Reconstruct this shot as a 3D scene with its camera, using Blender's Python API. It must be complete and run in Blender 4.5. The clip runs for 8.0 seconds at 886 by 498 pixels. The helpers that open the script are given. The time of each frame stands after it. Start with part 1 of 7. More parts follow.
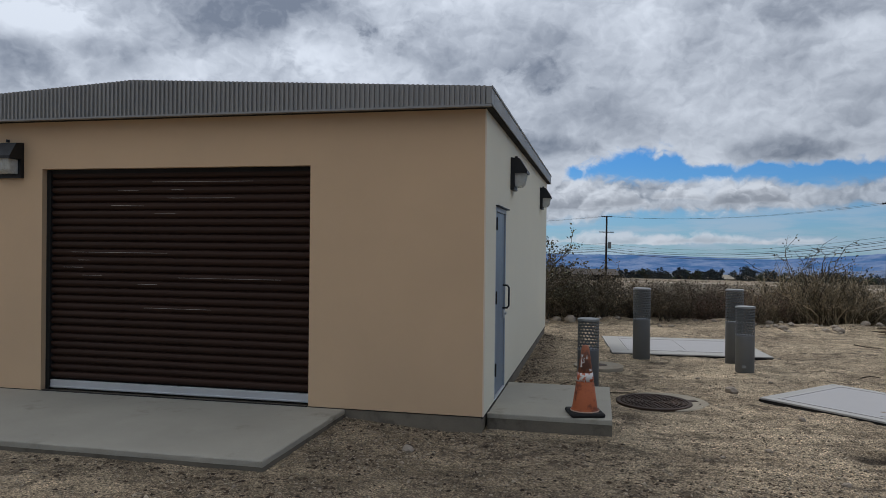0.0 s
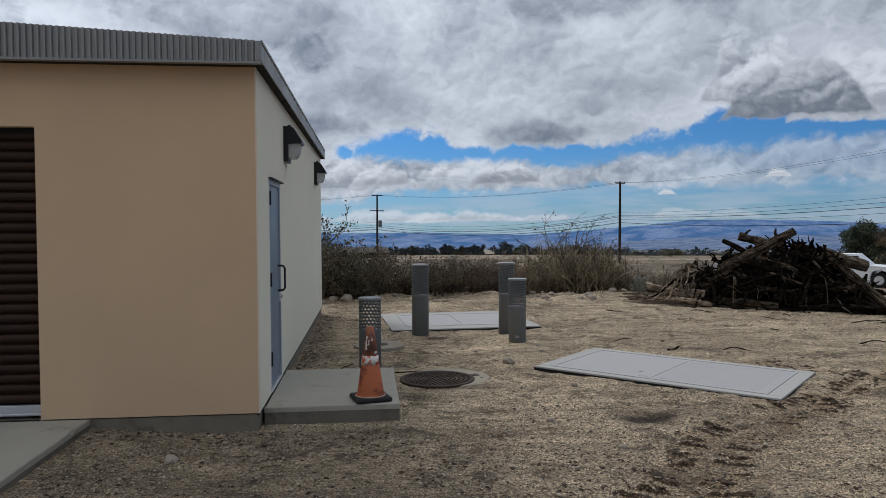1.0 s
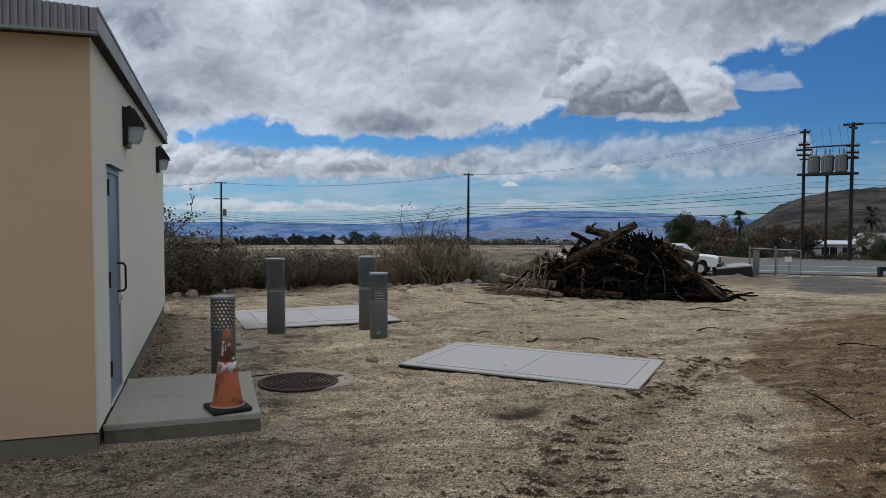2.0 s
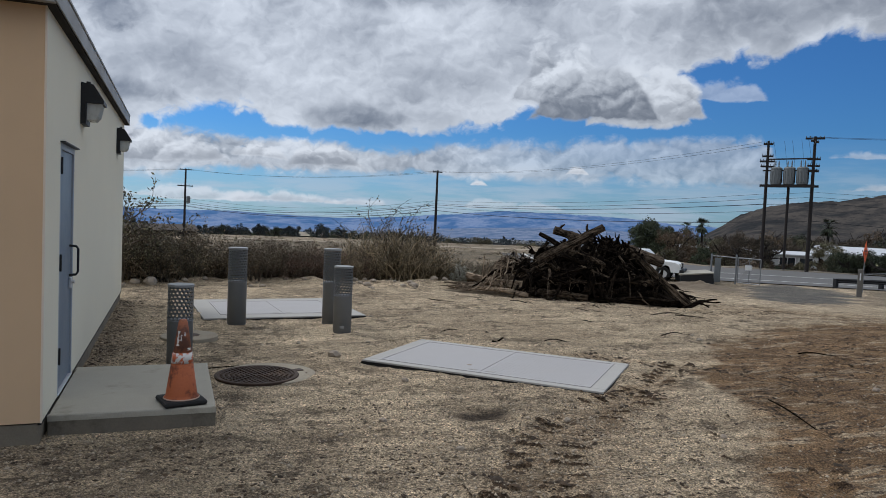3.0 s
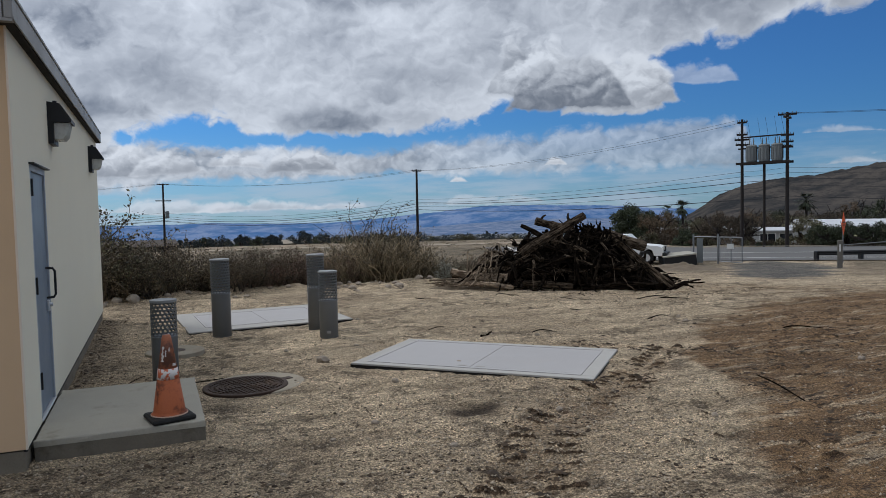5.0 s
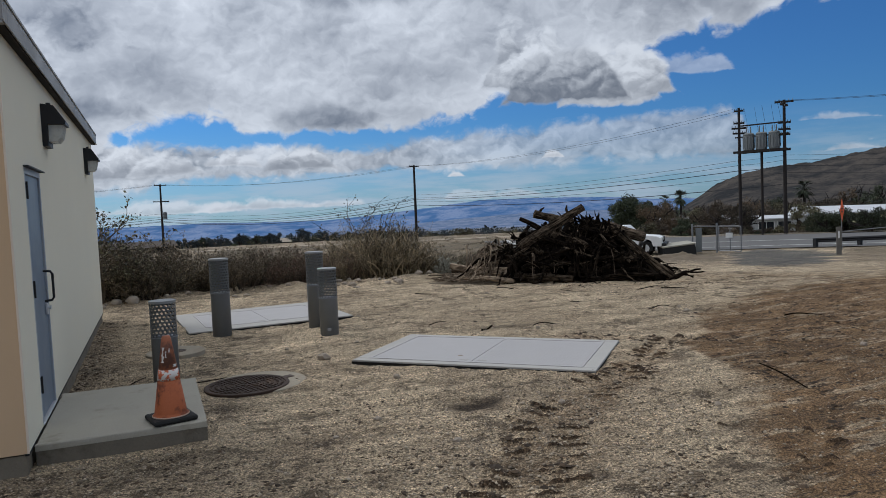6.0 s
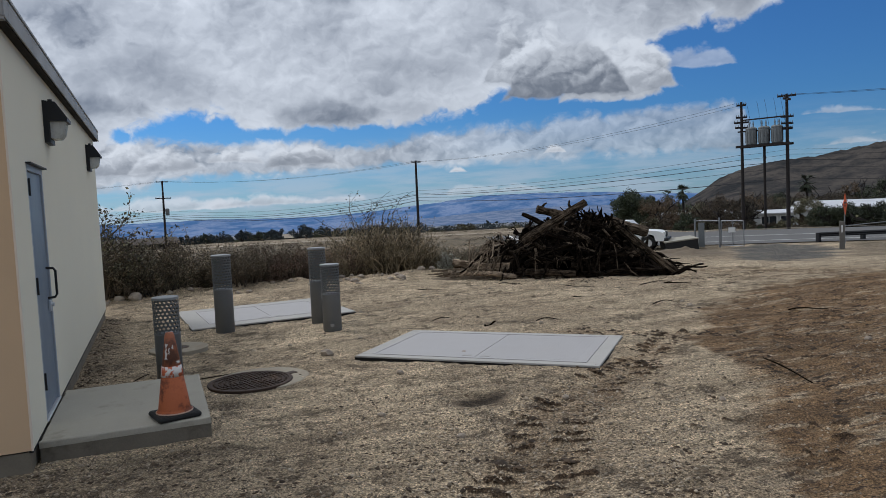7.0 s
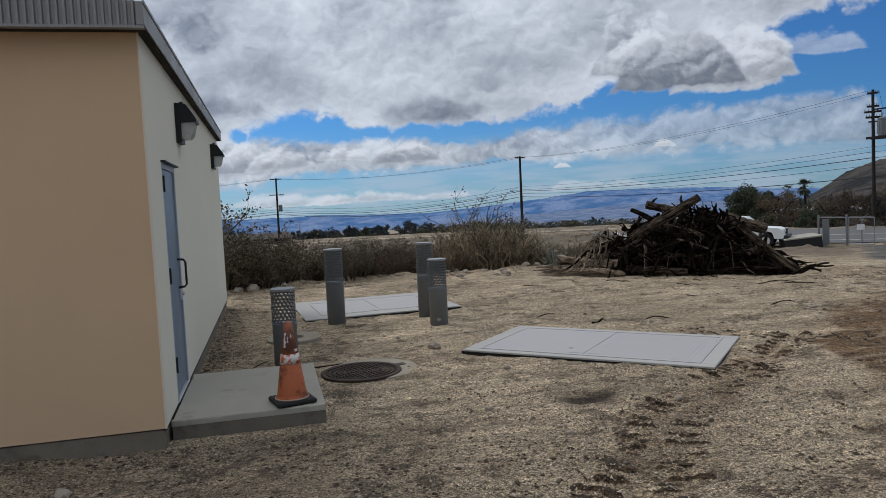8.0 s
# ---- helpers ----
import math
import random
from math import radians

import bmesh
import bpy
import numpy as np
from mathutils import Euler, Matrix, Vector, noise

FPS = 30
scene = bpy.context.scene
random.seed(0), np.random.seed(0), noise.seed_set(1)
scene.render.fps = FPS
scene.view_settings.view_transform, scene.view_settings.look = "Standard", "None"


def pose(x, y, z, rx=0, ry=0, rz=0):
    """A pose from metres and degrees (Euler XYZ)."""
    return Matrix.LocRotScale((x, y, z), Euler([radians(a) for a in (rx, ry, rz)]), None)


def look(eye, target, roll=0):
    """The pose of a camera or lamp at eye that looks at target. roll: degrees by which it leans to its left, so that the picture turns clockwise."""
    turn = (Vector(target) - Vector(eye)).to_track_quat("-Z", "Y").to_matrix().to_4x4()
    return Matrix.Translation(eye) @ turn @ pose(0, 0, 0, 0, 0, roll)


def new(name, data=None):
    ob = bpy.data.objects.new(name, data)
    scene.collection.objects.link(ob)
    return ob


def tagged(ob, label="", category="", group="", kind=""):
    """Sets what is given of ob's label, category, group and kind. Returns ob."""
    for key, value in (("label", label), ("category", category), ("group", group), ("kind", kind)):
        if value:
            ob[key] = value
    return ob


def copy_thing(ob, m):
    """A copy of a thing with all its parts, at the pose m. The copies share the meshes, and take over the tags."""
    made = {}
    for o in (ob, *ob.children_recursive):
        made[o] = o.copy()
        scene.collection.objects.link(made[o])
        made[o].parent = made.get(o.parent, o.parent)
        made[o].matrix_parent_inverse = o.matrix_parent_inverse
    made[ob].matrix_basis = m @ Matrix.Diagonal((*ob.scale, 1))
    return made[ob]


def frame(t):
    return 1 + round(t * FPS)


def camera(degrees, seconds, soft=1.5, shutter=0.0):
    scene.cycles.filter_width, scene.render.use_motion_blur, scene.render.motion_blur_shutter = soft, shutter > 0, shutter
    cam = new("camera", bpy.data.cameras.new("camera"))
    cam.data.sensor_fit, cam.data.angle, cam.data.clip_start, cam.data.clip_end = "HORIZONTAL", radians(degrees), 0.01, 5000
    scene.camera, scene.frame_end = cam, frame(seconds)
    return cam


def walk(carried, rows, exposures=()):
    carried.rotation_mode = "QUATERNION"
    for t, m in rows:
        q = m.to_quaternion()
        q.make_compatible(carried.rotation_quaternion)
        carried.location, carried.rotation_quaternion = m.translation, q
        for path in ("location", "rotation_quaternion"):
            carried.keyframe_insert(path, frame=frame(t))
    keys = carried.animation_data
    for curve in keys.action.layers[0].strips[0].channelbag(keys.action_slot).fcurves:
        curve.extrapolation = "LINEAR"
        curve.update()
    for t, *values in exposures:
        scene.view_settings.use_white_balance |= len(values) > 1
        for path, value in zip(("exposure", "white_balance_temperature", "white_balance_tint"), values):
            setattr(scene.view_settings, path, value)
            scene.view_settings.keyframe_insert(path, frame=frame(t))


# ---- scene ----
cam = camera(63.6, 8.0, 0.5)
PATH = [
    (0, (1.079, -6.862, 1.817), (0.654, -4.907, 1.809), 0.62),
    (0.5, (1.066, -6.553, 1.783), (1.015, -4.554, 1.746), -0.3),
    (1, (0.962, -6.314, 1.781), (1.168, -4.325, 1.717), -0.3),
    (1.5, (0.861, -6.107, 1.832), (1.374, -4.176, 1.741), -1.1),
    (1.7, (0.844, -6.055, 1.838), (1.41, -4.139, 1.747), -1.0),
    (2.8, (0.897, -5.805, 1.791), (1.599, -3.935, 1.69), 2.5),
    (3, (0.88, -5.81, 1.806), (1.585, -3.941, 1.706), 2.4),
    (3.5, (0.874, -5.795, 1.805), (1.591, -3.931, 1.706), 1.6),
    (4, (0.886, -5.803, 1.806), (1.613, -3.943, 1.709), 0.6),
    (4.5, (0.9, -5.805, 1.801), (1.639, -3.949, 1.703), -0.4),
    (6, (0.922, -5.772, 1.791), (1.67, -3.921, 1.672), -2.5),
    (6.5, (0.916, -5.762, 1.789), (1.661, -3.91, 1.664), -2.7),
    (7, (0.919, -5.752, 1.79), (1.661, -3.899, 1.659), -2.7),
    (7.5, (0.923, -5.745, 1.785), (1.653, -3.888, 1.647), -2.5),
    (8, (0.865, -5.758, 1.782), (1.333, -3.817, 1.654), -2.8),
]
walk(cam, [(t, look(eye, target, roll)) for t, eye, target, roll in PATH], [(0, -0.60, 5900, 10), (0.5, -0.54, 5900, 10), (1.5, -0.58, 5900, 10), (3, -0.42, 5900, 10), (3.5, -0.50, 5900, 10), (8, -0.50, 5900, 10)])

# ---- world, sun, exposure ----
EYE = Vector((0.9, -5.8, 1.8))
SUN_AZ, SUN_EL = radians(-38), radians(48)


def heading(az, el):
    """Unit vector for an azimuth (clockwise from +y) and an elevation, in degrees."""
    a, e = radians(az), radians(el)
    return Vector((math.sin(a) * math.cos(e), math.cos(a) * math.cos(e), math.sin(e)))


class Tree:
    """Small helper to write node trees."""

    def __init__(self, tree):
        self.t = tree
        self.t.nodes.clear()

    def node(self, kind):
        return self.t.nodes.new(kind)

    def put(self, socket, value):
        if isinstance(value, bpy.types.NodeSocket):
            self.t.links.new(value, socket)
        elif value is not None:
            socket.default_value = value

    def math(self, op, a, b=None, c=None, clamp=False):
        n = self.node("ShaderNodeMath")
        n.operation, n.use_clamp = op, clamp
        for s, v in zip(n.inputs, (a, b, c)):
            self.put(s, v)
        return n.outputs[0]

    def vec(self, op, a, b=None, scale=None):
        n = self.node("ShaderNodeVectorMath")
        n.operation = op
        self.put(n.inputs[0], a)
        self.put(n.inputs[1], b)
        if scale is not None:
            self.put(n.inputs[3], scale)
        return n.outputs["Value"] if op in ("DOT_PRODUCT", "LENGTH", "DISTANCE") else n.outputs[0]

    def mix(self, fac, a, b, blend="MIX"):
        n = self.node("ShaderNodeMix")
        n.data_type, n.blend_type = "RGBA", blend
        self.put(n.inputs[0], fac)
        for s, v in ((n.inputs[6], a), (n.inputs[7], b)):
            self.put(s, (*v, 1) if isinstance(v, tuple) and len(v) == 3 else v)
        return n.outputs[2]

    def noise(self, vector, scale, detail=4, rough=0.55, distort=0.0):
        n = self.node("ShaderNodeTexNoise")
        self.put(n.inputs["Vector"], vector)
        for k, v in (("Scale", scale), ("Detail", detail), ("Roughness", rough), ("Distortion", distort)):
            self.put(n.inputs[k], v)
        return n.outputs["Fac"]

    def voronoi(self, vector, scale, feature="F1", out="Distance"):
        n = self.node("ShaderNodeTexVoronoi")
        n.feature = feature
        self.put(n.inputs["Vector"], vector)
        self.put(n.inputs["Scale"], scale)
        return n.outputs[out]

    def step(self, value, lo, hi, a=0.0, b=1.0, kind="SMOOTHSTEP"):
        n = self.node("ShaderNodeMapRange")
        n.interpolation_type = kind
        for s, v in zip(n.inputs, (value, lo, hi, a, b)):
            self.put(s, v)
        return n.outputs[0]


def make_world():
    world = bpy.data.worlds.new("sky")
    scene.world = world
    world.use_nodes = True
    w = Tree(world.node_tree)
    sky = w.node("ShaderNodeTexSky")
    sky.sky_type, sky.sun_disc, sky.sun_elevation, sky.sun_rotation = "NISHITA", False, SUN_EL, SUN_AZ
    sky.altitude, sky.dust_density, sky.ozone_density = 800, 0.15, 2.5
    d = w.node("ShaderNodeTexCoord").outputs["Generated"]
    sep = w.node("ShaderNodeSeparateXYZ")
    w.put(sep.inputs[0], d)
    up = w.math("MAXIMUM", sep.outputs[2], 0.0)
    az = w.math("MULTIPLY", w.math("ARCTAN2", sep.outputs[0], sep.outputs[1]), 57.296)
    el = w.math("MULTIPLY", w.math("ARCSINE", sep.outputs[2]), 57.296)
    v = w.vec("MULTIPLY", d, (57.3, 57.3, 74.0))
    drift = w.node("ShaderNodeTexNoise")
    w.put(drift.inputs["Vector"], v)
    drift.inputs["Scale"].default_value, drift.inputs["Detail"].default_value = 0.45, 4.0
    v = w.vec("ADD", v, w.vec("SCALE", w.vec("SUBTRACT", drift.outputs["Color"], (0.5, 0.5, 0.5)), scale=2.6))

    def puff(p, parts):
        """Rounded heads with creases between them, at several sizes, about -0.3 to 0.3."""
        h = None
        for size, amount in parts:
            r = w.voronoi(w.vec("ADD", p, (size * 41, size * 17, 5)), size)
            one = w.math("MULTIPLY", w.math("SUBTRACT", 0.30, w.math("MULTIPLY", r, r)), amount)
            h = one if h is None else w.math("ADD", h, one)
        return h

    heads = ((0.24, 1.0), (0.55, 0.55), (1.25, 0.28), (2.8, 0.10))
    heap = puff(v, heads)
    lit = w.math("SUBTRACT", heap, puff(w.vec("ADD", v, (-0.28, 0.0, 0.55)), heads))
    wisp = w.math("SUBTRACT", w.noise(v, 0.30, 8, 0.56), 0.5)
    broad = w.math("SUBTRACT", w.noise(v, 0.10, 5, 0.55), 0.5)
    fine = w.math("SUBTRACT", w.noise(w.vec("ADD", v, (9.0, 4.0, 2.0)), 0.8, 7, 0.52), 0.5)

    def curve(knots, top):
        """An elevation that depends on the azimuth."""
        ramp = w.node("ShaderNodeValToRGB")
        w.put(ramp.inputs[0], w.math("DIVIDE", w.math("ADD", az, 30.0), 100.0))
        stops = ramp.color_ramp.elements
        stops.remove(stops[1])
        stops[0].position = (knots[0][0] + 30.0) / 100.0
        for k, (a, e) in enumerate(knots):
            stop = stops.new((a + 30.0) / 100.0) if k else stops[0]
            stop.color = (e / top, e / top, e / top, 1)
        split = w.node("ShaderNodeSeparateColor")
        w.put(split.inputs[0], ramp.outputs[0])
        return w.math("MULTIPLY", split.outputs[0], top)

    def bank(a, e, ra, re):
        """How far inside a round patch of sky a direction is: 1 in its middle, 0 at its rim."""
        x = w.math("DIVIDE", w.math("SUBTRACT", az, a), ra)
        y = w.math("DIVIDE", w.math("SUBTRACT", el, e), re)
        return w.math("SUBTRACT", 1.0, w.math("SQRT", w.math("ADD", w.math("MULTIPLY", x, x), w.math("MULTIPLY", y, y))))

    GREY, WHITE = (0.25, 0.275, 0.32), (0.97, 0.985, 1.0)

    def lay(under, mask, shine, opacity=1.0):
        """One layer of cloud over what lies behind it."""
        return w.mix(w.math("MULTIPLY", mask, opacity), under, w.mix(w.step(shine, 0.0, 1.0, 0, 1, "LINEAR"), GREY, WHITE))

    def cumulus(under, a, base, wide, tall, foot, head, opacity=1.0):
        """A heaped cloud on a level base: grey below, bright heads above."""
        x = w.math("DIVIDE", w.math("SUBTRACT", az, a), wide)
        y = w.math("DIVIDE", w.math("SUBTRACT", el, base), tall)
        dome = w.math("SUBTRACT", w.math("SUBTRACT", 1.0, w.math("POWER", w.math("ABSOLUTE", x), 2.5)), y)
        f = w.math("MINIMUM", w.math("MULTIPLY", dome, tall), w.math("MULTIPLY", y, 2.6 * tall))
        bumps = w.math("ADD", w.math("MULTIPLY", heap, 0.35 + 0.38 * tall), w.math("MULTIPLY", wisp, 1.5))
        inside = w.math("ADD", f, bumps)
        rise = w.math("ADD", y, w.math("ADD", w.math("MULTIPLY", lit, 0.7), w.math("MULTIPLY", w.math("ADD", fine, wisp), 0.45)))
        shine = w.step(rise, 0.12, 1.0, foot, head)
        shine = w.math("ADD", shine, w.math("ADD", w.math("MULTIPLY", lit, 0.48), w.step(inside, 0.6, 0.0, 0.0, 0.20)))
        return lay(under, w.step(inside, -0.08 - 0.07 * tall, 0.18 + 0.12 * tall), shine, opacity)

    blue = w.mix(1.0, w.vec("SCALE", sky.outputs[0], scale=0.086), (0.455, 0.855, 1.28), "MULTIPLY")
    # thin veil of low cloud over the horizon
    flat = w.noise(w.vec("MULTIPLY", d, (1, 1, 7)), 7.0, 9, 0.6)
    col = w.mix(w.math("MULTIPLY", w.step(up, 0.12, 0.0), w.step(flat, 0.42, 0.62, 0.30, 0.85)), blue, (0.62, 0.73, 0.83))
    for row in LOW_HEAPS:
        col = cumulus(col, *row)
    # the long flat band under the deck
    belt = w.math("MINIMUM", w.math("SUBTRACT", curve(BELT_TOP, 8.0), el), w.math("MULTIPLY", w.math("SUBTRACT", el, curve(BELT_FOOT, 8.0)), 1.3))
    inside = w.math("ADD", w.math("ADD", belt, 0.65), w.math("ADD", w.math("MULTIPLY", heap, 0.8), w.math("MULTIPLY", w.math("ADD", wisp, fine), 1.5)))
    thin = w.step(az, 14.0, 34.0, 0.95, 0.62)
    shine = w.math("ADD", 0.62, w.math("ADD", w.math("MULTIPLY", lit, 0.95), w.math("MULTIPLY", w.math("ADD", wisp, broad), 1.0)))
    col = lay(col, w.step(inside, -0.35, 0.6), shine, thin)
    for row in HEAPS:
        col = cumulus(col, *row)
    # the deck: its ragged rim, its bright breaks and its grey undersides
    inside = w.math("ADD", w.math("SUBTRACT", el, curve(DECK_RIM, 15.0)), w.math("ADD", w.math("MULTIPLY", heap, 1.1), w.math("MULTIPLY", wisp, 2.8)))
    shine = w.math("ADD", 0.68, w.math("ADD", w.math("MULTIPLY", lit, 0.40), w.math("ADD", w.math("MULTIPLY", w.math("ADD", wisp, w.math("MULTIPLY", fine, 0.5)), 0.5), w.math("MULTIPLY", broad, 1.3))))
    shine = w.math("ADD", shine, w.step(inside, 1.5, 0.0, 0.0, 0.18))
    for a, e, ra, re, amount in SHADES:
        edge = w.math("ADD", w.math("MULTIPLY", heap, 0.9), w.math("MULTIPLY", w.math("ADD", wisp, fine), 1.3))
        shine = w.math("SUBTRACT", shine, w.math("MULTIPLY", w.step(w.math("ADD", bank(a, e, ra, re), edge), -0.35, 0.75), amount))
    col = lay(col, w.step(inside, -0.2, 0.6), shine, 0.97)
    for row in TOWERS:
        col = cumulus(col, *row)
    bg = w.node("ShaderNodeBackground")
    # thin cloud glows towards the hidden sun and greys away from it
    towards = w.step(w.vec("DOT_PRODUCT", d, tuple(heading(math.degrees(SUN_AZ), math.degrees(SUN_EL)))), -1.0, 1.0, 0.46, 1.12, "LINEAR")
    w.put(bg.inputs[0], w.vec("SCALE", col, scale=w.math("MULTIPLY", towards, w.math("ADD", 1.0, w.math("MULTIPLY", up, CLOUD_RISE)))))
    bg.inputs[1].default_value = SKY_GAIN
    out = w.node("ShaderNodeOutputWorld")
    w.t.links.new(bg.outputs[0], out.inputs[0])


# azimuth and elevation, in degrees
DECK_RIM = [(-30, 2.6), (-5, 3.4), (-2.2, 5.4), (-0.6, 6.4), (3.4, 7.6), (5.6, 6.8), (6.8, 5.9), (14, 5.9), (20, 6.1), (24, 6.9), (27, 8.2), (34, 9.6), (39, 11.4), (44, 12.2), (50, 12.8), (56, 13.6), (64, 14.6)]
BELT_TOP = [(-12, 5.2), (-1, 4.9), (3.6, 4.5), (7, 4.7), (15, 4.5), (20, 4.8), (26, 5.0), (35, 5.5), (41, 5.9), (44.5, 5.4), (46.5, 2.0)]
BELT_FOOT = [(-12, 1.8), (2, 2.9), (12, 3.2), (20, 3.3), (30, 3.5), (40, 3.5), (46, 3.3)]
# heaped clouds: azimuth, base, half width, height, brightness of the base and of the heads, opacity
LOW_HEAPS = [(0.5, 0.3, 6.5, 0.85, 0.70, 1.0, 0.75), (8.0, 0.35, 5.0, 0.9, 0.70, 1.0, 0.8), (14.0, 0.4, 3.5, 0.5, 0.72, 0.95, 0.65), (26.0, 0.5, 7.0, 0.5, 0.7, 0.9, 0.5), (52.0, 2.7, 1.8, 0.6, 0.7, 0.95, 0.6)]
HEAPS = [(-3.5, 3.0, 4.5, 2.8, 0.34, 0.9), (1.5, 3.1, 3.0, 1.7, 0.50, 1.0), (5.8, 3.7, 2.2, 1.0, 0.58, 1.03), (11.2, 3.3, 2.9, 1.7, 0.38, 1.03), (31.0, 3.5, 0.8, 0.55, 0.75, 1.0), (23.3, 2.4, 0.5, 0.2, 0.8, 0.95), (50.5, 4.9, 2.6, 0.45, 0.7, 0.85, 0.5)]
TOWERS = [(41.2, 9.0, 3.4, 1.6, 0.70, 0.85, 0.48), (35.6, 7.2, 4.2, 4.6, 0.60, 0.95), (38.2, 7.5, 2.8, 3.4, 0.46, 0.98), (29.2, 8.8, 4.0, 5.2, 0.36, 0.92, 0.85), (32.0, 7.8, 4.8, 4.2, 0.08, 0.50)]
# grey undersides and bright breaks: azimuth, elevation, half width, half height, depth
SHADES = [(-3.0, 7.9, 3.8, 1.0, 0.46), (12.6, 7.2, 4.6, 1.0, 0.48), (19.0, 17.2, 9.0, 1.5, 0.55), (-8.5, 15.3, 8.0, 3.0, 0.44), (-4.5, 13.4, 4.0, 1.4, 0.28), (-27.0, 18.4, 10.0, 3.0, 0.5), (-43.0, 12.4, 3.0, 1.8, 0.45),
          (-37.0, 13.4, 3.6, 1.6, 0.3), (46.0, 14.8, 13.0, 2.6, 0.50), (-0.5, 10.6, 3.6, 1.8, 0.26), (22.0, 10.2, 4.0, 1.2, 0.18), (-23.5, 14.6, 3.0, 1.3, -0.25), (-41.0, 15.4, 4.5, 1.5, -0.3), (-33.0, 13.0, 3.0, 1.0, -0.2)]
SKY_GAIN, CLOUD_RISE = 0.98, 0.6
make_world()
sun = new("sun", bpy.data.lights.new("sun", "SUN"))
sun.data.energy, sun.data.angle, sun.data.color = 1.9, radians(14), (1.0, 0.95, 0.88)
sun.matrix_world = look(Vector((0, 0, 30)) + 30 * heading(math.degrees(SUN_AZ), math.degrees(SUN_EL)), (0, 0, 30))

# ---- materials ----


def material(name, base, rough=0.8, metal=0.0, vary=0.25, scale=3.0, fine=60.0, bump=0.2, spot=None, spot_at=(0.6, 0.75), spot_scale=6.0, rnd=0.0, spec=0.4, depth=0.01, coord="Object", island=None):
    """A two-scale surface: broad stains, fine grain, relief and, where given, spots of a second colour."""
    m = bpy.data.materials.new(name)
    m.use_nodes = True
    t = Tree(m.node_tree)
    b = t.node("ShaderNodeBsdfPrincipled")
    c = t.node("ShaderNodeTexCoord").outputs[coord]
    wide, grain = t.noise(c, scale, 5, 0.6), t.noise(c, fine, 3, 0.6)
    tone = t.math("ADD", t.math("MULTIPLY", t.math("SUBTRACT", wide, 0.5), 2 * vary), t.math("MULTIPLY", t.math("SUBTRACT", grain, 0.5), vary))
    tone = t.math("ADD", tone, 1.0)
    if rnd:
        info = t.node("ShaderNodeObjectInfo").outputs["Random"]
        tone = t.math("MULTIPLY", tone, t.step(info, 0, 1, 1 - rnd, 1 + rnd, "LINEAR"))
    if island:
        each = t.node("ShaderNodeNewGeometry").outputs["Random Per Island"]
        tone = t.math("MULTIPLY", tone, t.step(t.math("POWER", each, 2.0), 0, 1, island[0], island[1], "LINEAR"))
    col = t.vec("SCALE", tuple(base), scale=tone)
    if spot:
        s = t.step(t.noise(c, spot_scale, 6, 0.65), spot_at[0], spot_at[1])
        col = t.mix(s, col, spot)
    t.put(b.inputs["Base Color"], col)
    t.put(b.inputs["Roughness"], t.step(wide, 0.3, 0.7, max(rough - 0.08, 0.03), min(rough + 0.08, 1)))
    b.inputs["Metallic"].default_value = metal
    b.inputs["Specular IOR Level"].default_value = spec
    if bump:
        n = t.node("ShaderNodeBump")
        n.inputs["Strength"].default_value, n.inputs["Distance"].default_value = bump, depth
        t.put(n.inputs["Height"], t.math("ADD", grain, t.math("MULTIPLY", wide, 0.5)))
        t.put(b.inputs["Normal"], n.outputs[0])
    o = t.node("ShaderNodeOutputMaterial")
    t.t.links.new(b.outputs[0], o.inputs[0])
    return m


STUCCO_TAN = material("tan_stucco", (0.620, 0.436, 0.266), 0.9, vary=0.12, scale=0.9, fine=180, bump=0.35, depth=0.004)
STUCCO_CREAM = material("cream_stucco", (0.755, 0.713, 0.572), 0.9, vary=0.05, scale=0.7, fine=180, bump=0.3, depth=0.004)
SCRATCH = material("scraped_paint", (0.40, 0.36, 0.32), 0.4, 0.3, vary=0.2)
COLLAR_SANDY = material("sandy_concrete", (0.30, 0.26, 0.195), 0.95, vary=0.25, scale=3, fine=60, bump=0.4, spot=(0.28, 0.23, 0.17), spot_at=(0.5, 0.65), spot_scale=5)
TRIM_WHITE = material("corner_bead", (0.72, 0.62, 0.50), 0.7, vary=0.08)
CONCRETE = material("concrete", (0.335, 0.310, 0.253), 0.85, vary=0.28, scale=1.3, fine=90, bump=0.3, depth=0.004, spot=(0.245, 0.222, 0.172), spot_at=(0.56, 0.75), spot_scale=3)
CONCRETE_OLD = material("stained_concrete", (0.190, 0.163, 0.122), 0.9, vary=0.35, scale=3, fine=70, bump=0.4, spot=(0.09, 0.075, 0.052), spot_at=(0.52, 0.72), spot_scale=2.5)
# Soil stains plus the shade on the slab's low face, both in the colour.
CONCRETE_FOOT_SHADE = material("soil_stained_shaded_concrete", (0.150, 0.130, 0.100), 0.95, vary=0.35, scale=4, fine=70, bump=0.4, spot=(0.08, 0.068, 0.050), spot_at=(0.5, 0.7), spot_scale=3)
FASCIA = material("galvanised_fascia", (0.27, 0.262, 0.25), 0.5, 0.35, vary=0.18, scale=1.5, fine=40, bump=0.05)
ROOF = material("roof_metal", (0.42, 0.41, 0.39), 0.5, 0.5, vary=0.12, scale=2, fine=30, bump=0.05)
DOOR_BROWN = material("brown_slat_paint", (0.040, 0.0215, 0.0148), 0.6, vary=0.22, scale=2.5, fine=50, bump=0.08, rnd=0.12, spot=(0.06, 0.034, 0.025), spot_at=(0.6, 0.75), spot_scale=4, spec=0.15)
BLACK = material("black_paint", (0.010, 0.010, 0.011), 0.5, vary=0.3, scale=6)
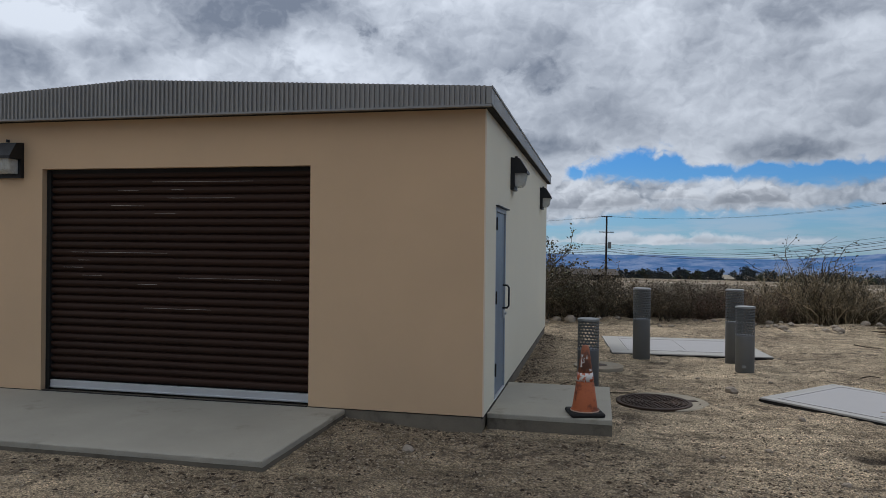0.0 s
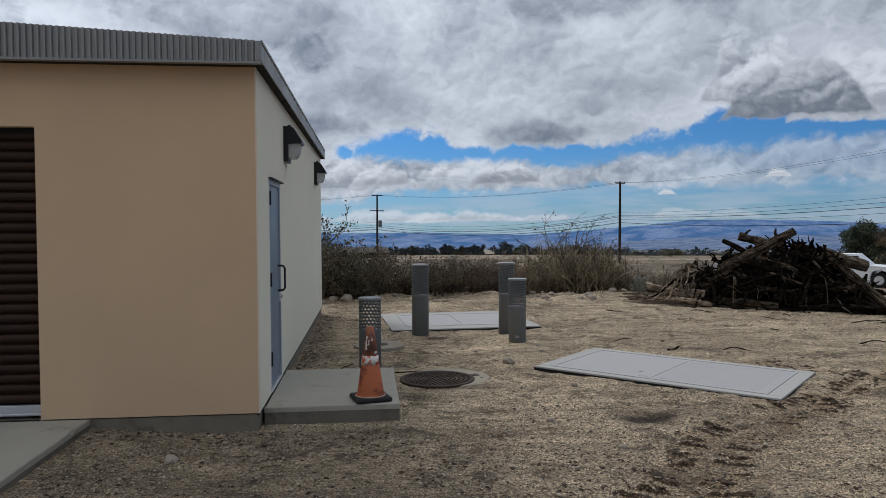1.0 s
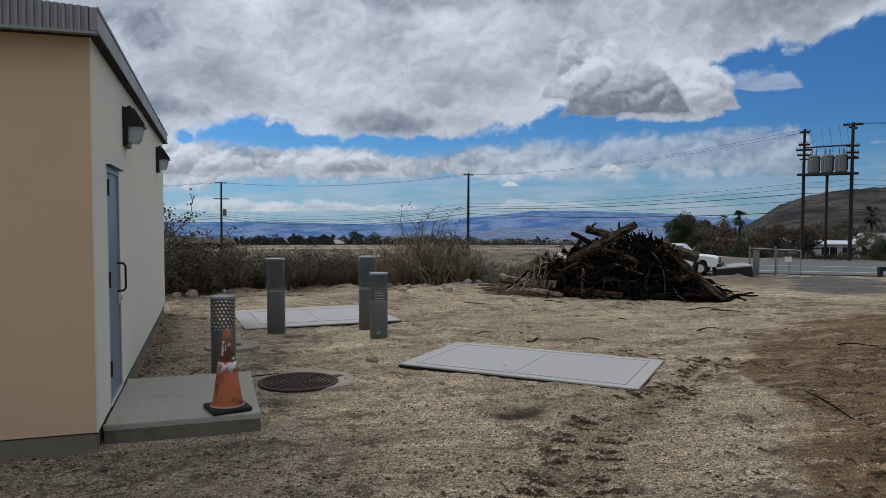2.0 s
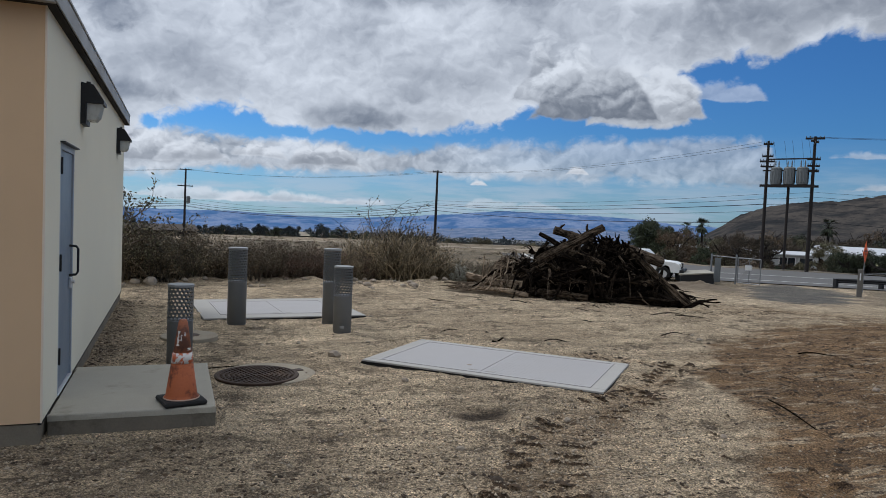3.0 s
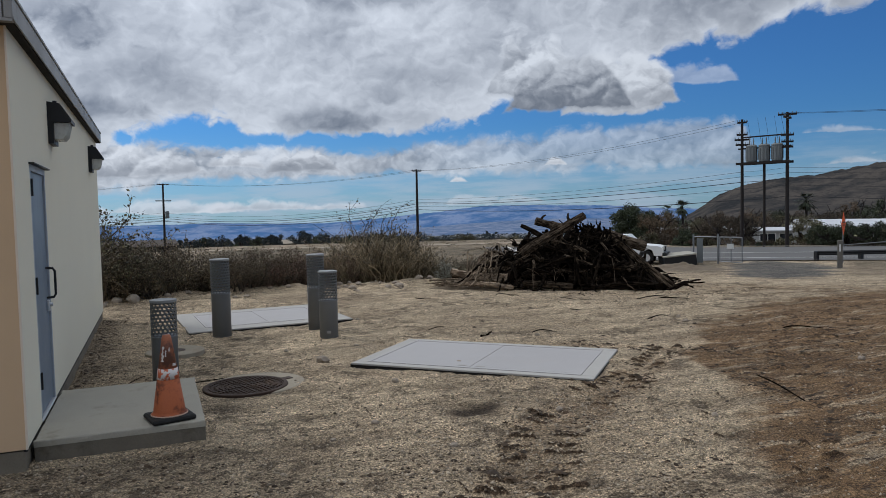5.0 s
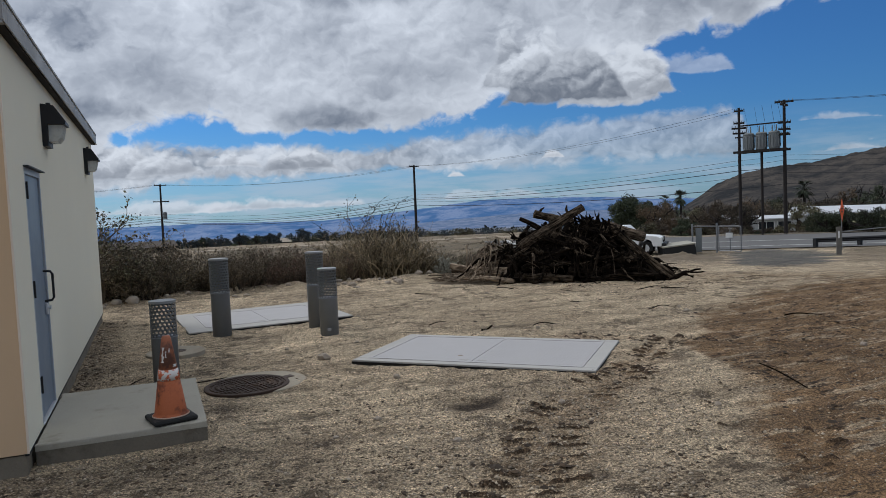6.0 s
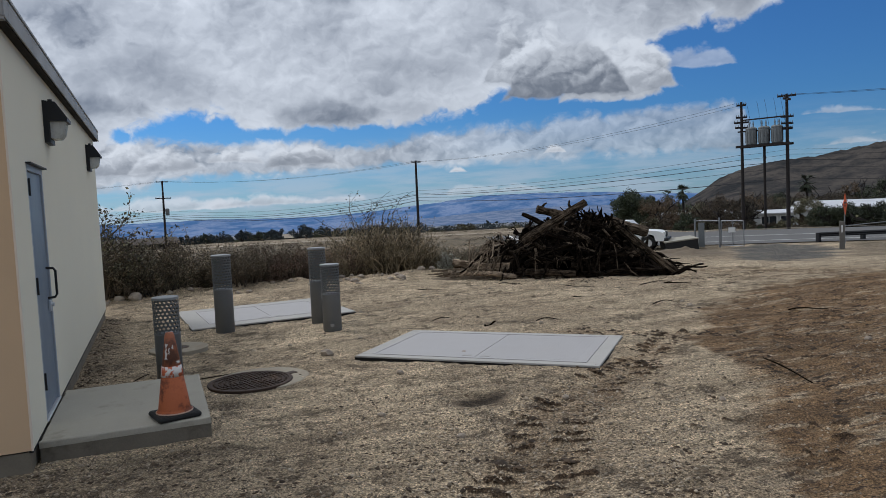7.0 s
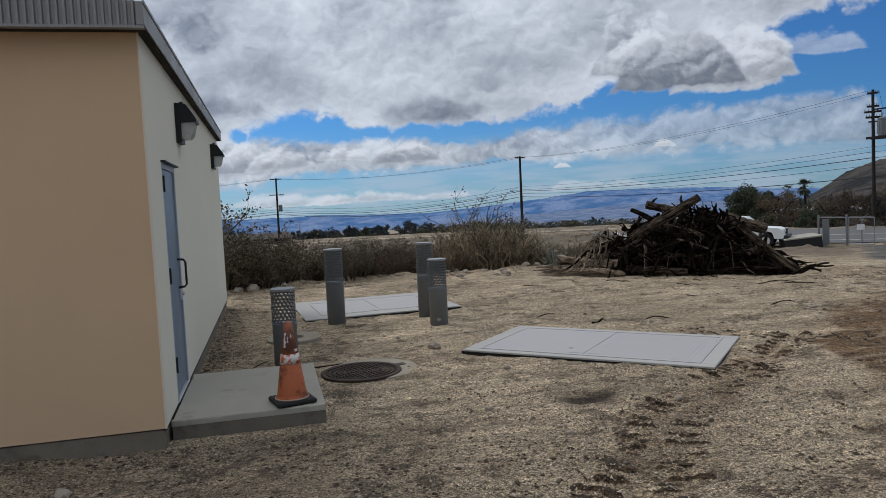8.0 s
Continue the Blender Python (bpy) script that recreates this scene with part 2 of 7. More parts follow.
# Near-black for real gaps and for the shade strip round the hatches.
DARK = material("gap_and_shade_black", (0.012, 0.011, 0.010), 0.9, vary=0.2)
ALUMINIUM = material("brushed_aluminium", (0.62, 0.63, 0.64), 0.42, 0.7, vary=0.1, scale=5, fine=120, bump=0.06)
DOOR_BLUE = material("blue_grey_paint", (0.175, 0.215, 0.265), 0.5, vary=0.08, scale=2, fine=90, bump=0.05)
FRAME_GREY = material("door_frame_paint", (0.33, 0.36, 0.40), 0.5, vary=0.1)
STEEL_PIPE = material("grey_pipe_paint", (0.182, 0.196, 0.212), 0.5, 0.1, vary=0.15, scale=4, fine=70, bump=0.1, spot=(0.27, 0.265, 0.25), spot_at=(0.62, 0.8), spot_scale=3)
PERFORATED = material("galvanised_mesh", (0.14, 0.145, 0.145), 0.5, 0.4, vary=0.15, scale=6)
CAP = material("pale_cap", (0.27, 0.275, 0.27), 0.6, 0.2, vary=0.15)
HATCH = material("hatch_aluminium", (0.375, 0.355, 0.343), 0.6, 0.1, vary=0.10, scale=2.2, fine=60, bump=0.1, spot=(0.40, 0.37, 0.33), spot_at=(0.6, 0.85), spot_scale=2)
HATCH_EDGE = material("hatch_concrete", (0.375, 0.356, 0.325), 0.85, vary=0.14, scale=2, fine=80, bump=0.2)
RUST = material("rusty_iron", (0.052, 0.033, 0.023), 0.75, 0.3, vary=0.35, scale=5, fine=60, bump=0.3, spot=(0.105, 0.066, 0.040), spot_at=(0.5, 0.75))
CONE = material("orange_cone", (0.40, 0.112, 0.042), 0.6, vary=0.2, scale=7, fine=80, bump=0.06, spot=(0.12, 0.040, 0.024), spot_at=(0.47, 0.66), spot_scale=7, spec=0.25)
COLLAR = material("torn_reflective_collar", (0.66, 0.62, 0.58), 0.5, vary=0.12, scale=9, spot=(0.55, 0.13, 0.05), spot_at=(0.52, 0.54), spot_scale=16)
RUBBER = material("black_rubber", (0.012, 0.0115, 0.011), 0.8, vary=0.4, scale=12, spot=(0.07, 0.06, 0.05), spot_at=(0.6, 0.8))
ROCK = material("pale_rock", (0.40, 0.34, 0.27), 0.9, vary=0.3, scale=8, bump=0.5, rnd=0.25)
GRAVEL = material("gravel", (0.30, 0.25, 0.195), 0.95, vary=0.5, scale=1.7, fine=14, bump=0.2)


def bark_material(name, dark, light):
    """Weathered wood with cracks and grain along its own length (local z)."""
    m = bpy.data.materials.new(name)
    m.use_nodes = True
    t = Tree(m.node_tree)
    b = t.node("ShaderNodeBsdfPrincipled")
    c = t.node("ShaderNodeTexCoord").outputs["Object"]
    along = t.vec("MULTIPLY", c, (1.0, 1.0, 0.11))
    grain, patch = t.noise(along, 42, 5, 0.65, 0.3), t.noise(c, 5, 5, 0.65)
    each = t.node("ShaderNodeNewGeometry").outputs["Random Per Island"]
    col = t.mix(t.step(t.math("ADD", t.math("MULTIPLY", grain, 0.6), t.math("MULTIPLY", patch, 0.4)), 0.42, 0.6), dark, light)
    col = t.vec("SCALE", col, scale=t.step(each, 0, 1, 0.55, 1.45, "LINEAR"))
    t.put(b.inputs["Base Color"], col)
    b.inputs["Roughness"].default_value, b.inputs["Specular IOR Level"].default_value = 0.95, 0.03
    n = t.node("ShaderNodeBump")
    n.inputs["Strength"].default_value, n.inputs["Distance"].default_value = 0.9, 0.03
    t.put(n.inputs["Height"], grain)
    t.put(b.inputs["Normal"], n.outputs[0])
    o = t.node("ShaderNodeOutputMaterial")
    t.t.links.new(b.outputs[0], o.inputs[0])
    return m


# Near-black: the shade of the heap's crevices is put into this wood colour.
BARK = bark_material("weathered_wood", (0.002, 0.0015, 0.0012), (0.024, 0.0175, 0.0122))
BARK_PALE = bark_material("bleached_wood", (0.020, 0.015, 0.011), (0.135, 0.102, 0.071))
BARK_MID = bark_material("brown_weathered_wood", (0.010, 0.0075, 0.0055), (0.090, 0.067, 0.046))
BARK_BLEACHED = bark_material("sun_bleached_wood", (0.075, 0.056, 0.040), (0.31, 0.24, 0.17))
CUT_WOOD = material("sawn_wood_end", (0.20, 0.14, 0.09), 0.9, vary=0.3, scale=8)
# The heap's core, blackened for the deep shade between its pieces.
DEBRIS = material("shaded_root_mass", (0.006, 0.0045, 0.0035), 0.98, vary=0.5, scale=3, fine=30, bump=0.8, spec=0.02, depth=0.05)
TWIG = material("dry_twigs", (0.088, 0.067, 0.046), 0.9, vary=0.4, scale=2, rnd=0.15, island=(0.45, 1.9))
LEAF_DRY = material("dry_brush_leaves", (0.122, 0.094, 0.058), 0.85, vary=0.45, scale=1.5, rnd=0.2, island=(0.35, 2.6))
LEAF_OLIVE = material("olive_leaves", (0.098, 0.088, 0.050), 0.8, vary=0.4, scale=1.5, rnd=0.2, island=(0.35, 2.6))
LEAF_DARK = material("dark_foliage", (0.044, 0.054, 0.029), 0.8, vary=0.4, scale=0.6, rnd=0.3, island=(0.5, 1.9))
LEAF_BROWN = material("brown_winter_leaves", (0.074, 0.060, 0.042), 0.85, vary=0.4, scale=0.6, rnd=0.3, island=(0.4, 2.0))
LEAF_RUST = material("autumn_leaves", (0.115, 0.080, 0.048), 0.85, vary=0.4, scale=0.6, rnd=0.2, island=(0.5, 1.8))
LEAF_RED = material("reddish_brush_leaves", (0.150, 0.092, 0.063), 0.85, vary=0.45, scale=1.5, rnd=0.2, island=(0.35, 2.4))
LEAF_PALE = material("pale_grey_leaves", (0.25, 0.24, 0.19), 0.85, vary=0.3, scale=3)
LEAF_STRAW = material("straw_stems", (0.21, 0.165, 0.10), 0.85, vary=0.4, scale=2, rnd=0.2, island=(0.4, 2.2))
TREE_FAR = material("far_trees", (0.036, 0.046, 0.050), 0.9, vary=0.3, scale=0.02)
SOIL = material("loose_soil", (0.15, 0.115, 0.078), 0.95, vary=0.35, scale=4, fine=40, bump=0.6)
POLE_WOOD = material("creosoted_pole", (0.021, 0.0165, 0.015), 0.9, vary=0.3, scale=3, fine=50, bump=0.3)
CABLE = material("black_cable", (0.025, 0.026, 0.03), 0.7, vary=0.1)
TRANSFORMER = material("transformer_grey", (0.165, 0.178, 0.180), 0.6, 0.1, vary=0.12, scale=3)
ASPHALT = material("worn_asphalt", (0.115, 0.11, 0.103), 0.9, vary=0.12, scale=0.4, fine=30, bump=0.1)
LINE = material("road_line", (0.60, 0.59, 0.55), 0.8, vary=0.15, scale=2)
WHITE_PAINT = material("white_paint", (0.74, 0.74, 0.72), 0.4, vary=0.06, scale=1)
SIDING = material("white_siding", (0.43, 0.435, 0.425), 0.7, vary=0.08, scale=1)
ROOF_BROWN = material("brown_shingle", (0.075, 0.060, 0.050), 0.9, vary=0.25, scale=1)
ROOF_WHITE = material("white_roof_coat", (0.50, 0.51, 0.53), 0.6, vary=0.06)
GLASS_DARK = material("dark_window", (0.02, 0.024, 0.03), 0.08, vary=0.05, bump=0, spec=0.6)
GALV = material("galvanised_tube", (0.22, 0.225, 0.23), 0.5, 0.6, vary=0.12, scale=5)
PIER_WOOD = material("grey_weathered_timber", (0.14, 0.128, 0.112), 0.9, vary=0.35, scale=6, fine=60, bump=0.4)
SIGN_ORANGE = material("orange_sign", (0.75, 0.12, 0.02), 0.6, vary=0.08)


def ground_material():
    """Decomposed granite: pale gritty sand, damp brown wheel tracks with tread prints, fine stones."""
    m = bpy.data.materials.new("sandy_ground")
    m.use_nodes = True
    t = Tree(m.node_tree)
    b = t.node("ShaderNodeBsdfPrincipled")
    c = t.node("ShaderNodeTexCoord").outputs["Object"]

    def attribute(name):
        n = t.node("ShaderNodeAttribute")
        n.attribute_name = name
        return n.outputs["Fac"]

    brown, far, tread = attribute("brown"), attribute("far"), attribute("tread")
    wide = t.noise(c, 0.35, 6, 0.6)
    mid = t.noise(c, 2.3, 7, 0.68)
    small = t.noise(c, 9, 6, 0.7)
    grain = t.noise(c, 55, 4, 0.8)
    pebble = t.voronoi(c, 60)
    coarse = t.voronoi(t.vec("ADD", c, (3.1, 1.7, 0)), 24)
    lie = t.node("ShaderNodeMapping")
    lie.inputs["Rotation"].default_value, lie.inputs["Scale"].default_value = (0, 0, radians(-20)), (0.7, 4.2, 1)
    t.put(lie.inputs[0], c)
    streak = t.noise(lie.outputs[0], 1.3, 8, 0.72, 0.5)
    sand = t.mix(t.step(wide, 0.38, 0.66), (0.545, 0.430, 0.286), (0.436, 0.337, 0.221))
    sand = t.mix(t.step(t.noise(c, 1.5, 8, 0.7, 0.4), 0.48, 0.64, 0, 0.55), sand, (0.245, 0.184, 0.120))
    sand = t.mix(t.step(small, 0.54, 0.64, 0, 0.5), sand, (0.150, 0.113, 0.077))
    sand = t.mix(t.step(t.noise(lie.outputs[0], 2.6, 7, 0.7, 0.4), 0.52, 0.66, 0, 0.6), sand, (0.199, 0.147, 0.096))
    sand = t.mix(t.step(streak, 0.56, 0.68, 0, 0.55), sand, (0.500, 0.397, 0.273))
    sand = t.mix(t.math("MULTIPLY", t.step(coarse, 0.12, 0.03, 0, 0.3), t.step(small, 0.55, 0.65)), sand, (0.095, 0.071, 0.052))
    clustered = t.step(t.noise(c, 0.8, 4, 0.6), 0.42, 0.60)
    sand = t.mix(t.math("MULTIPLY", t.step(t.noise(t.vec("ADD", c, (2.0, 7.0, 0.0)), 3.4, 8, 0.74, 0.3), 0.515, 0.560), clustered), sand, t.mix(0.8, sand, (0.095, 0.070, 0.046)))
    sand = t.mix(t.math("MULTIPLY", t.step(t.noise(lie.outputs[0], 5.5, 6, 0.72), 0.57, 0.63, 0, 0.75), t.step(wide, 0.40, 0.55)), sand, (0.130, 0.095, 0.062))
    sand = t.mix(t.step(pebble, 0.20, 0.03, 0, 0.40), sand, (0.560, 0.460, 0.330))
    mud = t.mix(t.step(mid, 0.4, 0.65), (0.220, 0.138, 0.070), (0.150, 0.091, 0.045))
    mud = t.mix(t.step(streak, 0.52, 0.62, 0, 0.9), mud, (0.383, 0.299, 0.198))
    mud = t.mix(t.step(t.noise(lie.outputs[0], 4.5, 6, 0.7), 0.550, 0.610, 0, 0.9), mud, (0.050, 0.033, 0.023))
    amount = t.step(t.math("ADD", brown, t.math("MULTIPLY", t.math("SUBTRACT", mid, 0.5), 1.5)), 0.30, 0.80)
    near = t.mix(amount, sand, mud)
    stones = t.mix(t.step(t.noise(c, 1.1, 6, 0.7), 0.45, 0.62), (0.085, 0.083, 0.079), (0.15, 0.138, 0.115))
    near = t.mix(t.step(t.math("ADD", attribute("drive"), t.math("MULTIPLY", t.math("ADD", t.math("MULTIPLY", wide, 1.6), t.math("SUBTRACT", mid, 1.3)), 0.9)), 0.25, 0.75, 0, 0.9), near, stones)
    crumb = t.step(t.math("ADD", small, t.math("MULTIPLY", mid, 0.5)), 0.62, 0.80)
    near = t.mix(t.math("MULTIPLY", t.step(t.math("ADD", tread, t.math("MULTIPLY", t.math("SUBTRACT", mid, 0.5), 1.2)), 0.35, 0.9, 0, 0.40), crumb), near, (0.185, 0.118, 0.064))
    # Lug ridges: wet soil colour, with the prints' small shadows darkened in.
    near = t.mix(t.step(t.math("ADD", attribute("lug"), t.math("MULTIPLY", t.math("SUBTRACT", small, 0.5), 0.6)), 0.20, 0.42, 0, 0.95), near, (0.070, 0.044, 0.025))
    near = t.mix(t.math("MULTIPLY", attribute("wet"), 0.9), near, (0.055, 0.040, 0.028))
    field = t.mix(t.step(t.noise(c, 0.05, 7, 0.7), 0.42, 0.6), (0.27, 0.212, 0.142), (0.135, 0.108, 0.072))
    near = t.vec("SCALE", near, scale=t.math("SUBTRACT", 1.0, t.math("MULTIPLY", attribute("darkened"), t.step(mid, 0.35, 0.65, 0.35, 0.75))))
    col = t.mix(t.math("MULTIPLY", far, t.step(attribute("drive"), 0.0, 0.5, 1.0, 0.0)), near, field)
    # Valley scrub and orchards, greyed towards blue with distance as haze would.
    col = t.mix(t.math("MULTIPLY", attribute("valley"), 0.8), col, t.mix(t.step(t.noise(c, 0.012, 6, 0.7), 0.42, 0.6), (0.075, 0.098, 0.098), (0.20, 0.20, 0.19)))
    col = t.vec("SCALE", col, scale=t.step(grain, 0.36, 0.64, 0.50, 1.50, "LINEAR"))
    rut = t.noise(lie.outputs[0], 0.55, 9, 0.74, 0.6)
    col = t.vec("SCALE", col, scale=t.step(rut, 0.38, 0.62, 1.28, 0.70, "LINEAR"))
    grit = t.node("ShaderNodeSeparateColor")
    t.put(grit.inputs[0], t.voronoi(c, 105, "F1", "Color"))
    coarser = t.node("ShaderNodeSeparateColor")
    t.put(coarser.inputs[0], t.voronoi(t.vec("ADD", c, (5.3, 2.9, 0)), 48, "F1", "Color"))
    col = t.vec("SCALE", col, scale=t.step(grit.outputs[0], 0, 1, 0.38, 1.56, "LINEAR"))
    col = t.vec("SCALE", col, scale=t.step(coarser.outputs[1], 0, 1, 0.76, 1.23, "LINEAR"))
    t.put(b.inputs["Base Color"], col)
    b.inputs["Roughness"].default_value = 0.95
    b.inputs["Specular IOR Level"].default_value = 0.2
    n = t.node("ShaderNodeBump")
    n.inputs["Strength"].default_value, n.inputs["Distance"].default_value = 1.0, 0.045
    relief = t.math("ADD", t.math("MULTIPLY", grain, 0.5), t.math("ADD", t.math("MULTIPLY", pebble, -0.4), t.math("ADD", mid, t.math("MULTIPLY", small, 0.8))))
    t.put(n.inputs["Height"], relief)
    t.put(b.inputs["Normal"], n.outputs[0])
    o = t.node("ShaderNodeOutputMaterial")
    t.t.links.new(b.outputs[0], o.inputs[0])
    return m


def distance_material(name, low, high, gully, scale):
    """Far slopes: scrub and bare earth cut by darker gullies, all premixed with bluish haze."""
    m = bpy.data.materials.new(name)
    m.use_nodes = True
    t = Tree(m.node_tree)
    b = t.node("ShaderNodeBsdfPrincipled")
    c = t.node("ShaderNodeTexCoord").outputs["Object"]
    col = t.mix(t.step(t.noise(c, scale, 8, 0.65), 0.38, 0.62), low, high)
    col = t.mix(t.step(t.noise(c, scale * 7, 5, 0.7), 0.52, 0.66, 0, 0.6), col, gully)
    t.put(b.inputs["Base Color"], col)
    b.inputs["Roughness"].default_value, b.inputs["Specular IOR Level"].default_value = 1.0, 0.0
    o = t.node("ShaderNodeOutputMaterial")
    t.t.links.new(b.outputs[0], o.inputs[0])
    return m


GROUND = ground_material()
# Blue air haze is already mixed into these colours.
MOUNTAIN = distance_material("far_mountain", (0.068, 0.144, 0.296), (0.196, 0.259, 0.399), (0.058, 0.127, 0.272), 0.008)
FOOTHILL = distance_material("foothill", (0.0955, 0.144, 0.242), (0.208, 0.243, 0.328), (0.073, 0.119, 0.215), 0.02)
HILL = distance_material("brown_hill", (0.031, 0.032, 0.0335), (0.082, 0.072, 0.064), (0.021, 0.023, 0.026), 0.03)

# ---- mesh helpers ----


def part(name, bm, mat, parent=None, label="", smooth=False):
    me = bpy.data.meshes.new(name)
    bm.to_mesh(me)
    bm.free()
    return link(name, me, mat, parent, label, smooth)


def link(name, me, mat, parent=None, label="", smooth=False):
    if mat and not me.materials:
        me.materials.append(mat)
    if smooth:
        me.polygons.foreach_set("use_smooth", [True] * len(me.polygons))
    ob = new(name, me)
    ob.parent = parent
    return tagged(ob, label)


def thing(name, m, label, category, group="", kind=""):
    ob = new(name)
    ob.empty_display_size = 0.1
    ob.matrix_world = m if isinstance(m, Matrix) else Matrix.Translation(m)
    return tagged(ob, label, category, group, kind)


def box(bm, x0, x1, y0, y1, z0, z1, bevel=0.0):
    r = bmesh.ops.create_cube(bm, size=1)
    bmesh.ops.transform(bm, verts=r["verts"], matrix=Matrix.LocRotScale(((x0 + x1) / 2, (y0 + y1) / 2, (z0 + z1) / 2), None, (x1 - x0, y1 - y0, z1 - z0)))
    if bevel:
        bmesh.ops.bevel(bm, geom=list({e for v in r["verts"] for e in v.link_edges}), offset=bevel, segments=2, affect="EDGES", profile=0.5)
    return bm


def boxes(*rows, bevel=0.0):
    bm = bmesh.new()
    for r in rows:
        box(bm, *r, bevel=bevel)
    return bm


def tube(bm, points, radii, sides=8, cap=True):
    """A tapered tube along points."""
    points = [Vector(p) for p in points]
    if not hasattr(radii, "__len__"):
        radii = [radii] * len(points)
    rings, side = [], None
    for i, p in enumerate(points):
        d = (points[min(i + 1, len(points) - 1)] - points[max(i - 1, 0)]).normalized()
        if side is None:
            side = d.orthogonal().normalized()
        side = (side - d * side.dot(d)).normalized()
        up = d.cross(side)
        rings.append([bm.verts.new(p + radii[i] * (math.cos(a) * side + math.sin(a) * up)) for a in (2 * math.pi * k / sides for k in range(sides))])
    for a, b in zip(rings, rings[1:]):
        for k in range(sides):
            bm.faces.new((a[k], a[(k + 1) % sides], b[(k + 1) % sides], b[k]))
    if cap:
        bm.faces.new(rings[0][::-1])
        bm.faces.new(rings[-1])
    return bm


def lathe(bm, profile, sides=32, centre=(0, 0)):
    """Turn (radius, z) pairs round the z axis."""
    rings = [[bm.verts.new((centre[0] + r * math.cos(2 * math.pi * k / sides), centre[1] + r * math.sin(2 * math.pi * k / sides), z)) for k in range(sides)] for r, z in profile]
    for a, b in zip(rings, rings[1:]):
        for k in range(sides):
            bm.faces.new((a[k], a[(k + 1) % sides], b[(k + 1) % sides], b[k]))
    bm.faces.new(rings[0][::-1])
    bm.faces.new(rings[-1])
    return bm


def sheet(name, xs, ys, zs, mat, parent=None):
    """A grid mesh from arrays of coordinates, each shaped (rows, columns)."""
    rows, cols = xs.shape
    me = bpy.data.meshes.new(name)
    idx = np.arange(rows * cols).reshape(rows, cols)
    faces = np.stack([idx[:-1, :-1], idx[:-1, 1:], idx[1:, 1:], idx[1:, :-1]], -1).reshape(-1, 4)
    me.vertices.add(rows * cols)
    me.vertices.foreach_set("co", np.stack([xs, ys, zs], -1).astype(np.float32).ravel())
    me.loops.add(faces.size)
    me.loops.foreach_set("vertex_index", faces.astype(np.int32).ravel())
    me.polygons.add(len(faces))
    me.polygons.foreach_set("loop_start", np.arange(0, faces.size, 4, dtype=np.int32))
    me.update(calc_edges=True)
    return link(name, me, mat, parent, smooth=True)


# ---- ground ----
RNG = np.random.default_rng(7)


def value_noise(x, y, seed, octaves=4, rough=0.5):
    """Smooth noise over arrays, about -1 to 1."""
    total, amp, norm = np.zeros(np.shape(x)), 1.0, 0.0
    table = np.random.default_rng(seed).uniform(-1, 1, (256, 256))
    for o in range(octaves):
        fx, fy = x * 2**o + 17.3 * o, y * 2**o + 5.1 * o
        ix, iy = np.floor(fx).astype(int), np.floor(fy).astype(int)
        u, v = fx - ix, fy - iy
        u, v = u * u * (3 - 2 * u), v * v * (3 - 2 * v)
        a, b = table[ix % 256, iy % 256], table[(ix + 1) % 256, iy % 256]
        c, d = table[ix % 256, (iy + 1) % 256], table[(ix + 1) % 256, (iy + 1) % 256]
        total += amp * ((a * (1 - u) + b * u) * (1 - v) + (c * (1 - u) + d * u) * v)
        norm, amp = norm + amp, amp * rough
    return total / norm


def base_height(x, y):
    """The lay of the land: level round the building, then falling towards the road and the valley."""
    r = np.hypot(x - EYE.x, y - EYE.y)
    z = np.interp(r, [0, 16, 24, 41, 64, 72, 92, 155, 300, 1000, 3000, 6000], [0, 0, -0.45, -1.5, -1.5, -2.6, -3.5, -4.5, -12, -36, -95, -190])
    return z


def smooth01(v):
    v = np.clip(v, 0, 1)
    return v * v * (3 - 2 * v)


# wheel tracks: from, to, half width, strength
TRACKS = [(2.3, -2.7, 3.95, -0.6, 0.36, 1.0), (3.75, -0.8, 5.6, 0.55, 0.36, 1.0), (5.3, 0.2, 7.2, 1.75, 0.2, 0.8), (4.5, -2.7, 6.3, -1.25, 0.17, 1.0), (5.7, 2.75, 7.6, 0.9, 0.14, 0.9), (6.2, -1.5, 6.7, 0.3, 0.05, 0.8),
          (3.1, -2.9, 5.9, -0.55, 0.16, 0.45), (6.6, -0.6, 10.5, 2.6, 0.3, 0.55), (8.3, 0.2, 13.5, 4.2, 0.3, 0.5), (8.6, 7.4, 11.6, 5.6, 0.2, 0.6), (9.0, 4.6, 14.0, 6.6, 0.25, 0.5), (-1.2, -3.2, 3.0, -1.6, 0.25, 0.35)]


def tracks_at(x, y):
    """How deep in a wheel track a place is."""
    deep = np.zeros(x.shape)
    for x0, y0, x1, y1, half, strength in TRACKS:
        n = math.hypot(x1 - x0, y1 - y0)
        dx, dy = (x1 - x0) / n, (y1 - y0) / n
        a, c = (x - x0) * dx + (y - y0) * dy, -(x - x0) * dy + (y - y0) * dx
        deep = np.maximum(deep, strength * smooth01(1.5 - np.abs(c) / half) * smooth01(a / 0.4 + 0.5) * smooth01((n - a) / 0.4 + 0.5))
    return deep


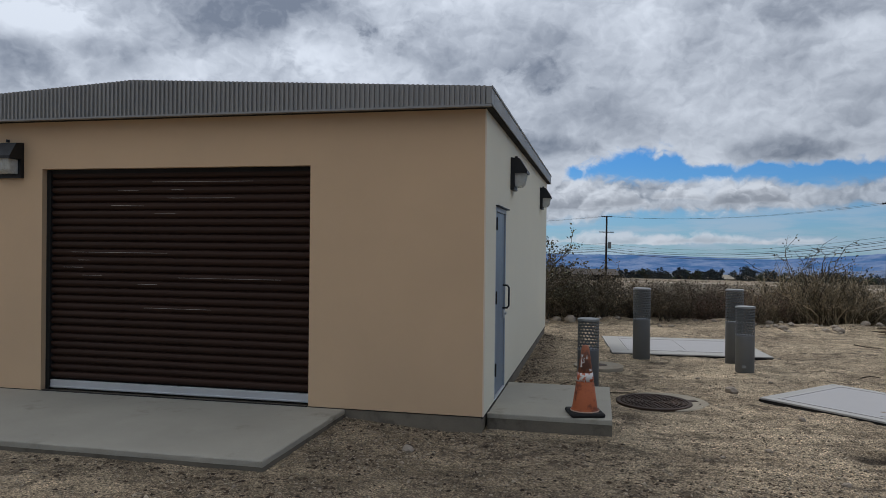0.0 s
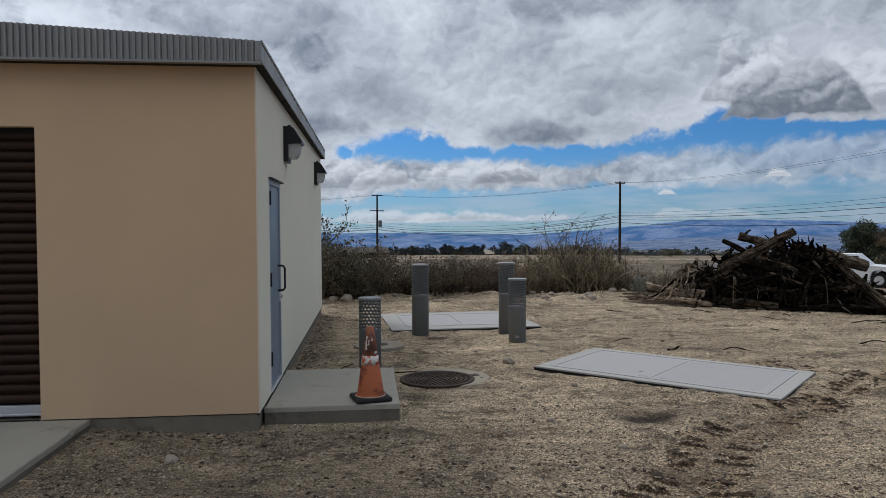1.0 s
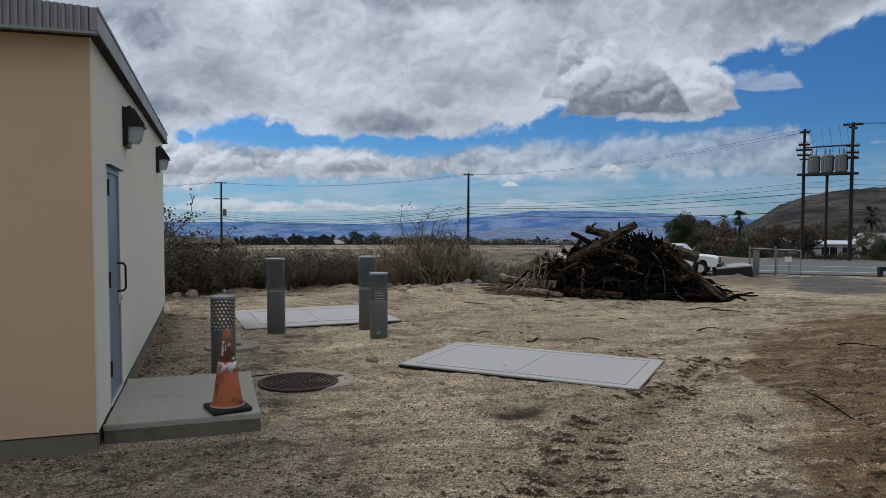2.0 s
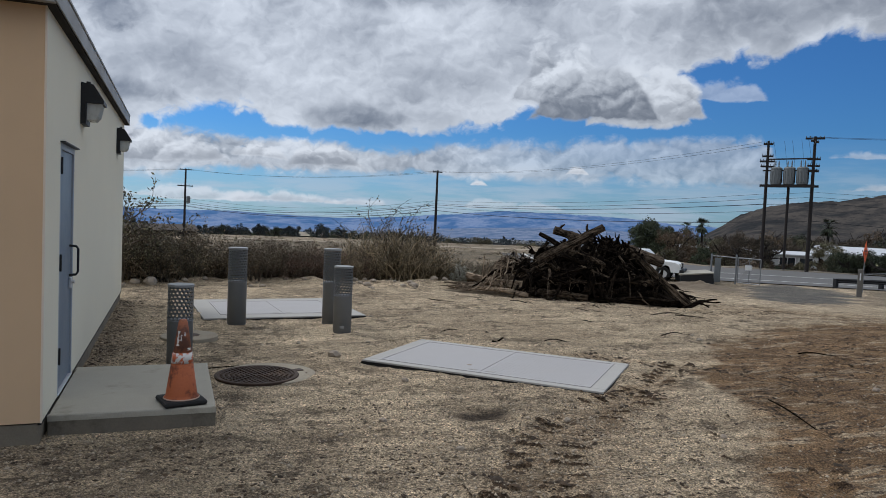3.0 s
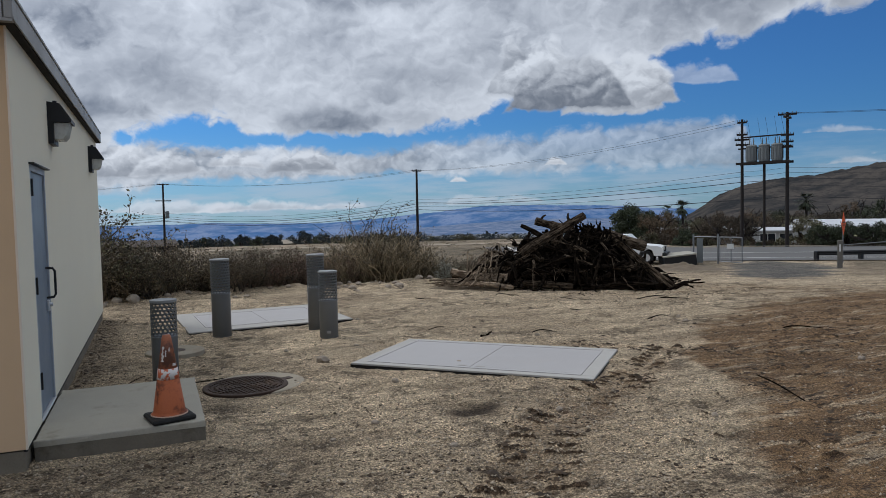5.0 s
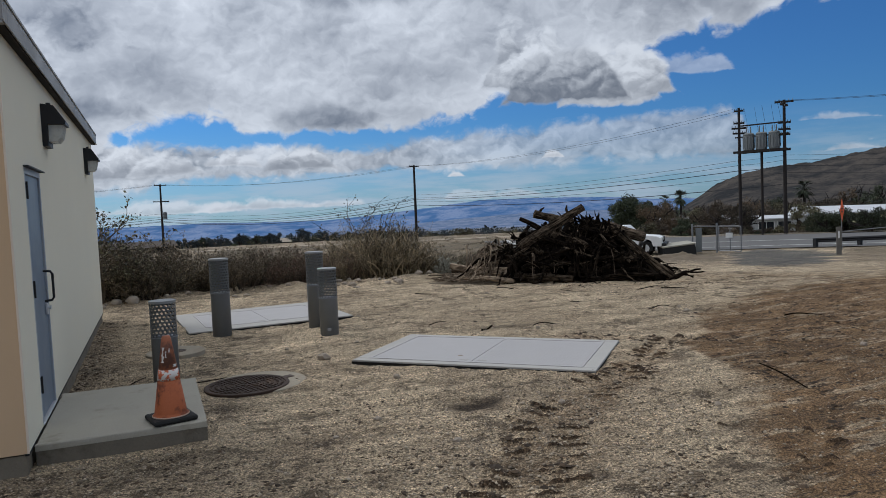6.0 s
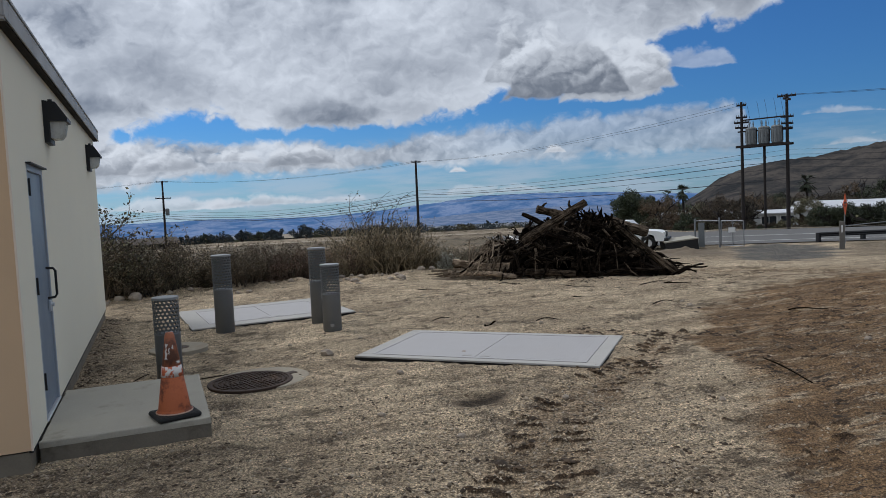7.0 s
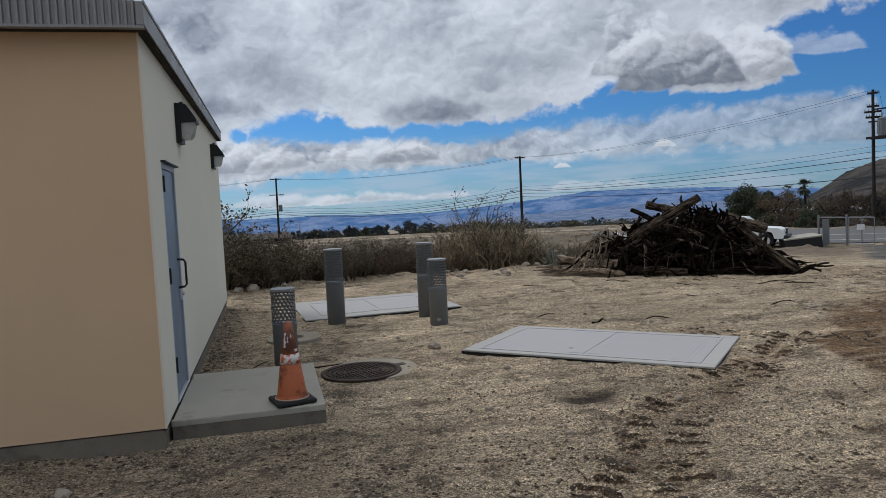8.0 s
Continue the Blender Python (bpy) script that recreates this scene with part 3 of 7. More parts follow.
def lugs_at(x, y):
    """Crumbly ridges pressed up between the lugs of a tyre, 0 to 1: bars set askew on either side of each track."""
    table = np.random.default_rng(19).uniform(0, 1, 4096)
    ragged = value_noise(x * 12, y * 12, 14, 2)
    patchy = smooth01(0.88 + 1.7 * value_noise(x * 1.4, y * 1.4, 15, 2))
    broken = smooth01(1.15 + 1.8 * value_noise(x * 7, y * 7, 18, 2))
    ridge = np.zeros(x.shape)
    for i, (x0, y0, x1, y1, half, strength) in enumerate(TRACKS):
        n = math.hypot(x1 - x0, y1 - y0)
        dx, dy = (x1 - x0) / n, (y1 - y0) / n
        a, c = (x - x0) * dx + (y - y0) * dy, -(x - x0) * dy + (y - y0) * dx
        pitch = 0.13 + 0.25 * half
        turn = a / pitch + np.where(c > 0, 0.5, 0.0) - 0.22 * np.abs(c) / pitch + 0.25 * ragged
        which = np.floor(turn).astype(int)
        pick = (which * 37 + np.where(c > 0, 911, 0) + i * 131) % 4096
        there = (table[pick] < 0.35 + 0.5 * strength) * (0.55 + 0.45 * table[(pick + 1) % 4096])
        bar = np.exp(-(((turn - which - 0.5) * pitch) / (0.016 + 0.016 * table[(pick + 2) % 4096])) ** 2)
        reach = half * (0.75 + 0.55 * table[(pick + 3) % 4096])
        side = smooth01((np.abs(c) - 0.08 * half) / 0.05) * smooth01((reach - np.abs(c)) / 0.07)
        ends = smooth01(a / 0.3 + 0.5) * smooth01((n - a) / 0.3 + 0.5)
        ridge = np.maximum(ridge, strength**0.5 * there * bar * side * ends)
    return ridge * patchy * broken


def height(x, y):
    x, y = np.asarray(x, float), np.asarray(y, float)
    r = np.hypot(x - EYE.x, y - EYE.y)
    close = smooth01((40 - r) / 15)
    z = base_height(x, y) + close * (0.028 * value_noise(x * 0.35, y * 0.35, 3) + 0.026 * value_noise(x * 2.2, y * 2.2, 4) + 0.016 * value_noise(x * 7, y * 7, 5))
    flatten = smooth01((0.9 - np.maximum(np.maximum(-x - 8, x - 1.5), np.maximum(-y - 2.2, y - 2.2))) / 0.8)
    z = z * (1 - 0.75 * flatten)
    deep = tracks_at(x, y)
    z = z - 0.02 * deep + 0.05 * lugs_at(x, y)
    z = z + close * 0.005 * value_noise(x * 21, y * 21, 16, 2)
    # a soft berm at the foot of the brush
    z = z + close * 0.16 * np.exp(-((y - 11.5 - 0.25 * np.sin(x * 0.7)) / 0.6) ** 2) * smooth01((9.5 - x) / 2) * (1 + 0.8 * value_noise(x * 1.5, y * 1.5, 11))
    z = z + 0.075 * smooth01((0.6 - y) / 0.6) * smooth01((y + 4.0) / 1.6) * smooth01((-0.35 - x) / 1.3) * smooth01((x + 9) / 2)
    # the small damp hollow
    z = z - 0.05 * np.exp(-(((x - 3.55) / 0.2) ** 2 + ((y - 0.08) / 0.15) ** 2))
    return z


def spaced(stops, steps, reach, grow=1.13):
    """Grid lines with their own step in each stretch between the stops, then ever wider out to the horizon."""
    inner = np.unique(np.concatenate([np.linspace(p, q, int(round((q - p) / d)) + 1) for p, q, d in zip(stops, stops[1:], steps)]).round(4))
    out, d = [], steps[0]
    while not out or out[-1] < reach:
        d *= grow
        out.append((out[-1] if out else 0) + d)
    return np.concatenate([[stops[0] - v for v in out[::-1]], inner, [stops[-1] + v for v in out]])


def make_ground():
    gx, gy = np.meshgrid(spaced((-6, 1.4, 8.2, 14), (0.05, 0.02, 0.05), 4600), spaced((-4.5, -3.0, 2.4, 13), (0.05, 0.02, 0.05), 4600))
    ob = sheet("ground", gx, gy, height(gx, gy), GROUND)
    r = np.hypot(gx - EYE.x, gy - EYE.y)
    rim = np.interp(gx, [3.4, 4.3, 5.1, 5.9, 6.4, 6.7, 8.5, 10.7, 12.8, 18], [-3.6, -2.2, -1.5, -0.75, 0.2, 1.3, 2.9, 4.2, 4.5, 5.2]) + 0.25 * value_noise(gx * 1.3, gy * 1.3, 8)
    brown = smooth01((rim - gy) / 1.6 + 0.4) * smooth01((gx - 3.0 + 0.9 * value_noise(gx * 0.6, gy * 0.6, 9)) / 1.6) * smooth01((30 - r) / 12)
    brown = np.maximum(brown, 0.5 * smooth01((r - 13) / 4) * smooth01((24 - r) / 6) * smooth01((gx - 8) / 3))
    way = np.interp(gx, [2.4, 3.4, 4.6, 7.0, 9.5], [-2.9, -1.5, -0.35, 1.5, 3.0])
    brown = np.maximum(brown, 0.34 * smooth01(1.5 - np.abs(gy - way) / 0.55) * smooth01((gx - 2.4) / 0.5) * smooth01((9.5 - gx) / 2))
    wet = np.minimum(1, 1.6 * np.exp(-(((gx - 3.55) / 0.25) ** 2 + ((gy - 0.03 - 1.2 * (gx - 3.55) ** 2) / 0.15) ** 2)))
    wet = wet + 0.7 * np.exp(-(((gx - 5.6) / 0.5) ** 2 + ((gy - 3.6) / 0.12) ** 2))
    # Darker ground before the front wall and in a strip along the side wall.
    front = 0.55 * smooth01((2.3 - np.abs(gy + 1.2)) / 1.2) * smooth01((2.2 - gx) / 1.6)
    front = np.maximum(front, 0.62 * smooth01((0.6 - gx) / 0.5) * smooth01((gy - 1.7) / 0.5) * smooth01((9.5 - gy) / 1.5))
    deep = tracks_at(gx, gy)
    az = np.degrees(np.arctan2(gx - EYE.x, gy - EYE.y))
    drive = smooth01((r - 20.5 - 1.2 * value_noise(gx * 0.5, gy * 0.5, 61)) / 6) * smooth01((46 - r) / 2) * smooth01((az - 42.4) / 3.5) * smooth01((52.8 - az) / 4.5)
    for name, values in (("brown", brown), ("far", smooth01((r - 22) / 14)), ("darkened", front), ("wet", wet), ("drive", drive), ("tread", deep), ("valley", smooth01((r - 160) / 500)), ("lug", lugs_at(gx, gy))):
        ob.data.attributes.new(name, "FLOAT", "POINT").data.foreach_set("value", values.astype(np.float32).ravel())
    return tagged(ob, "pale gravelly sand with brown wheel tracks", "ground", kind="structure")


make_ground()


def ground_at(x, y):
    return float(height(np.array([x]), np.array([y]))[0])


def spot(az, dist):
    """A place on the ground at an azimuth and a distance from the yard's middle."""
    x, y = EYE.x + dist * math.sin(radians(az)), EYE.y + dist * math.cos(radians(az))
    return Vector((x, y, ground_at(x, y)))


def far_range(name, profile, r0, r1, base, mat, seed, rough, label):
    """A ring of hills whose skyline follows (azimuth, elevation) knots."""
    az = np.linspace(-180, 180, 2000)[None, :]
    t = np.linspace(0, 1, 50)[:, None]
    knots = np.array(profile)
    top = np.interp(az, knots[:, 0], knots[:, 1])
    r = r0 + (r1 - r0) * t + 0 * az
    x, y = EYE.x + r * np.sin(np.radians(az)), EYE.y + r * np.cos(np.radians(az))
    crest = np.sin(np.pi * np.clip(t * 0.62, 0, 1)) ** 1.3 / math.sin(math.pi * 0.5) ** 1.3
    s = 5.0 / (r1 - r0)
    ridged = 1 - np.abs(value_noise(x * s * 1.6, y * s * 1.6, seed, 8, 0.66))
    elev = base + (top - base) * crest * (1 - rough + rough * ridged * 1.15)
    z = EYE.z + r * np.tan(np.radians(elev))
    z[0] -= 30
    return tagged(sheet(name, x, y, z, mat), label, "hills", kind="structure")


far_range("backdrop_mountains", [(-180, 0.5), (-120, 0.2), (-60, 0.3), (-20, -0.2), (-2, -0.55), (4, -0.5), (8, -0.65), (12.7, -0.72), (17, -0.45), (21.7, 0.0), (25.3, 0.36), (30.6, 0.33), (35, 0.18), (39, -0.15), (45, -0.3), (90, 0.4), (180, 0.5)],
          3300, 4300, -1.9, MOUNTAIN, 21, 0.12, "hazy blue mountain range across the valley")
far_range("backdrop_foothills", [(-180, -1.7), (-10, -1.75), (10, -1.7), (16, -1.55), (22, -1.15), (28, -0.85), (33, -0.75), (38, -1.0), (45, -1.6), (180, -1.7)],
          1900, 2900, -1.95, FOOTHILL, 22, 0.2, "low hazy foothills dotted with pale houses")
far_range("backdrop_hill", [(-180, -2.2), (38, -2.2), (40.4, -1.0), (41.4, -0.4), (43.1, 0.75), (45, 1.42), (46.9, 1.75), (49.7, 1.95), (52.6, 2.5), (57, 3.4), (64, 4.5), (75, 5.0), (95, 3.0), (120, -2.2), (180, -2.2)],
          420, 900, -2.2, HILL, 23, 0.20, "bare brown hillside beyond the road")

# ---- utility building ----
WALL_TOP, FLOOR, WIDE, DEEP = 3.165, 0.16, 7.5, 8.3
SHUTTER = (-5.01, -1.81, 2.63)
DOOR = (0.745, 1.605, 2.25)


def gable(x):
    return 3.335 + 0.053 * (3.86 - abs(x + 3.75))


def wall_with_hole(a, b, h0, h1, top, at, t):
    """One wall from a to b, t thick, with a doorway from h0 to h1 up to top. at() lays (along, in, up) into the world."""
    bm = bmesh.new()
    outline = [(a, FLOOR), (h0, FLOOR), (h0, top), (h1, top), (h1, FLOOR), (b, FLOOR), (b, WALL_TOP), (h1, WALL_TOP), (h0, WALL_TOP), (a, WALL_TOP)]
    front, back = [[bm.verts.new(at(u, v, z)) for u, z in outline] for v in (0.0, t)]
    for ring in (front, back):
        for f in ((0, 1, 2, 8, 9), (2, 3, 7, 8), (3, 4, 5, 6, 7)):
            bm.faces.new([ring[i] for i in f])
    for i in range(10):
        j = (i + 1) % 10
        bm.faces.new((front[i], front[j], back[j], back[i]))
    bmesh.ops.recalc_face_normals(bm, faces=bm.faces[:])
    return bm


def make_building():
    b = thing("utility_building", (0, 0, 0), "tan and cream stucco utility building with a low metal roof", "building")
    l, r, top = SHUTTER
    t = 0.2
    front = wall_with_hole(-WIDE, 0, l, r, top, lambda u, v, z: (u, v, z), t)
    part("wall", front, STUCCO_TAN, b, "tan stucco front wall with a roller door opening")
    y0, y1, dt = DOOR
    side = wall_with_hole(0.012, DEEP, y0, y1, dt, lambda u, v, z: (0.004 - v, u, z), t)
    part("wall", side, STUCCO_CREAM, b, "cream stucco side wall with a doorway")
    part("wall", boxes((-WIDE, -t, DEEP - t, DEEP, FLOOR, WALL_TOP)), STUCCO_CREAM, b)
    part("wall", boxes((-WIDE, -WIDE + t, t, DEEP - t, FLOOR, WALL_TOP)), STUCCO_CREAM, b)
    part("corner_bead", boxes((-0.004, 0.009, -0.007, 0.011, FLOOR, WALL_TOP)), TRIM_WHITE, b, "pale plaster corner bead")
    part("foundation", boxes((-WIDE, -0.012, 0.012, 0.3, -0.4, FLOOR - 0.012), (-0.3, -0.012, 0.3, DEEP - 0.02, -0.4, FLOOR - 0.012), bevel=0.006), CONCRETE_OLD, b, "stained concrete footing")
    part("weep_screed", boxes((-WIDE, r - 0.02, -0.004, 0.02, FLOOR - 0.014, FLOOR), (-0.02, 0.006, -0.004, DEEP, FLOOR - 0.014, FLOOR)), DARK, b, "dark gap under the stucco")
    part("floor_slab", boxes((-WIDE + 0.3, -0.3, 0.3, DEEP - 0.3, -0.2, FLOOR - 0.02)), CONCRETE, b)
    # ribbed gable fascia
    bm = bmesh.new()
    n, x_a, x_b = 0, -WIDE - 0.12, 0.03
    pitch = 0.050
    prof = []
    x = x_a
    while x < x_b:
        for dx, dy in ((0.0, 0.0), (0.014, 0.0), (0.020, -0.018), (0.038, -0.018), (0.044, 0.0)):
            if x + dx < x_b:
                prof.append((x + dx, -0.165 + dy))
        x += pitch
    prof.append((x_b, -0.165))
    lower = [bm.verts.new((px, py, WALL_TOP)) for px, py in prof]
    upper = [bm.verts.new((px, py, gable(px))) for px, py in prof]
    back = [bm.verts.new((px, -0.13, gable(px) - 0.003)) for px, py in prof]
    for i in range(len(prof) - 1):
        bm.faces.new((lower[i], lower[i + 1], upper[i + 1], upper[i]))
        bm.faces.new((upper[i], upper[i + 1], back[i + 1], back[i]))
    part("fascia", bm, FASCIA, b, "ribbed galvanised gable fascia")
    part("fascia_return", boxes((0.03, 0.082, -0.185, 0.0, WALL_TOP, 3.335), bevel=0.006), FASCIA, b)
    part("drip_edge", boxes((-WIDE - 0.12, 0.080, -0.19, -0.13, WALL_TOP - 0.022, WALL_TOP - 0.002)), FASCIA, b)
    # Soffit boards in flat near-black under the eaves.
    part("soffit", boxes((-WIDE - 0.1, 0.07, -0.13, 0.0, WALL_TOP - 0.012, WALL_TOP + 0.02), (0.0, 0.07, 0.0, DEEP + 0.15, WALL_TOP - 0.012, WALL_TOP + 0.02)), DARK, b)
    # eave fascia along the side, with rolled lips
    bm = boxes((0.052, 0.082, 0.0, DEEP + 0.15, WALL_TOP, 3.335), bevel=0.006)
    box(bm, 0.079, 0.091, -0.185, DEEP + 0.15, 3.315, 3.341, bevel=0.004)
    box(bm, 0.079, 0.089, -0.185, DEEP + 0.15, WALL_TOP - 0.012, WALL_TOP + 0.01, bevel=0.004)
    part("gutter", bm, FASCIA, b, "smooth grey metal eave fascia")
    bm = bmesh.new()
    rows = [(-WIDE - 0.12, 3.33), (-3.75, 3.535), (0.06, 3.33)]
    for ya, yb in ((-0.13, DEEP + 0.15),):
        low = [[bm.verts.new((x, y, z - d)) for x, z in rows] for y, d in ((ya, 0.0), (yb, 0.0), (ya, 0.05), (yb, 0.05))]
        for i in range(2):
            bm.faces.new((low[0][i], low[0][i + 1], low[1][i + 1], low[1][i]))
            bm.faces.new((low[2][i + 1], low[2][i], low[3][i], low[3][i + 1]))
            bm.faces.new((low[1][i], low[1][i + 1], low[3][i + 1], low[3][i]))
    part("roof", bm, ROOF, b, "low-pitched metal roof")
    make_shutter(b)
    make_door(b)


def make_shutter(b):
    l, r, top = SHUTTER
    door = part("roller_door", boxes((l, r, 0.15, 0.19, FLOOR, top)), DARK, b, "closed brown roller door")
    part("guide", boxes((l, l + 0.05, 0.07, 0.15, FLOOR, top)), DARK, door, "dark steel guide")
    part("guide", boxes((r - 0.02, r, 0.07, 0.15, FLOOR, top)), DARK, door, "dark steel guide")
    part("header", boxes((l + 0.05, r - 0.02, 0.085, 0.15, top - 0.045, top)), DARK, door)
    n, z0, z1 = 27, FLOOR + 0.115, top - 0.02
    h = (z1 - z0) / n
    bm = bmesh.new()
    prof = [(0.0, 0.036), (0.10, 0.030), (0.17, 0.006), (0.30, -0.004), (0.5, -0.012), (0.72, -0.010), (0.86, -0.001), (0.93, 0.030), (1.0, 0.036)]
    cols = [[bm.verts.new((x, 0.105 + y, f * h)) for f, y in prof] for x in (l + 0.045, r - 0.018)]
    for i in range(len(prof) - 1):
        bm.faces.new((cols[0][i], cols[1][i], cols[1][i + 1], cols[0][i + 1]))
    first = part("slat", bm, DOOR_BROWN, door)
    first.location.z = z0
    for i in range(1, n):
        o = new("slat", first.data)
        o.parent, o.location.z = door, z0 + i * h
    bm = boxes((l + 0.045, r - 0.012, 0.085, 0.125, FLOOR + 0.012, FLOOR + 0.105), bevel=0.004)
    box(bm, l + 0.045, r - 0.012, 0.078, 0.1, FLOOR + 0.018, FLOOR + 0.035, bevel=0.003)
    part("bottom_bar", bm, ALUMINIUM, door, "pale aluminium bottom bar")
    # pale rub lines where the curtain scrapes when rolled
    rng = random.Random(5)
    for i in (25, 24, 24, 23, 22, 22, 21, 16, 15, 14, 13, 13, 12, 9):
        z = z0 + (i + rng.uniform(0.45, 0.6)) * h
        a = rng.uniform(l + 0.2, r - 1.5)
        long = rng.choice((0.15, 0.25, 0.4, 0.8, 1.2))
        part("scratch", boxes((a, a + long, 0.0915, 0.096, z - 0.0016, z + 0.0016)), SCRATCH, door)


def make_door(b):
    y0, y1, dt = DOOR
    frame_ = boxes((-0.12, 0.004, y0, y0 + 0.045, FLOOR, dt), (-0.12, 0.004, y1 - 0.045, y1, FLOOR, dt), (-0.12, 0.004, y0 + 0.045, y1 - 0.045, dt - 0.05, dt))
    door = part("door", boxes((-0.06, -0.012, y0 + 0.048, y1 - 0.048, FLOOR + 0.025, dt - 0.053), bevel=0.003), DOOR_BLUE, b, "closed blue-grey steel door")
    part("door_frame", frame_, FRAME_GREY, door)
    part("drip_cap", boxes((0.0, 0.045, y0 - 0.03, y1 + 0.03, dt, dt + 0.012), bevel=0.003), BLACK, door)
    part("threshold", boxes((-0.1, 0.014, y0, y1, FLOOR, FLOOR + 0.016), bevel=0.004), ALUMINIUM, door, "pale aluminium threshold")
    for z in (0.42, 1.2, 2.0):
        part("hinge", tube(boxes((-0.02, 0.006, y0 + 0.02, y0 + 0.075, z, z + 0.13)), [(0.008, y0 + 0.047, z - 0.005), (0.008, y0 + 0.047, z + 0.135)], 0.011, 10), BLACK, door, "dark butt hinge")
    bm = bmesh.new()
    yh = y1 - 0.13
    tube(bm, [(-0.012, yh, 1.10), (0.045, yh, 1.105), (0.062, yh, 1.13), (0.062, yh, 1.34), (0.045, yh, 1.365), (-0.012, yh, 1.37)], 0.011, 8)
    part("pull_handle", bm, BLACK, door, "dark bow pull handle")
    bm = boxes((-0.012, 0.012, yh - 0.03, yh + 0.02, 0.98, 1.08), bevel=0.006)
    tube(bm, [(0.0, yh, 1.04), (0.035, yh, 1.04)], 0.018, 12)
    part("lock", bm, ALUMINIUM, door, "cylinder lock")


make_building()


def make_wall_light(m):
    """A wall pack: black angled hood over a prismatic lens. Its back lies in the plane x = 0."""
    light = thing("wall_light", m, "black wall light with a clear prismatic lens, fixed to the stucco", "wall light", "lights on the building")
    w = 0.17
    bm = bmesh.new()
    prof = [(0.0, 0.0), (0.0, 0.40), (0.11, 0.385), (0.205, 0.235), (0.205, 0.205), (0.05, 0.205), (0.05, 0.0)]
    ends = [[bm.verts.new((x, y, z)) for x, z in prof] for y in (-w, w)]
    for i in range(len(prof)):
        j = (i + 1) % len(prof)
        bm.faces.new((ends[0][i], ends[0][j], ends[1][j], ends[1][i]))
    bm.faces.new(ends[0][::-1])
    bm.faces.new(ends[1])
    bmesh.ops.recalc_face_normals(bm, faces=bm.faces[:])
    part("hood", bm, BLACK, light, "black metal hood")
    bm = bmesh.new()
    prof = [(0.052, 0.045), (0.052, 0.203), (0.180, 0.203), (0.155, 0.085), (0.12, 0.045)]
    ends = [[bm.verts.new((x, y, z)) for x, z in prof] for y in (-w + 0.035, w - 0.035)]
    for i in range(len(prof)):
        j = (i + 1) % len(prof)
        bm.faces.new((ends[0][i], ends[0][j], ends[1][j], ends[1][i]))
    bm.faces.new(ends[0][::-1])
    bm.faces.new(ends[1])
    bmesh.ops.recalc_face_normals(bm, faces=bm.faces[:])
    part("lens", bm, LENS, light, "clear ribbed lens")
    bm = bmesh.new()
    for k in range(9):
        y = -w + 0.045 + k * (2 * w - 0.09) / 8
        tube(bm, [(0.182, y, 0.203), (0.157, y, 0.085), (0.122, y, 0.045)], 0.004, 4)
    part("lens_rib", bm, LENS, light)
    part("conduit_hub", tube(bmesh.new(), [(0.05, 0, 0.40), (0.05, 0, 0.43)], 0.02, 10), BLACK, light)
    return light


LENS = material("frosted_lens", (0.52, 0.52, 0.48), 0.3, vary=0.12, scale=20, fine=120, bump=0.3)
lamp = make_wall_light(pose(0.004, 2.15, 2.53))
copy_thing(lamp, pose(0.004, 6.7, 2.53))
copy_thing(lamp, pose(-5.42, -0.002, 2.53, 0, 0, -90))


def make_slab(name, x0, x1, y0, y1, z, label):
    """A cast slab with worn, slightly chipped edges over a darker footing."""
    step, rim = 0.045, []
    corners = [(x0, y0), (x1, y0), (x1, y1), (x0, y1)]
    for (ax, ay), (bx, by) in zip(corners, corners[1:] + corners[:1]):
        n = max(2, int(math.hypot(bx - ax, by - ay) / step))
        ux, uy = (bx - ax) / (n * step), (by - ay) / (n * step)
        for k in range(n):
            rim.append((Vector((ax + (bx - ax) * k / n, ay + (by - ay) * k / n, 0)), Vector((-uy, ux, 0)).normalized()))
    bm, rings = bmesh.new(), []
    for level, (inset, dz) in enumerate(((0.0, -0.050), (0.0, -0.030), (0.001, -0.010), (0.006, -0.003), (0.016, 0.0))):
        ring = []
        for p, inward in rim:
            wear = noise.noise(p * 9 + Vector((0, 0, level * 0.4)))
            chip = max(0.0, noise.noise(p * 4.3 + Vector((7, 3, 1))) - 0.32) if level in (2, 3) else 0.0
            q = p + inward * (inset + 0.004 + 0.004 * wear + 0.05 * chip)
            ring.append(bm.verts.new((q.x, q.y, z + dz - 0.03 * chip)))
        rings.append(ring)
    n = len(rim)
    for a, b in zip(rings, rings[1:]):
        for k in range(n):
            bm.faces.new((a[k], a[(k + 1) % n], b[(k + 1) % n], b[k]))
    bm.faces.new(rings[-1])
    ob = part(name, bm, CONCRETE, None, label)
    part("footing", boxes((x0 + 0.002, x1 - 0.006, y0 + 0.006, y1 - 0.012, -0.12, z - 0.048), bevel=0.006), CONCRETE_FOOT_SHADE, ob, "soil-stained lower edge, darkened for shade")
    return tagged(ob, "", "concrete slab", kind="structure")


make_slab("pavement_apron", -5.62, -1.41, -1.82, -0.006, FLOOR - 0.003, "pale concrete apron before the roller door")
make_slab("pavement_door_pad", 0.012, 1.235, 0.2, 1.9, FLOOR - 0.002, "pale concrete landing at the side door")

# ---- yard things ----


COLLAR_FILM = material("white_reflective_film", (0.60, 0.56, 0.52), 0.5, vary=0.15, scale=20)
CONE_EDGE = material("scuffed_cone_rim", (0.46, 0.30, 0.22), 0.7, vary=0.2, scale=20)
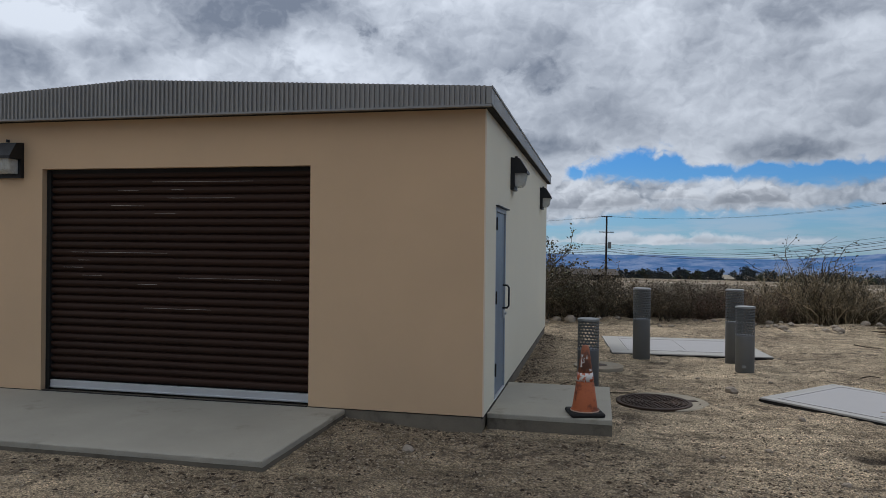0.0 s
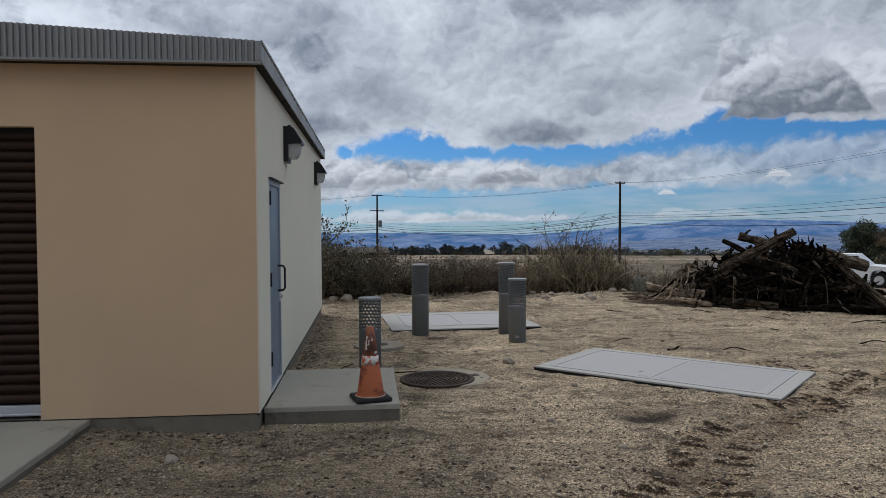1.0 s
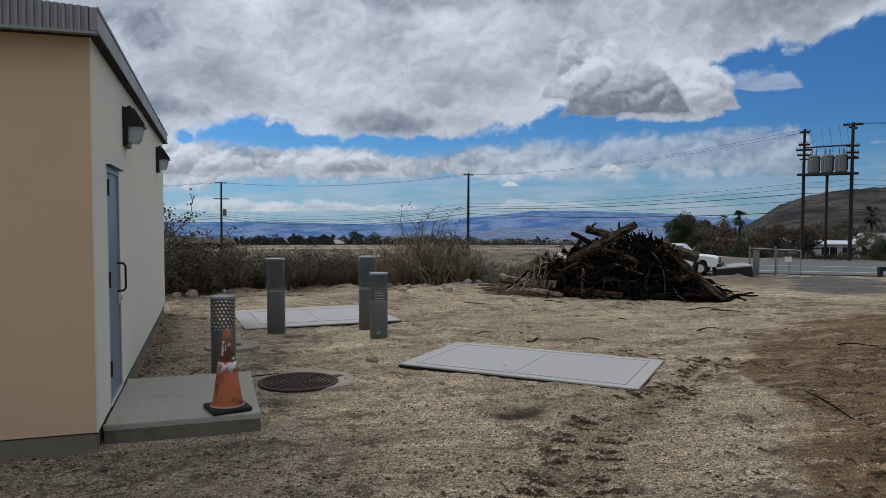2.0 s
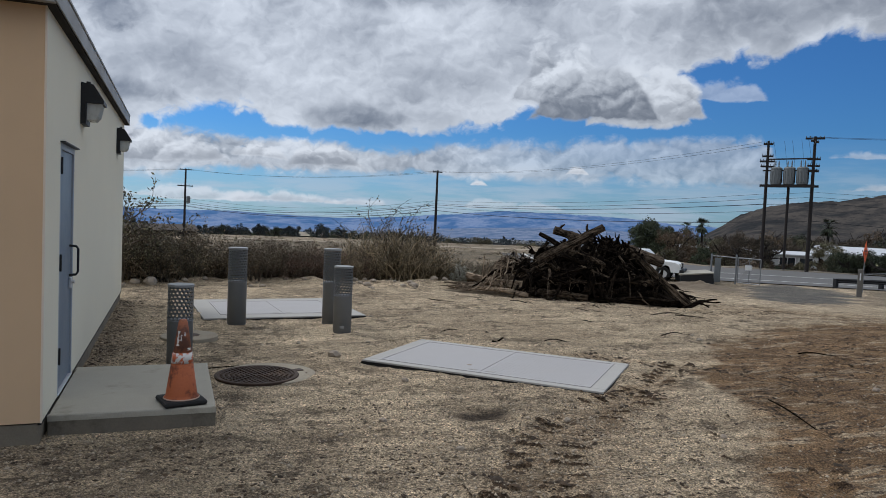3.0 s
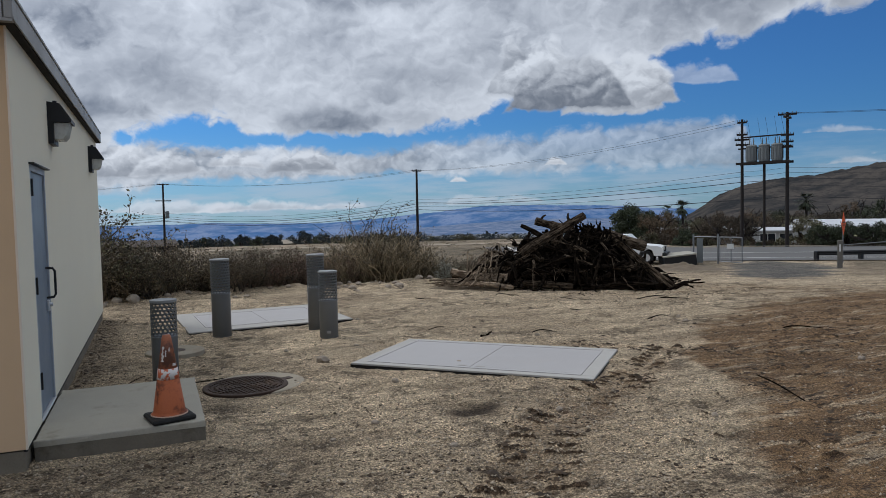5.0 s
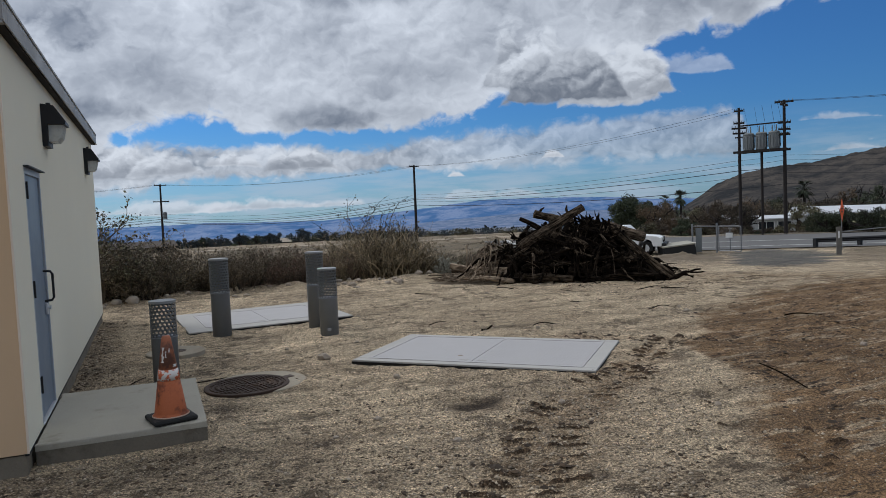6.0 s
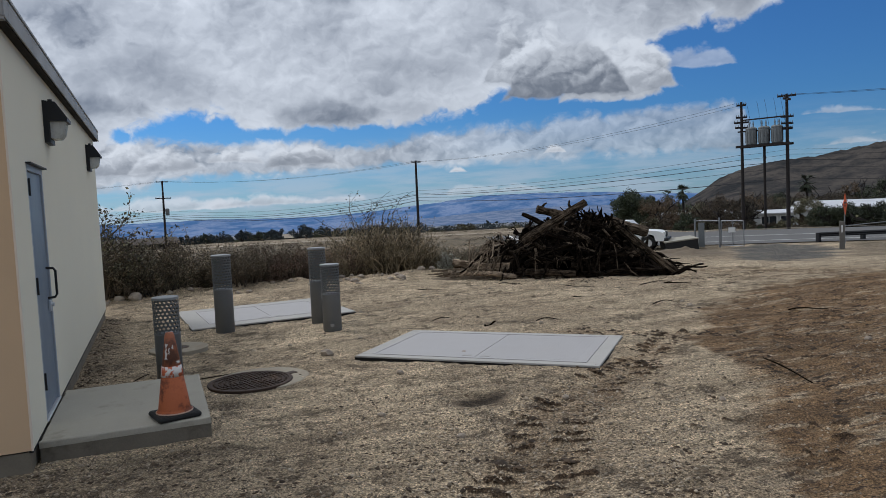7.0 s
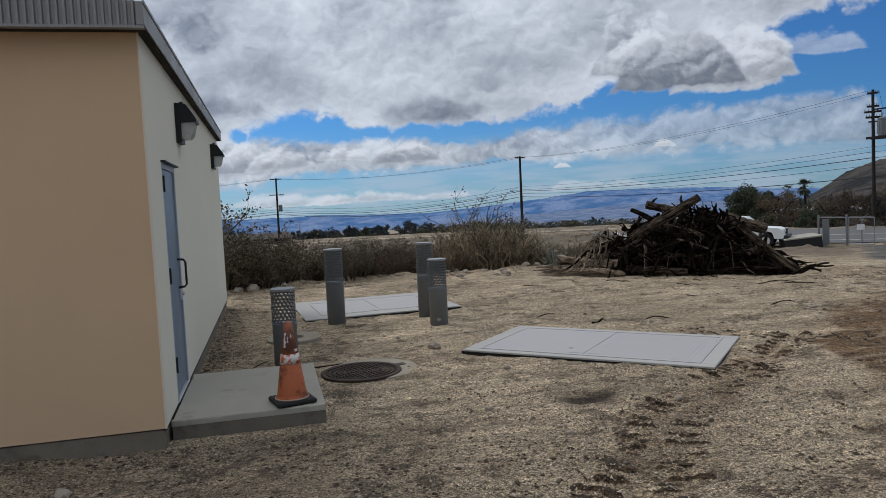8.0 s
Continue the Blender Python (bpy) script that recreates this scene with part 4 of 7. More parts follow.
CONE_FADED = material("grimy_cone", (0.35, 0.130, 0.070), 0.65, vary=0.3, scale=9, fine=70, bump=0.08, spot=(0.16, 0.080, 0.058), spot_at=(0.44, 0.60), spot_scale=10, spec=0.25)


def make_cone():
    c = thing("traffic_cone", pose(0.965, 0.39, FLOOR - 0.002, 0, 0, 14), "weathered orange traffic cone with a torn white collar, on the landing", "traffic cone")
    bm = boxes((-0.17, 0.17, -0.17, 0.17, 0.0, 0.042), bevel=0.02)
    part("base", bm, RUBBER, c, "black rubber base")
    bm = lathe(bmesh.new(), [(0.142, 0.040), (0.140, 0.052), (0.128, 0.062), (0.124, 0.075), (0.0735, 0.418)], 40)
    part("body", bm, CONE, c, smooth=True)
    part("skirt_edge", lathe(bmesh.new(), [(0.143, 0.0405), (0.1445, 0.046), (0.1405, 0.0525)], 40), CONE_EDGE, c, "pale scuffed rim", True)
    part("upper_body", lathe(bmesh.new(), [(0.0735, 0.418), (0.038, 0.66), (0.030, 0.685), (0.022, 0.69)], 40), CONE_FADED, c, "faded, grimy upper half", True)
    r = lambda z: 0.124 - (z - 0.075) * 0.147
    part("collar", lathe(bmesh.new(), [(r(0.335) + 0.0025, 0.335), (r(0.42) + 0.0025, 0.42)], 40), COLLAR, c, "torn white reflective collar", True)

    def strip(a0, a1, z0, z1, ragged, seed):
        """A scrap of the collar's film still stuck to the cone, with a torn outline."""
        rng, bm = random.Random(seed), bmesh.new()
        n = 9
        rows = []
        for k in range(n):
            z = z0 + (z1 - z0) * k / (n - 1)
            lo, hi = a0 + rng.uniform(-ragged, ragged), a1 + rng.uniform(-ragged, ragged)
            rows.append([bm.verts.new(((r(z) + 0.002) * math.cos(radians(lo + (hi - lo) * q / 4)), (r(z) + 0.002) * math.sin(radians(lo + (hi - lo) * q / 4)), z)) for q in range(5)])
        for p, q in zip(rows, rows[1:]):
            for k in range(4):
                bm.faces.new((p[k], p[k + 1], q[k + 1], q[k]))
        part("collar_scrap", bm, COLLAR_FILM, c, "scrap of white reflective film")

    strip(-150, -132, 0.48, 0.60, 8, 1)
    strip(-122, -112, 0.52, 0.57, 6, 2)
    strip(-92, -80, 0.56, 0.59, 5, 3)
    strip(-70, -40, 0.44, 0.46, 8, 4)


make_cone()


def make_vent(x, y, tall, radius, label, tilt=(0, 0)):
    v = thing("vent_pipe", pose(x, y, ground_at(x, y), tilt[0], tilt[1], RNG.uniform(0, 90)), label, "vent pipe", "steel vent pipes in the yard")
    solid = tall * 0.56
    bm = lathe(bmesh.new(), [(radius, -0.15), (radius, solid - 0.012), (radius + 0.004, solid - 0.008), (radius + 0.004, solid)], 40)
    part("pipe", bm, STEEL_PIPE, v, "grey painted steel pipe", True)
    # perforated sleeve: staggered cells, each with an eight-sided hole
    n = 18
    cell = 2 * math.pi / n
    rows = max(3, round((tall - 0.025 - solid) / (radius * cell * 0.86)))
    hgt = (tall - 0.025 - solid) / rows
    bm = bmesh.new()
    seen = {}

    def vert(u, z):
        key = (round(u * 16) % (n * 16), round(z * 16))
        if key not in seen:
            seen[key] = bm.verts.new((radius * math.cos(u * cell), radius * math.sin(u * cell), solid + z * hgt))
        return seen[key]

    for row in range(rows):
        for k in range(n):
            u0 = k + 0.5 * (row % 2)
            edge = [vert(u0 + a, row + b) for a, b in ((0, 0), (0.5, 0), (1, 0), (1, 0.5), (1, 1), (0.5, 1), (0, 1), (0, 0.5))]
            hole = []
            for j in range(8):
                ang = math.radians(-135 + 45 * j)
                u, z = u0 + 0.5 + 0.40 * math.cos(ang), row + 0.5 + 0.41 * math.sin(ang)
                hole.append(bm.verts.new((radius * math.cos(u * cell), radius * math.sin(u * cell), solid + z * hgt)))
            for j in range(8):
                bm.faces.new((edge[j], edge[(j + 1) % 8], hole[(j + 1) % 8], hole[j]))
    ob = part("perforated_sleeve", bm, PERFORATED, v, "perforated galvanised sleeve")
    mod = ob.modifiers.new("gauge", "SOLIDIFY")
    mod.thickness, mod.offset = 0.004, -1
    part("cap", lathe(bmesh.new(), [(radius - 0.004, tall - 0.03), (radius + 0.005, tall - 0.028), (radius + 0.005, tall - 0.004), (radius - 0.006, tall), (0.02, tall + 0.004)], 40), CAP, v, "pale flat cap")
    return v


make_vent(0.965, 2.64, 0.905, 0.137, "grey steel vent pipe with a perforated top beside the landing")
make_vent(1.79, 5.33, 1.16, 0.138, "grey steel vent pipe with a perforated top at the pale hatch")
make_vent(3.22, 5.30, 1.19, 0.134, "tall grey steel vent pipe with perforated top, by a hatch")
p4 = make_vent(3.25, 4.60, 0.985, 0.136, "shorter grey steel vent pipe with perforated top and pale tag")
part("tag", boxes((-0.004, 0.004, -0.028, 0.028, -0.02, 0.02), bevel=0.003), CAP, p4, "small pale tag").matrix_basis = p4.matrix_world.inverted() @ pose(3.215, 4.456, 0.07, 0, 0, 75)


def make_hatch(m, long, wide, label, ribbed, inset):
    """A vault lid: concrete surround, aluminium frame and two leaves."""
    h = thing("access_hatch", m, label, "access hatch", "vault hatches")
    a, b = long / 2, wide / 2
    ia, ib = a - inset[0], b - inset[1]
    z = 0.032
    ring = boxes((-a, a, -b, -ib, -0.1, z), (-a, a, ib, b, -0.1, z), (-a, -ia, -ib, ib, -0.1, z), (ia, a, -ib, ib, -0.1, z), bevel=0.008)
    # Dark strip in place of the shade along the surround's edge.
    part("edge_shade", boxes((-a - 0.006, a + 0.006, -b - 0.006, b + 0.006, -0.1, 0.012)), DARK, h, "dark strip round the surround for its edge shade")
    part("surround", ring, HATCH_EDGE, h, "pale concrete surround")
    part("frame", boxes((-ia, ia, -ib, -ib + 0.03, -0.05, z + 0.004), (-ia, ia, ib - 0.03, ib, -0.05, z + 0.004), (-ia, -ia + 0.03, -ib + 0.03, ib - 0.03, -0.05, z + 0.004), (ia - 0.03, ia, -ib + 0.03, ib - 0.03, -0.05, z + 0.004)), HATCH, h)
    for s in (-1, 1):
        x0, x1 = sorted((s * 0.004, s * (ia - 0.034)))
        leaf = part("leaf", boxes((x0, x1, -ib + 0.034, ib - 0.034, -0.02, z + 0.001), bevel=0.002), HATCH, h, "aluminium leaf")
        if s in ribbed:
            bm = bmesh.new()
            n = int((x1 - x0 - 0.08) / 0.045)
            for i in range(n):
                x = x0 + 0.05 + i * 0.045
                box(bm, x, x + 0.010, -ib + 0.08, ib - 0.08, z - 0.004, z + 0.0022)
            part("rib", bm, HATCH, leaf, "raised tread ribs")
        part("lift_handle", boxes((s * 0.06, s * 0.16, -ib + 0.09, -ib + 0.14, z - 0.004, z + 0.004) if s > 0 else (-0.16, -0.06, -ib + 0.09, -ib + 0.14, z - 0.004, z + 0.004)), HATCH_EDGE, leaf)
    return h


U = math.degrees(math.atan2(-1.95, 2.02))
make_hatch(pose(4.61, 2.0, 0.0, 0, 0, U), 2.86, 1.66, "pale aluminium double hatch in a concrete surround, set in the sand", (1,), (0.16, 0.12))
make_hatch(pose(2.56, 6.95, 0.0, 0, 0, 4.0), 2.62, 2.3, "large pale hatch in a concrete surround behind the vent pipes", (), (0.3, 0.35))


def make_manhole():
    x, y = 1.735, 1.88
    m = thing("manhole_cover", pose(x, y, max(0, ground_at(x, y)) - 0.012, 0, 0, 20), "rusty cast iron manhole cover in a concrete collar", "manhole cover")
    part("collar", lathe(bmesh.new(), [(0.52, -0.08), (0.50, 0.014), (0.48, 0.022), (0.02, 0.022)], 40, (0.16, 0.06)), COLLAR_SANDY, m, "pale concrete collar")
    part("rim", lathe(bmesh.new(), [(0.435, -0.05), (0.435, 0.030), (0.425, 0.036), (0.395, 0.036), (0.39, 0.026), (0.02, 0.026)], 48), RUST, m, "rusty iron rim")
    bm = bmesh.new()
    for ring in range(1, 8):
        r = 0.052 * ring
        n = 6 * ring
        for k in range(n):
            a = 2 * math.pi * (k + 0.5 * (ring % 2)) / n
            q = bmesh.ops.create_cube(bm, size=1)
            bmesh.ops.transform(bm, verts=q["verts"], matrix=pose(r * math.cos(a), r * math.sin(a), 0.03, 0, 0, math.degrees(a)) @ Matrix.Diagonal((0.026, 0.034, 0.014, 1)))
    part("tread", bm, RUST, m, "raised cast tread")
    part("lug", boxes((0.40, 0.54, -0.05, 0.05, 0.012, 0.03), bevel=0.008), RUST, m)
    x, y = 1.10, 4.25
    v = thing("valve_box", pose(x, y, max(0, ground_at(x, y)) + 0.004), "round concrete valve box with a dark iron lid", "valve box")
    part("collar", lathe(bmesh.new(), [(0.37, -0.1), (0.37, 0.028), (0.355, 0.036), (0.14, 0.036), (0.135, 0.03), (0.02, 0.03)], 40), COLLAR_SANDY, v, "pale concrete ring")
    part("lid", lathe(bmesh.new(), [(0.13, 0.026), (0.13, 0.034), (0.12, 0.038), (0.02, 0.038)], 28), RUST, v, "dark iron lid")


make_manhole()

# ---- poles and lines ----


def make_pole(name, at, tall, lean, label, arms=(), radius=0.16):
    p = thing(name, Matrix.Translation(at) @ pose(0, 0, 0, 0, lean, 0), label, "utility pole", "utility poles")
    part("pole", tube(bmesh.new(), [(0, 0, -0.5), (0, 0, tall * 0.5), (0, 0, tall)], [radius, radius * 0.85, radius * 0.66], 12), POLE_WOOD, p)
    for z, half, turn in arms:
        arm = part("crossarm", boxes((-half, half, -0.06, 0.06, z - 0.07, z + 0.07)), POLE_WOOD, p)
        arm.rotation_euler.z = radians(turn)
        for s in (-1, -0.55, 0.55, 1):
            bm = lathe(bmesh.new(), [(0.015, 0.0), (0.03, 0.03), (0.02, 0.07), (0.03, 0.09), (0.015, 0.13)], 8)
            ins = part("insulator", bm, TRANSFORMER, arm)
            ins.location = (s * half * 0.93, 0, z + 0.07)
    return p


pA, pB, pC, pD = spot(0.68, 120), spot(19.95, 96), spot(44.7, 61.5), spot(47.7, 60.5)
TOP = {"A": 1.8 + 120 * math.tan(radians(2.54)), "B": 1.8 + 96 * math.tan(radians(3.39)), "C": 1.8 + 61.5 * math.tan(radians(6.22)), "D": 1.8 + 60.5 * math.tan(radians(6.51))}
A = make_pole("utility_pole", pA, TOP["A"] - pA.z, 0.3, "dark wooden utility pole with two crossarms and a transformer can", ((TOP["A"] - pA.z - 0.15, 0.9, 15), (TOP["A"] - pA.z - 2.7, 1.2, 15)), 0.2)
part("transformer", lathe(bmesh.new(), [(0.28, 0), (0.3, 0.1), (0.3, 0.95), (0.2, 1.1)], 14, (0.5, 0)), TRANSFORMER, A, "grey transformer can").location.z = TOP["A"] - pA.z - 5.4
make_pole("utility_pole", pB, TOP["B"] - pB.z, 0.2, "plain dark wooden utility pole with a short crossarm", ((TOP["B"] - pB.z - 0.2, 0.8, 20),), 0.2)
C = make_pole("utility_pole", pC, TOP["C"] - pC.z, 0, "dark wooden pole carrying one end of a transformer rack", ((TOP["C"] - pC.z - 0.25, 0.35, -45), (TOP["C"] - pC.z - 1.2, 0.4, -45), (TOP["C"] - pC.z - 1.6, 0.55, -45), (TOP["C"] - pC.z - 2.0, 0.5, -20)), 0.14)
D = make_pole("utility_pole", pD, TOP["D"] - pD.z, 0, "dark wooden pole with crowded crossarms carrying a transformer rack", ((TOP["D"] - pD.z - 0.15, 0.65, -45), (TOP["D"] - pD.z - 0.38, 0.6, 20), (TOP["D"] - pD.z - 0.6, 0.65, 45), (TOP["D"] - pD.z - 1.7, 0.45, -45), (TOP["D"] - pD.z - 2.2, 0.45, -20), (TOP["D"] - pD.z - 2.6, 0.4, -45)), 0.15)


def make_rack():
    """Three transformers on a platform hung between the two poles."""
    mid = (pC + pD) / 2
    along = (pD - pC).normalized()
    turn = math.degrees(math.atan2(along.y, along.x))
    span = (pD - pC).length
    z0 = 1.8 + 61 * math.tan(radians(3.0))
    r = thing("transformer_rack", pose(mid.x, mid.y, 0, 0, 0, turn), "three grey transformers on a timber platform between poles", "transformer rack")
    s = span / 2
    part("platform", boxes((-s - 0.3, s + 0.3, -0.55, -0.4, z0 - 0.09, z0 + 0.09), (-s - 0.3, s + 0.3, 0.4, 0.55, z0 - 0.09, z0 + 0.09), (-s + 0.2, s - 0.2, -0.4, 0.4, z0 + 0.02, z0 + 0.1)), POLE_WOOD, r, "dark timber platform")
    part("crossbeam", boxes((-s - 0.3, s + 0.3, -0.06, 0.06, z0 + 1.14, z0 + 1.24)), POLE_WOOD, r)
    part("crossbeam", boxes((-s, s, -0.05, 0.05, z0 + 2.02, z0 + 2.12)), POLE_WOOD, r)
    g = base_height(mid.x, mid.y)
    part("prop", tube(bmesh.new(), [(0, 0, float(g) - 0.3), (0, 0, z0 - 0.1)], 0.10, 10), POLE_WOOD, r, "dark centre prop")
    for x in (-0.95, 0, 0.95):
        bm = lathe(bmesh.new(), [(0.36, 0.1), (0.40, 0.16), (0.40, 1.25), (0.42, 1.28), (0.42, 1.36), (0.30, 1.45)], 18, (x, 0))
        can = part("transformer", bm, TRANSFORMER, r, "grey transformer tank")
        can.location.z = z0
        for k in range(7):
            ang = radians(180 + 30 * k)
            part("cooling_fin", boxes((x + 0.41 * math.cos(ang) - 0.03, x + 0.41 * math.cos(ang) + 0.03, 0.41 * math.sin(ang) - 0.03, 0.41 * math.sin(ang) + 0.03, 0.25, 1.15)), DARK if k in (0, 6) else TRANSFORMER, can)
        for dx in (-0.15, 0.15):
            part("bushing", lathe(bmesh.new(), [(0.03, 1.4), (0.06, 1.5), (0.04, 1.6), (0.06, 1.7), (0.02, 1.95)], 8, (x + dx, 0)), TRANSFORMER, can)


make_rack()


def make_line(a, b, sag, radius, label):
    bm = bmesh.new()
    a, b = Vector(a), Vector(b)
    tube(bm, [a.lerp(b, k / 24) - Vector((0, 0, 4 * sag * (k / 24) * (1 - k / 24))) for k in range(25)], radius, 4)
    tagged(part("overhead_line", bm, CABLE, None, label), "", "power line", "overhead lines")


def at_height(p, el, dist, side=0.0):
    q = Vector(p)
    q.z = 1.8 + dist * math.tan(radians(el))
    q.x += side
    return q


pR = spot(78, 62)
pL = spot(-24, 190)
for side in (-0.6, 0.6):
    make_line(at_height(pA, 2.5, 120, side), at_height(pB, 3.3, 96, side), 1.0, 0.014, "thin upper power line between poles")
    make_line(at_height(pB, 3.3, 96, side), at_height(pC, 6.1, 61.5, side), 0.9, 0.012, "thin upper power line between poles")
    make_line(at_height(pA, 2.5, 120, side), at_height(pL, 1.3, 190, side), 1.0, 0.014, "thin upper power line between poles")
    make_line(at_height(pD, 6.45, 60.5, side), at_height(pR, 6.4, 62, side), 0.7, 0.014, "thin upper power line between poles")
for elA, elB, elC, rad in ((0.05, 1.0, 2.1, 0.016), (-0.2, 0.75, 1.75, 0.02), (-0.35, 0.65, 1.35, 0.035), (-0.5, 0.45, 0.85, 0.02), (-0.55, 0.2, 0.05, 0.04)):
    make_line(at_height(pA, elA + 0.3, 120), at_height(pB, elB, 96), 1.3, rad, "black telephone cable between poles")
    make_line(at_height(pB, elB, 96), at_height(pC, elC + 0.3, 61.5), 0.5, rad, "black telephone cable between poles")
    make_line(at_height(pC, elC + 0.3, 61.5), at_height(pD, elC + 0.5, 60.5), 0.05, rad * 0.7, "black telephone cable between poles")
    make_line(at_height(pD, elC + 0.5, 60.5), at_height(pR, elC - 0.4, 62), 0.3, rad * 0.7, "black telephone cable between poles")
    make_line(at_height(pA, elA + 0.3, 120), at_height(pL, elA - 0.1, 190), 1.0, rad, "black telephone cable between poles")

# loose jumper wires from the upper line down to the transformers
for f, drop in ((0.12, 2.0), (0.35, 2.4), (0.52, 2.3), (0.72, 2.5), (0.86, 1.9)):
    p = at_height(pC, 6.1, 61.5).lerp(at_height(pD, 6.4, 60.5), f)
    make_line(p, p + Vector((0.25, -0.2, -drop)), -0.12, 0.009, "thin jumper wire at the transformers")

# ---- road ----


def make_road():
    pts = [Vector((120, -28)), Vector((84, -2)), Vector((58, 15)), Vector((41, 29)), Vector((34.5, 34)), Vector((32, 42)), Vector((38, 56))]
    fine = []
    for i in range(len(pts) - 1):
        p0, p1, p2, p3 = pts[max(i - 1, 0)], pts[i], pts[i + 1], pts[min(i + 2, len(pts) - 1)]
        for k in range(12):
            t = k / 12
            fine.append(0.5 * ((2 * p1) + (p2 - p0) * t + (2 * p0 - 5 * p1 + 4 * p2 - p3) * t * t + (3 * p1 - p0 - 3 * p2 + p3) * t**3))

    def strip(name, mat, lo, hi, lift, label, kind="structure"):
        rows = []
        for i, p in enumerate(fine):
            d = (fine[min(i + 1, len(fine) - 1)] - fine[max(i - 1, 0)]).normalized()
            n = Vector((-d.y, d.x))
            rows.append([p + n * (lo + (hi - lo) * k / 8) for k in range(9)])
        xs = np.array([[v.x for v in r] for r in rows])
        ys = np.array([[v.y for v in r] for r in rows])
        return tagged(sheet(name, xs, ys, base_height(xs, ys) + lift, mat), label, "road", kind=kind)

    strip("road", ASPHALT, -7, 7, 0.05, "worn grey two-lane asphalt road")
    strip("road_marking", LINE, 4.9, 5.1, 0.07, "white edge line")
    strip("road_marking", LINE, -0.1, 0.1, 0.07, "worn centre line")
    strip("kerb", CONCRETE_OLD, -7.3, -6.95, 0.12, "low concrete kerb")


make_road()


def make_dirt_track():
    """A pale graded track across the field."""
    az = np.radians(np.linspace(2, 31, 60))[:, None]
    r = 126 + np.linspace(-1.8, 1.8, 5)[None, :] + 2.5 * np.sin(az * 14)
    x, y = EYE.x + r * np.sin(az), EYE.y + r * np.cos(az)
    tagged(sheet("dirt_road", x, y, base_height(x, y) + 0.06, SOIL_PALE), "pale graded dirt track across the field", "dirt road", kind="structure")


SOIL_PALE = material("pale_soil", (0.36, 0.30, 0.225), 0.95, vary=0.2, scale=0.3, fine=4, bump=0.2)
make_dirt_track()


# ---- plants ----


def add_leaf(bm, p, size, rng, slim=0.35):
    """A small folded leaf: two triangles on a random heading."""
    d = Vector((rng.gauss(0, 1), rng.gauss(0, 1), rng.gauss(0.3, 0.8))).normalized()
    s = d.orthogonal().normalized()
    s = (s * math.cos(rng.uniform(0, 6.28)) + d.cross(s) * math.sin(rng.uniform(0, 6.28))) * size * slim
    v = [bm.verts.new(q) for q in (p, p + d * size * 0.5 + s, p + d * size, p + d * size * 0.5 - s)]
    bm.faces.new(v)


def grow(bm, rng, start, way, length, radius, depth, tips, wander=0.25, split=3, sides=4):
    """A branching stem. The points along its last orders go into tips."""
    pts, p, d = [start], Vector(start), Vector(way).normalized()
    n = 4
    for _ in range(n):
        d = (d + Vector((rng.gauss(0, wander), rng.gauss(0, wander), rng.gauss(0.05, wander * 0.6)))).normalized()
        p = p + d * length / n
        pts.append(p.copy())
    tube(bm, pts, [radius * (1 - 0.16 * i) for i in range(n + 1)], sides, False)
    if depth <= 1:
        tips.extend(pts[1:])
    if depth > 0:
        for _ in range(split):
            k = rng.randint(1, n)
            side = Vector((rng.gauss(0, 1), rng.gauss(0, 1), rng.gauss(0.4, 0.6))).normalized()
            grow(bm, rng, pts[k], d * 0.7 + side * 0.75, length * rng.uniform(0.5, 0.75), radius * 0.55, depth - 1, tips, wander, split, 3)


def make_shrub(name, seed, wide, tall, stems, leaves, leaf_size, leaf_mat, label, spread=0.8, slim=0.35, depth=2, stem_mat=None):
    rng = random.Random(seed)
    s = thing(name, (0, 0, 0), label, "shrub")
    bm, tips = bmesh.new(), []
    for _ in range(stems):
        a, r = rng.uniform(0, 6.28), wide * 0.35 * math.sqrt(rng.random())
        base = Vector((r * math.cos(a), r * math.sin(a), -0.05))
        way = Vector((math.cos(a) * spread * rng.random(), math.sin(a) * spread * rng.random(), 1))
        grow(bm, rng, base, way, tall * rng.uniform(0.35, 0.72), 0.012 + 0.006 * tall, depth, tips)
    part("stem", bm, stem_mat or TWIG, s, "dry straw-coloured stems" if stem_mat else "dry grey-brown twigs")
    bm = bmesh.new()
    for _ in range(leaves):
        p = rng.choice(tips) + Vector((rng.gauss(0, 0.05), rng.gauss(0, 0.05), rng.gauss(0, 0.05)))
        add_leaf(bm, p, leaf_size * rng.uniform(0.6, 1.4), rng, slim)
    part("foliage", bm, leaf_mat, s)
    return s


def settle(ob, x, y, turn, size, flat=1.0):
    ob.matrix_world = pose(x, y, ground_at(x, y) - 0.03, 0, 0, turn) @ Matrix.Diagonal((size, size, size * flat, 1))


def copy_to(ob, x, y, turn, size, flat=1.0):
    c = copy_thing(ob, pose(0, 0, 0))
    settle(c, x, y, turn, size, flat)
    return c


rng = random.Random(11)
dense = make_shrub("shrub", 1, 1.7, 1.1, 50, 15000, 0.033, LEAF_DRY, "dense dry brown shrub at the edge of the yard", 0.9, 0.3)
sparse = make_shrub("shrub", 2, 1.5, 1.15, 44, 9000, 0.032, LEAF_OLIVE, "dry olive shrub with thin upright stems", 0.8, 0.3)
wispy = make_shrub("shrub", 3, 1.5, 1.5, 60, 4200, 0.05, LEAF_STRAW, "tall straw-coloured dry weed shrub", 0.45, 0.14, 2, LEAF_STRAW)
red = make_shrub("shrub", 4, 1.7, 1.1, 50, 13000, 0.032, LEAF_RED, "dense reddish-brown dry shrub", 0.9, 0.28)
settle(dense, -0.7, 12.1, 0, 1.15)
settle(red, 4.0, 12.6, 0, 0.72)
settle(sparse, 1.9, 12.8, 40, 0.85)
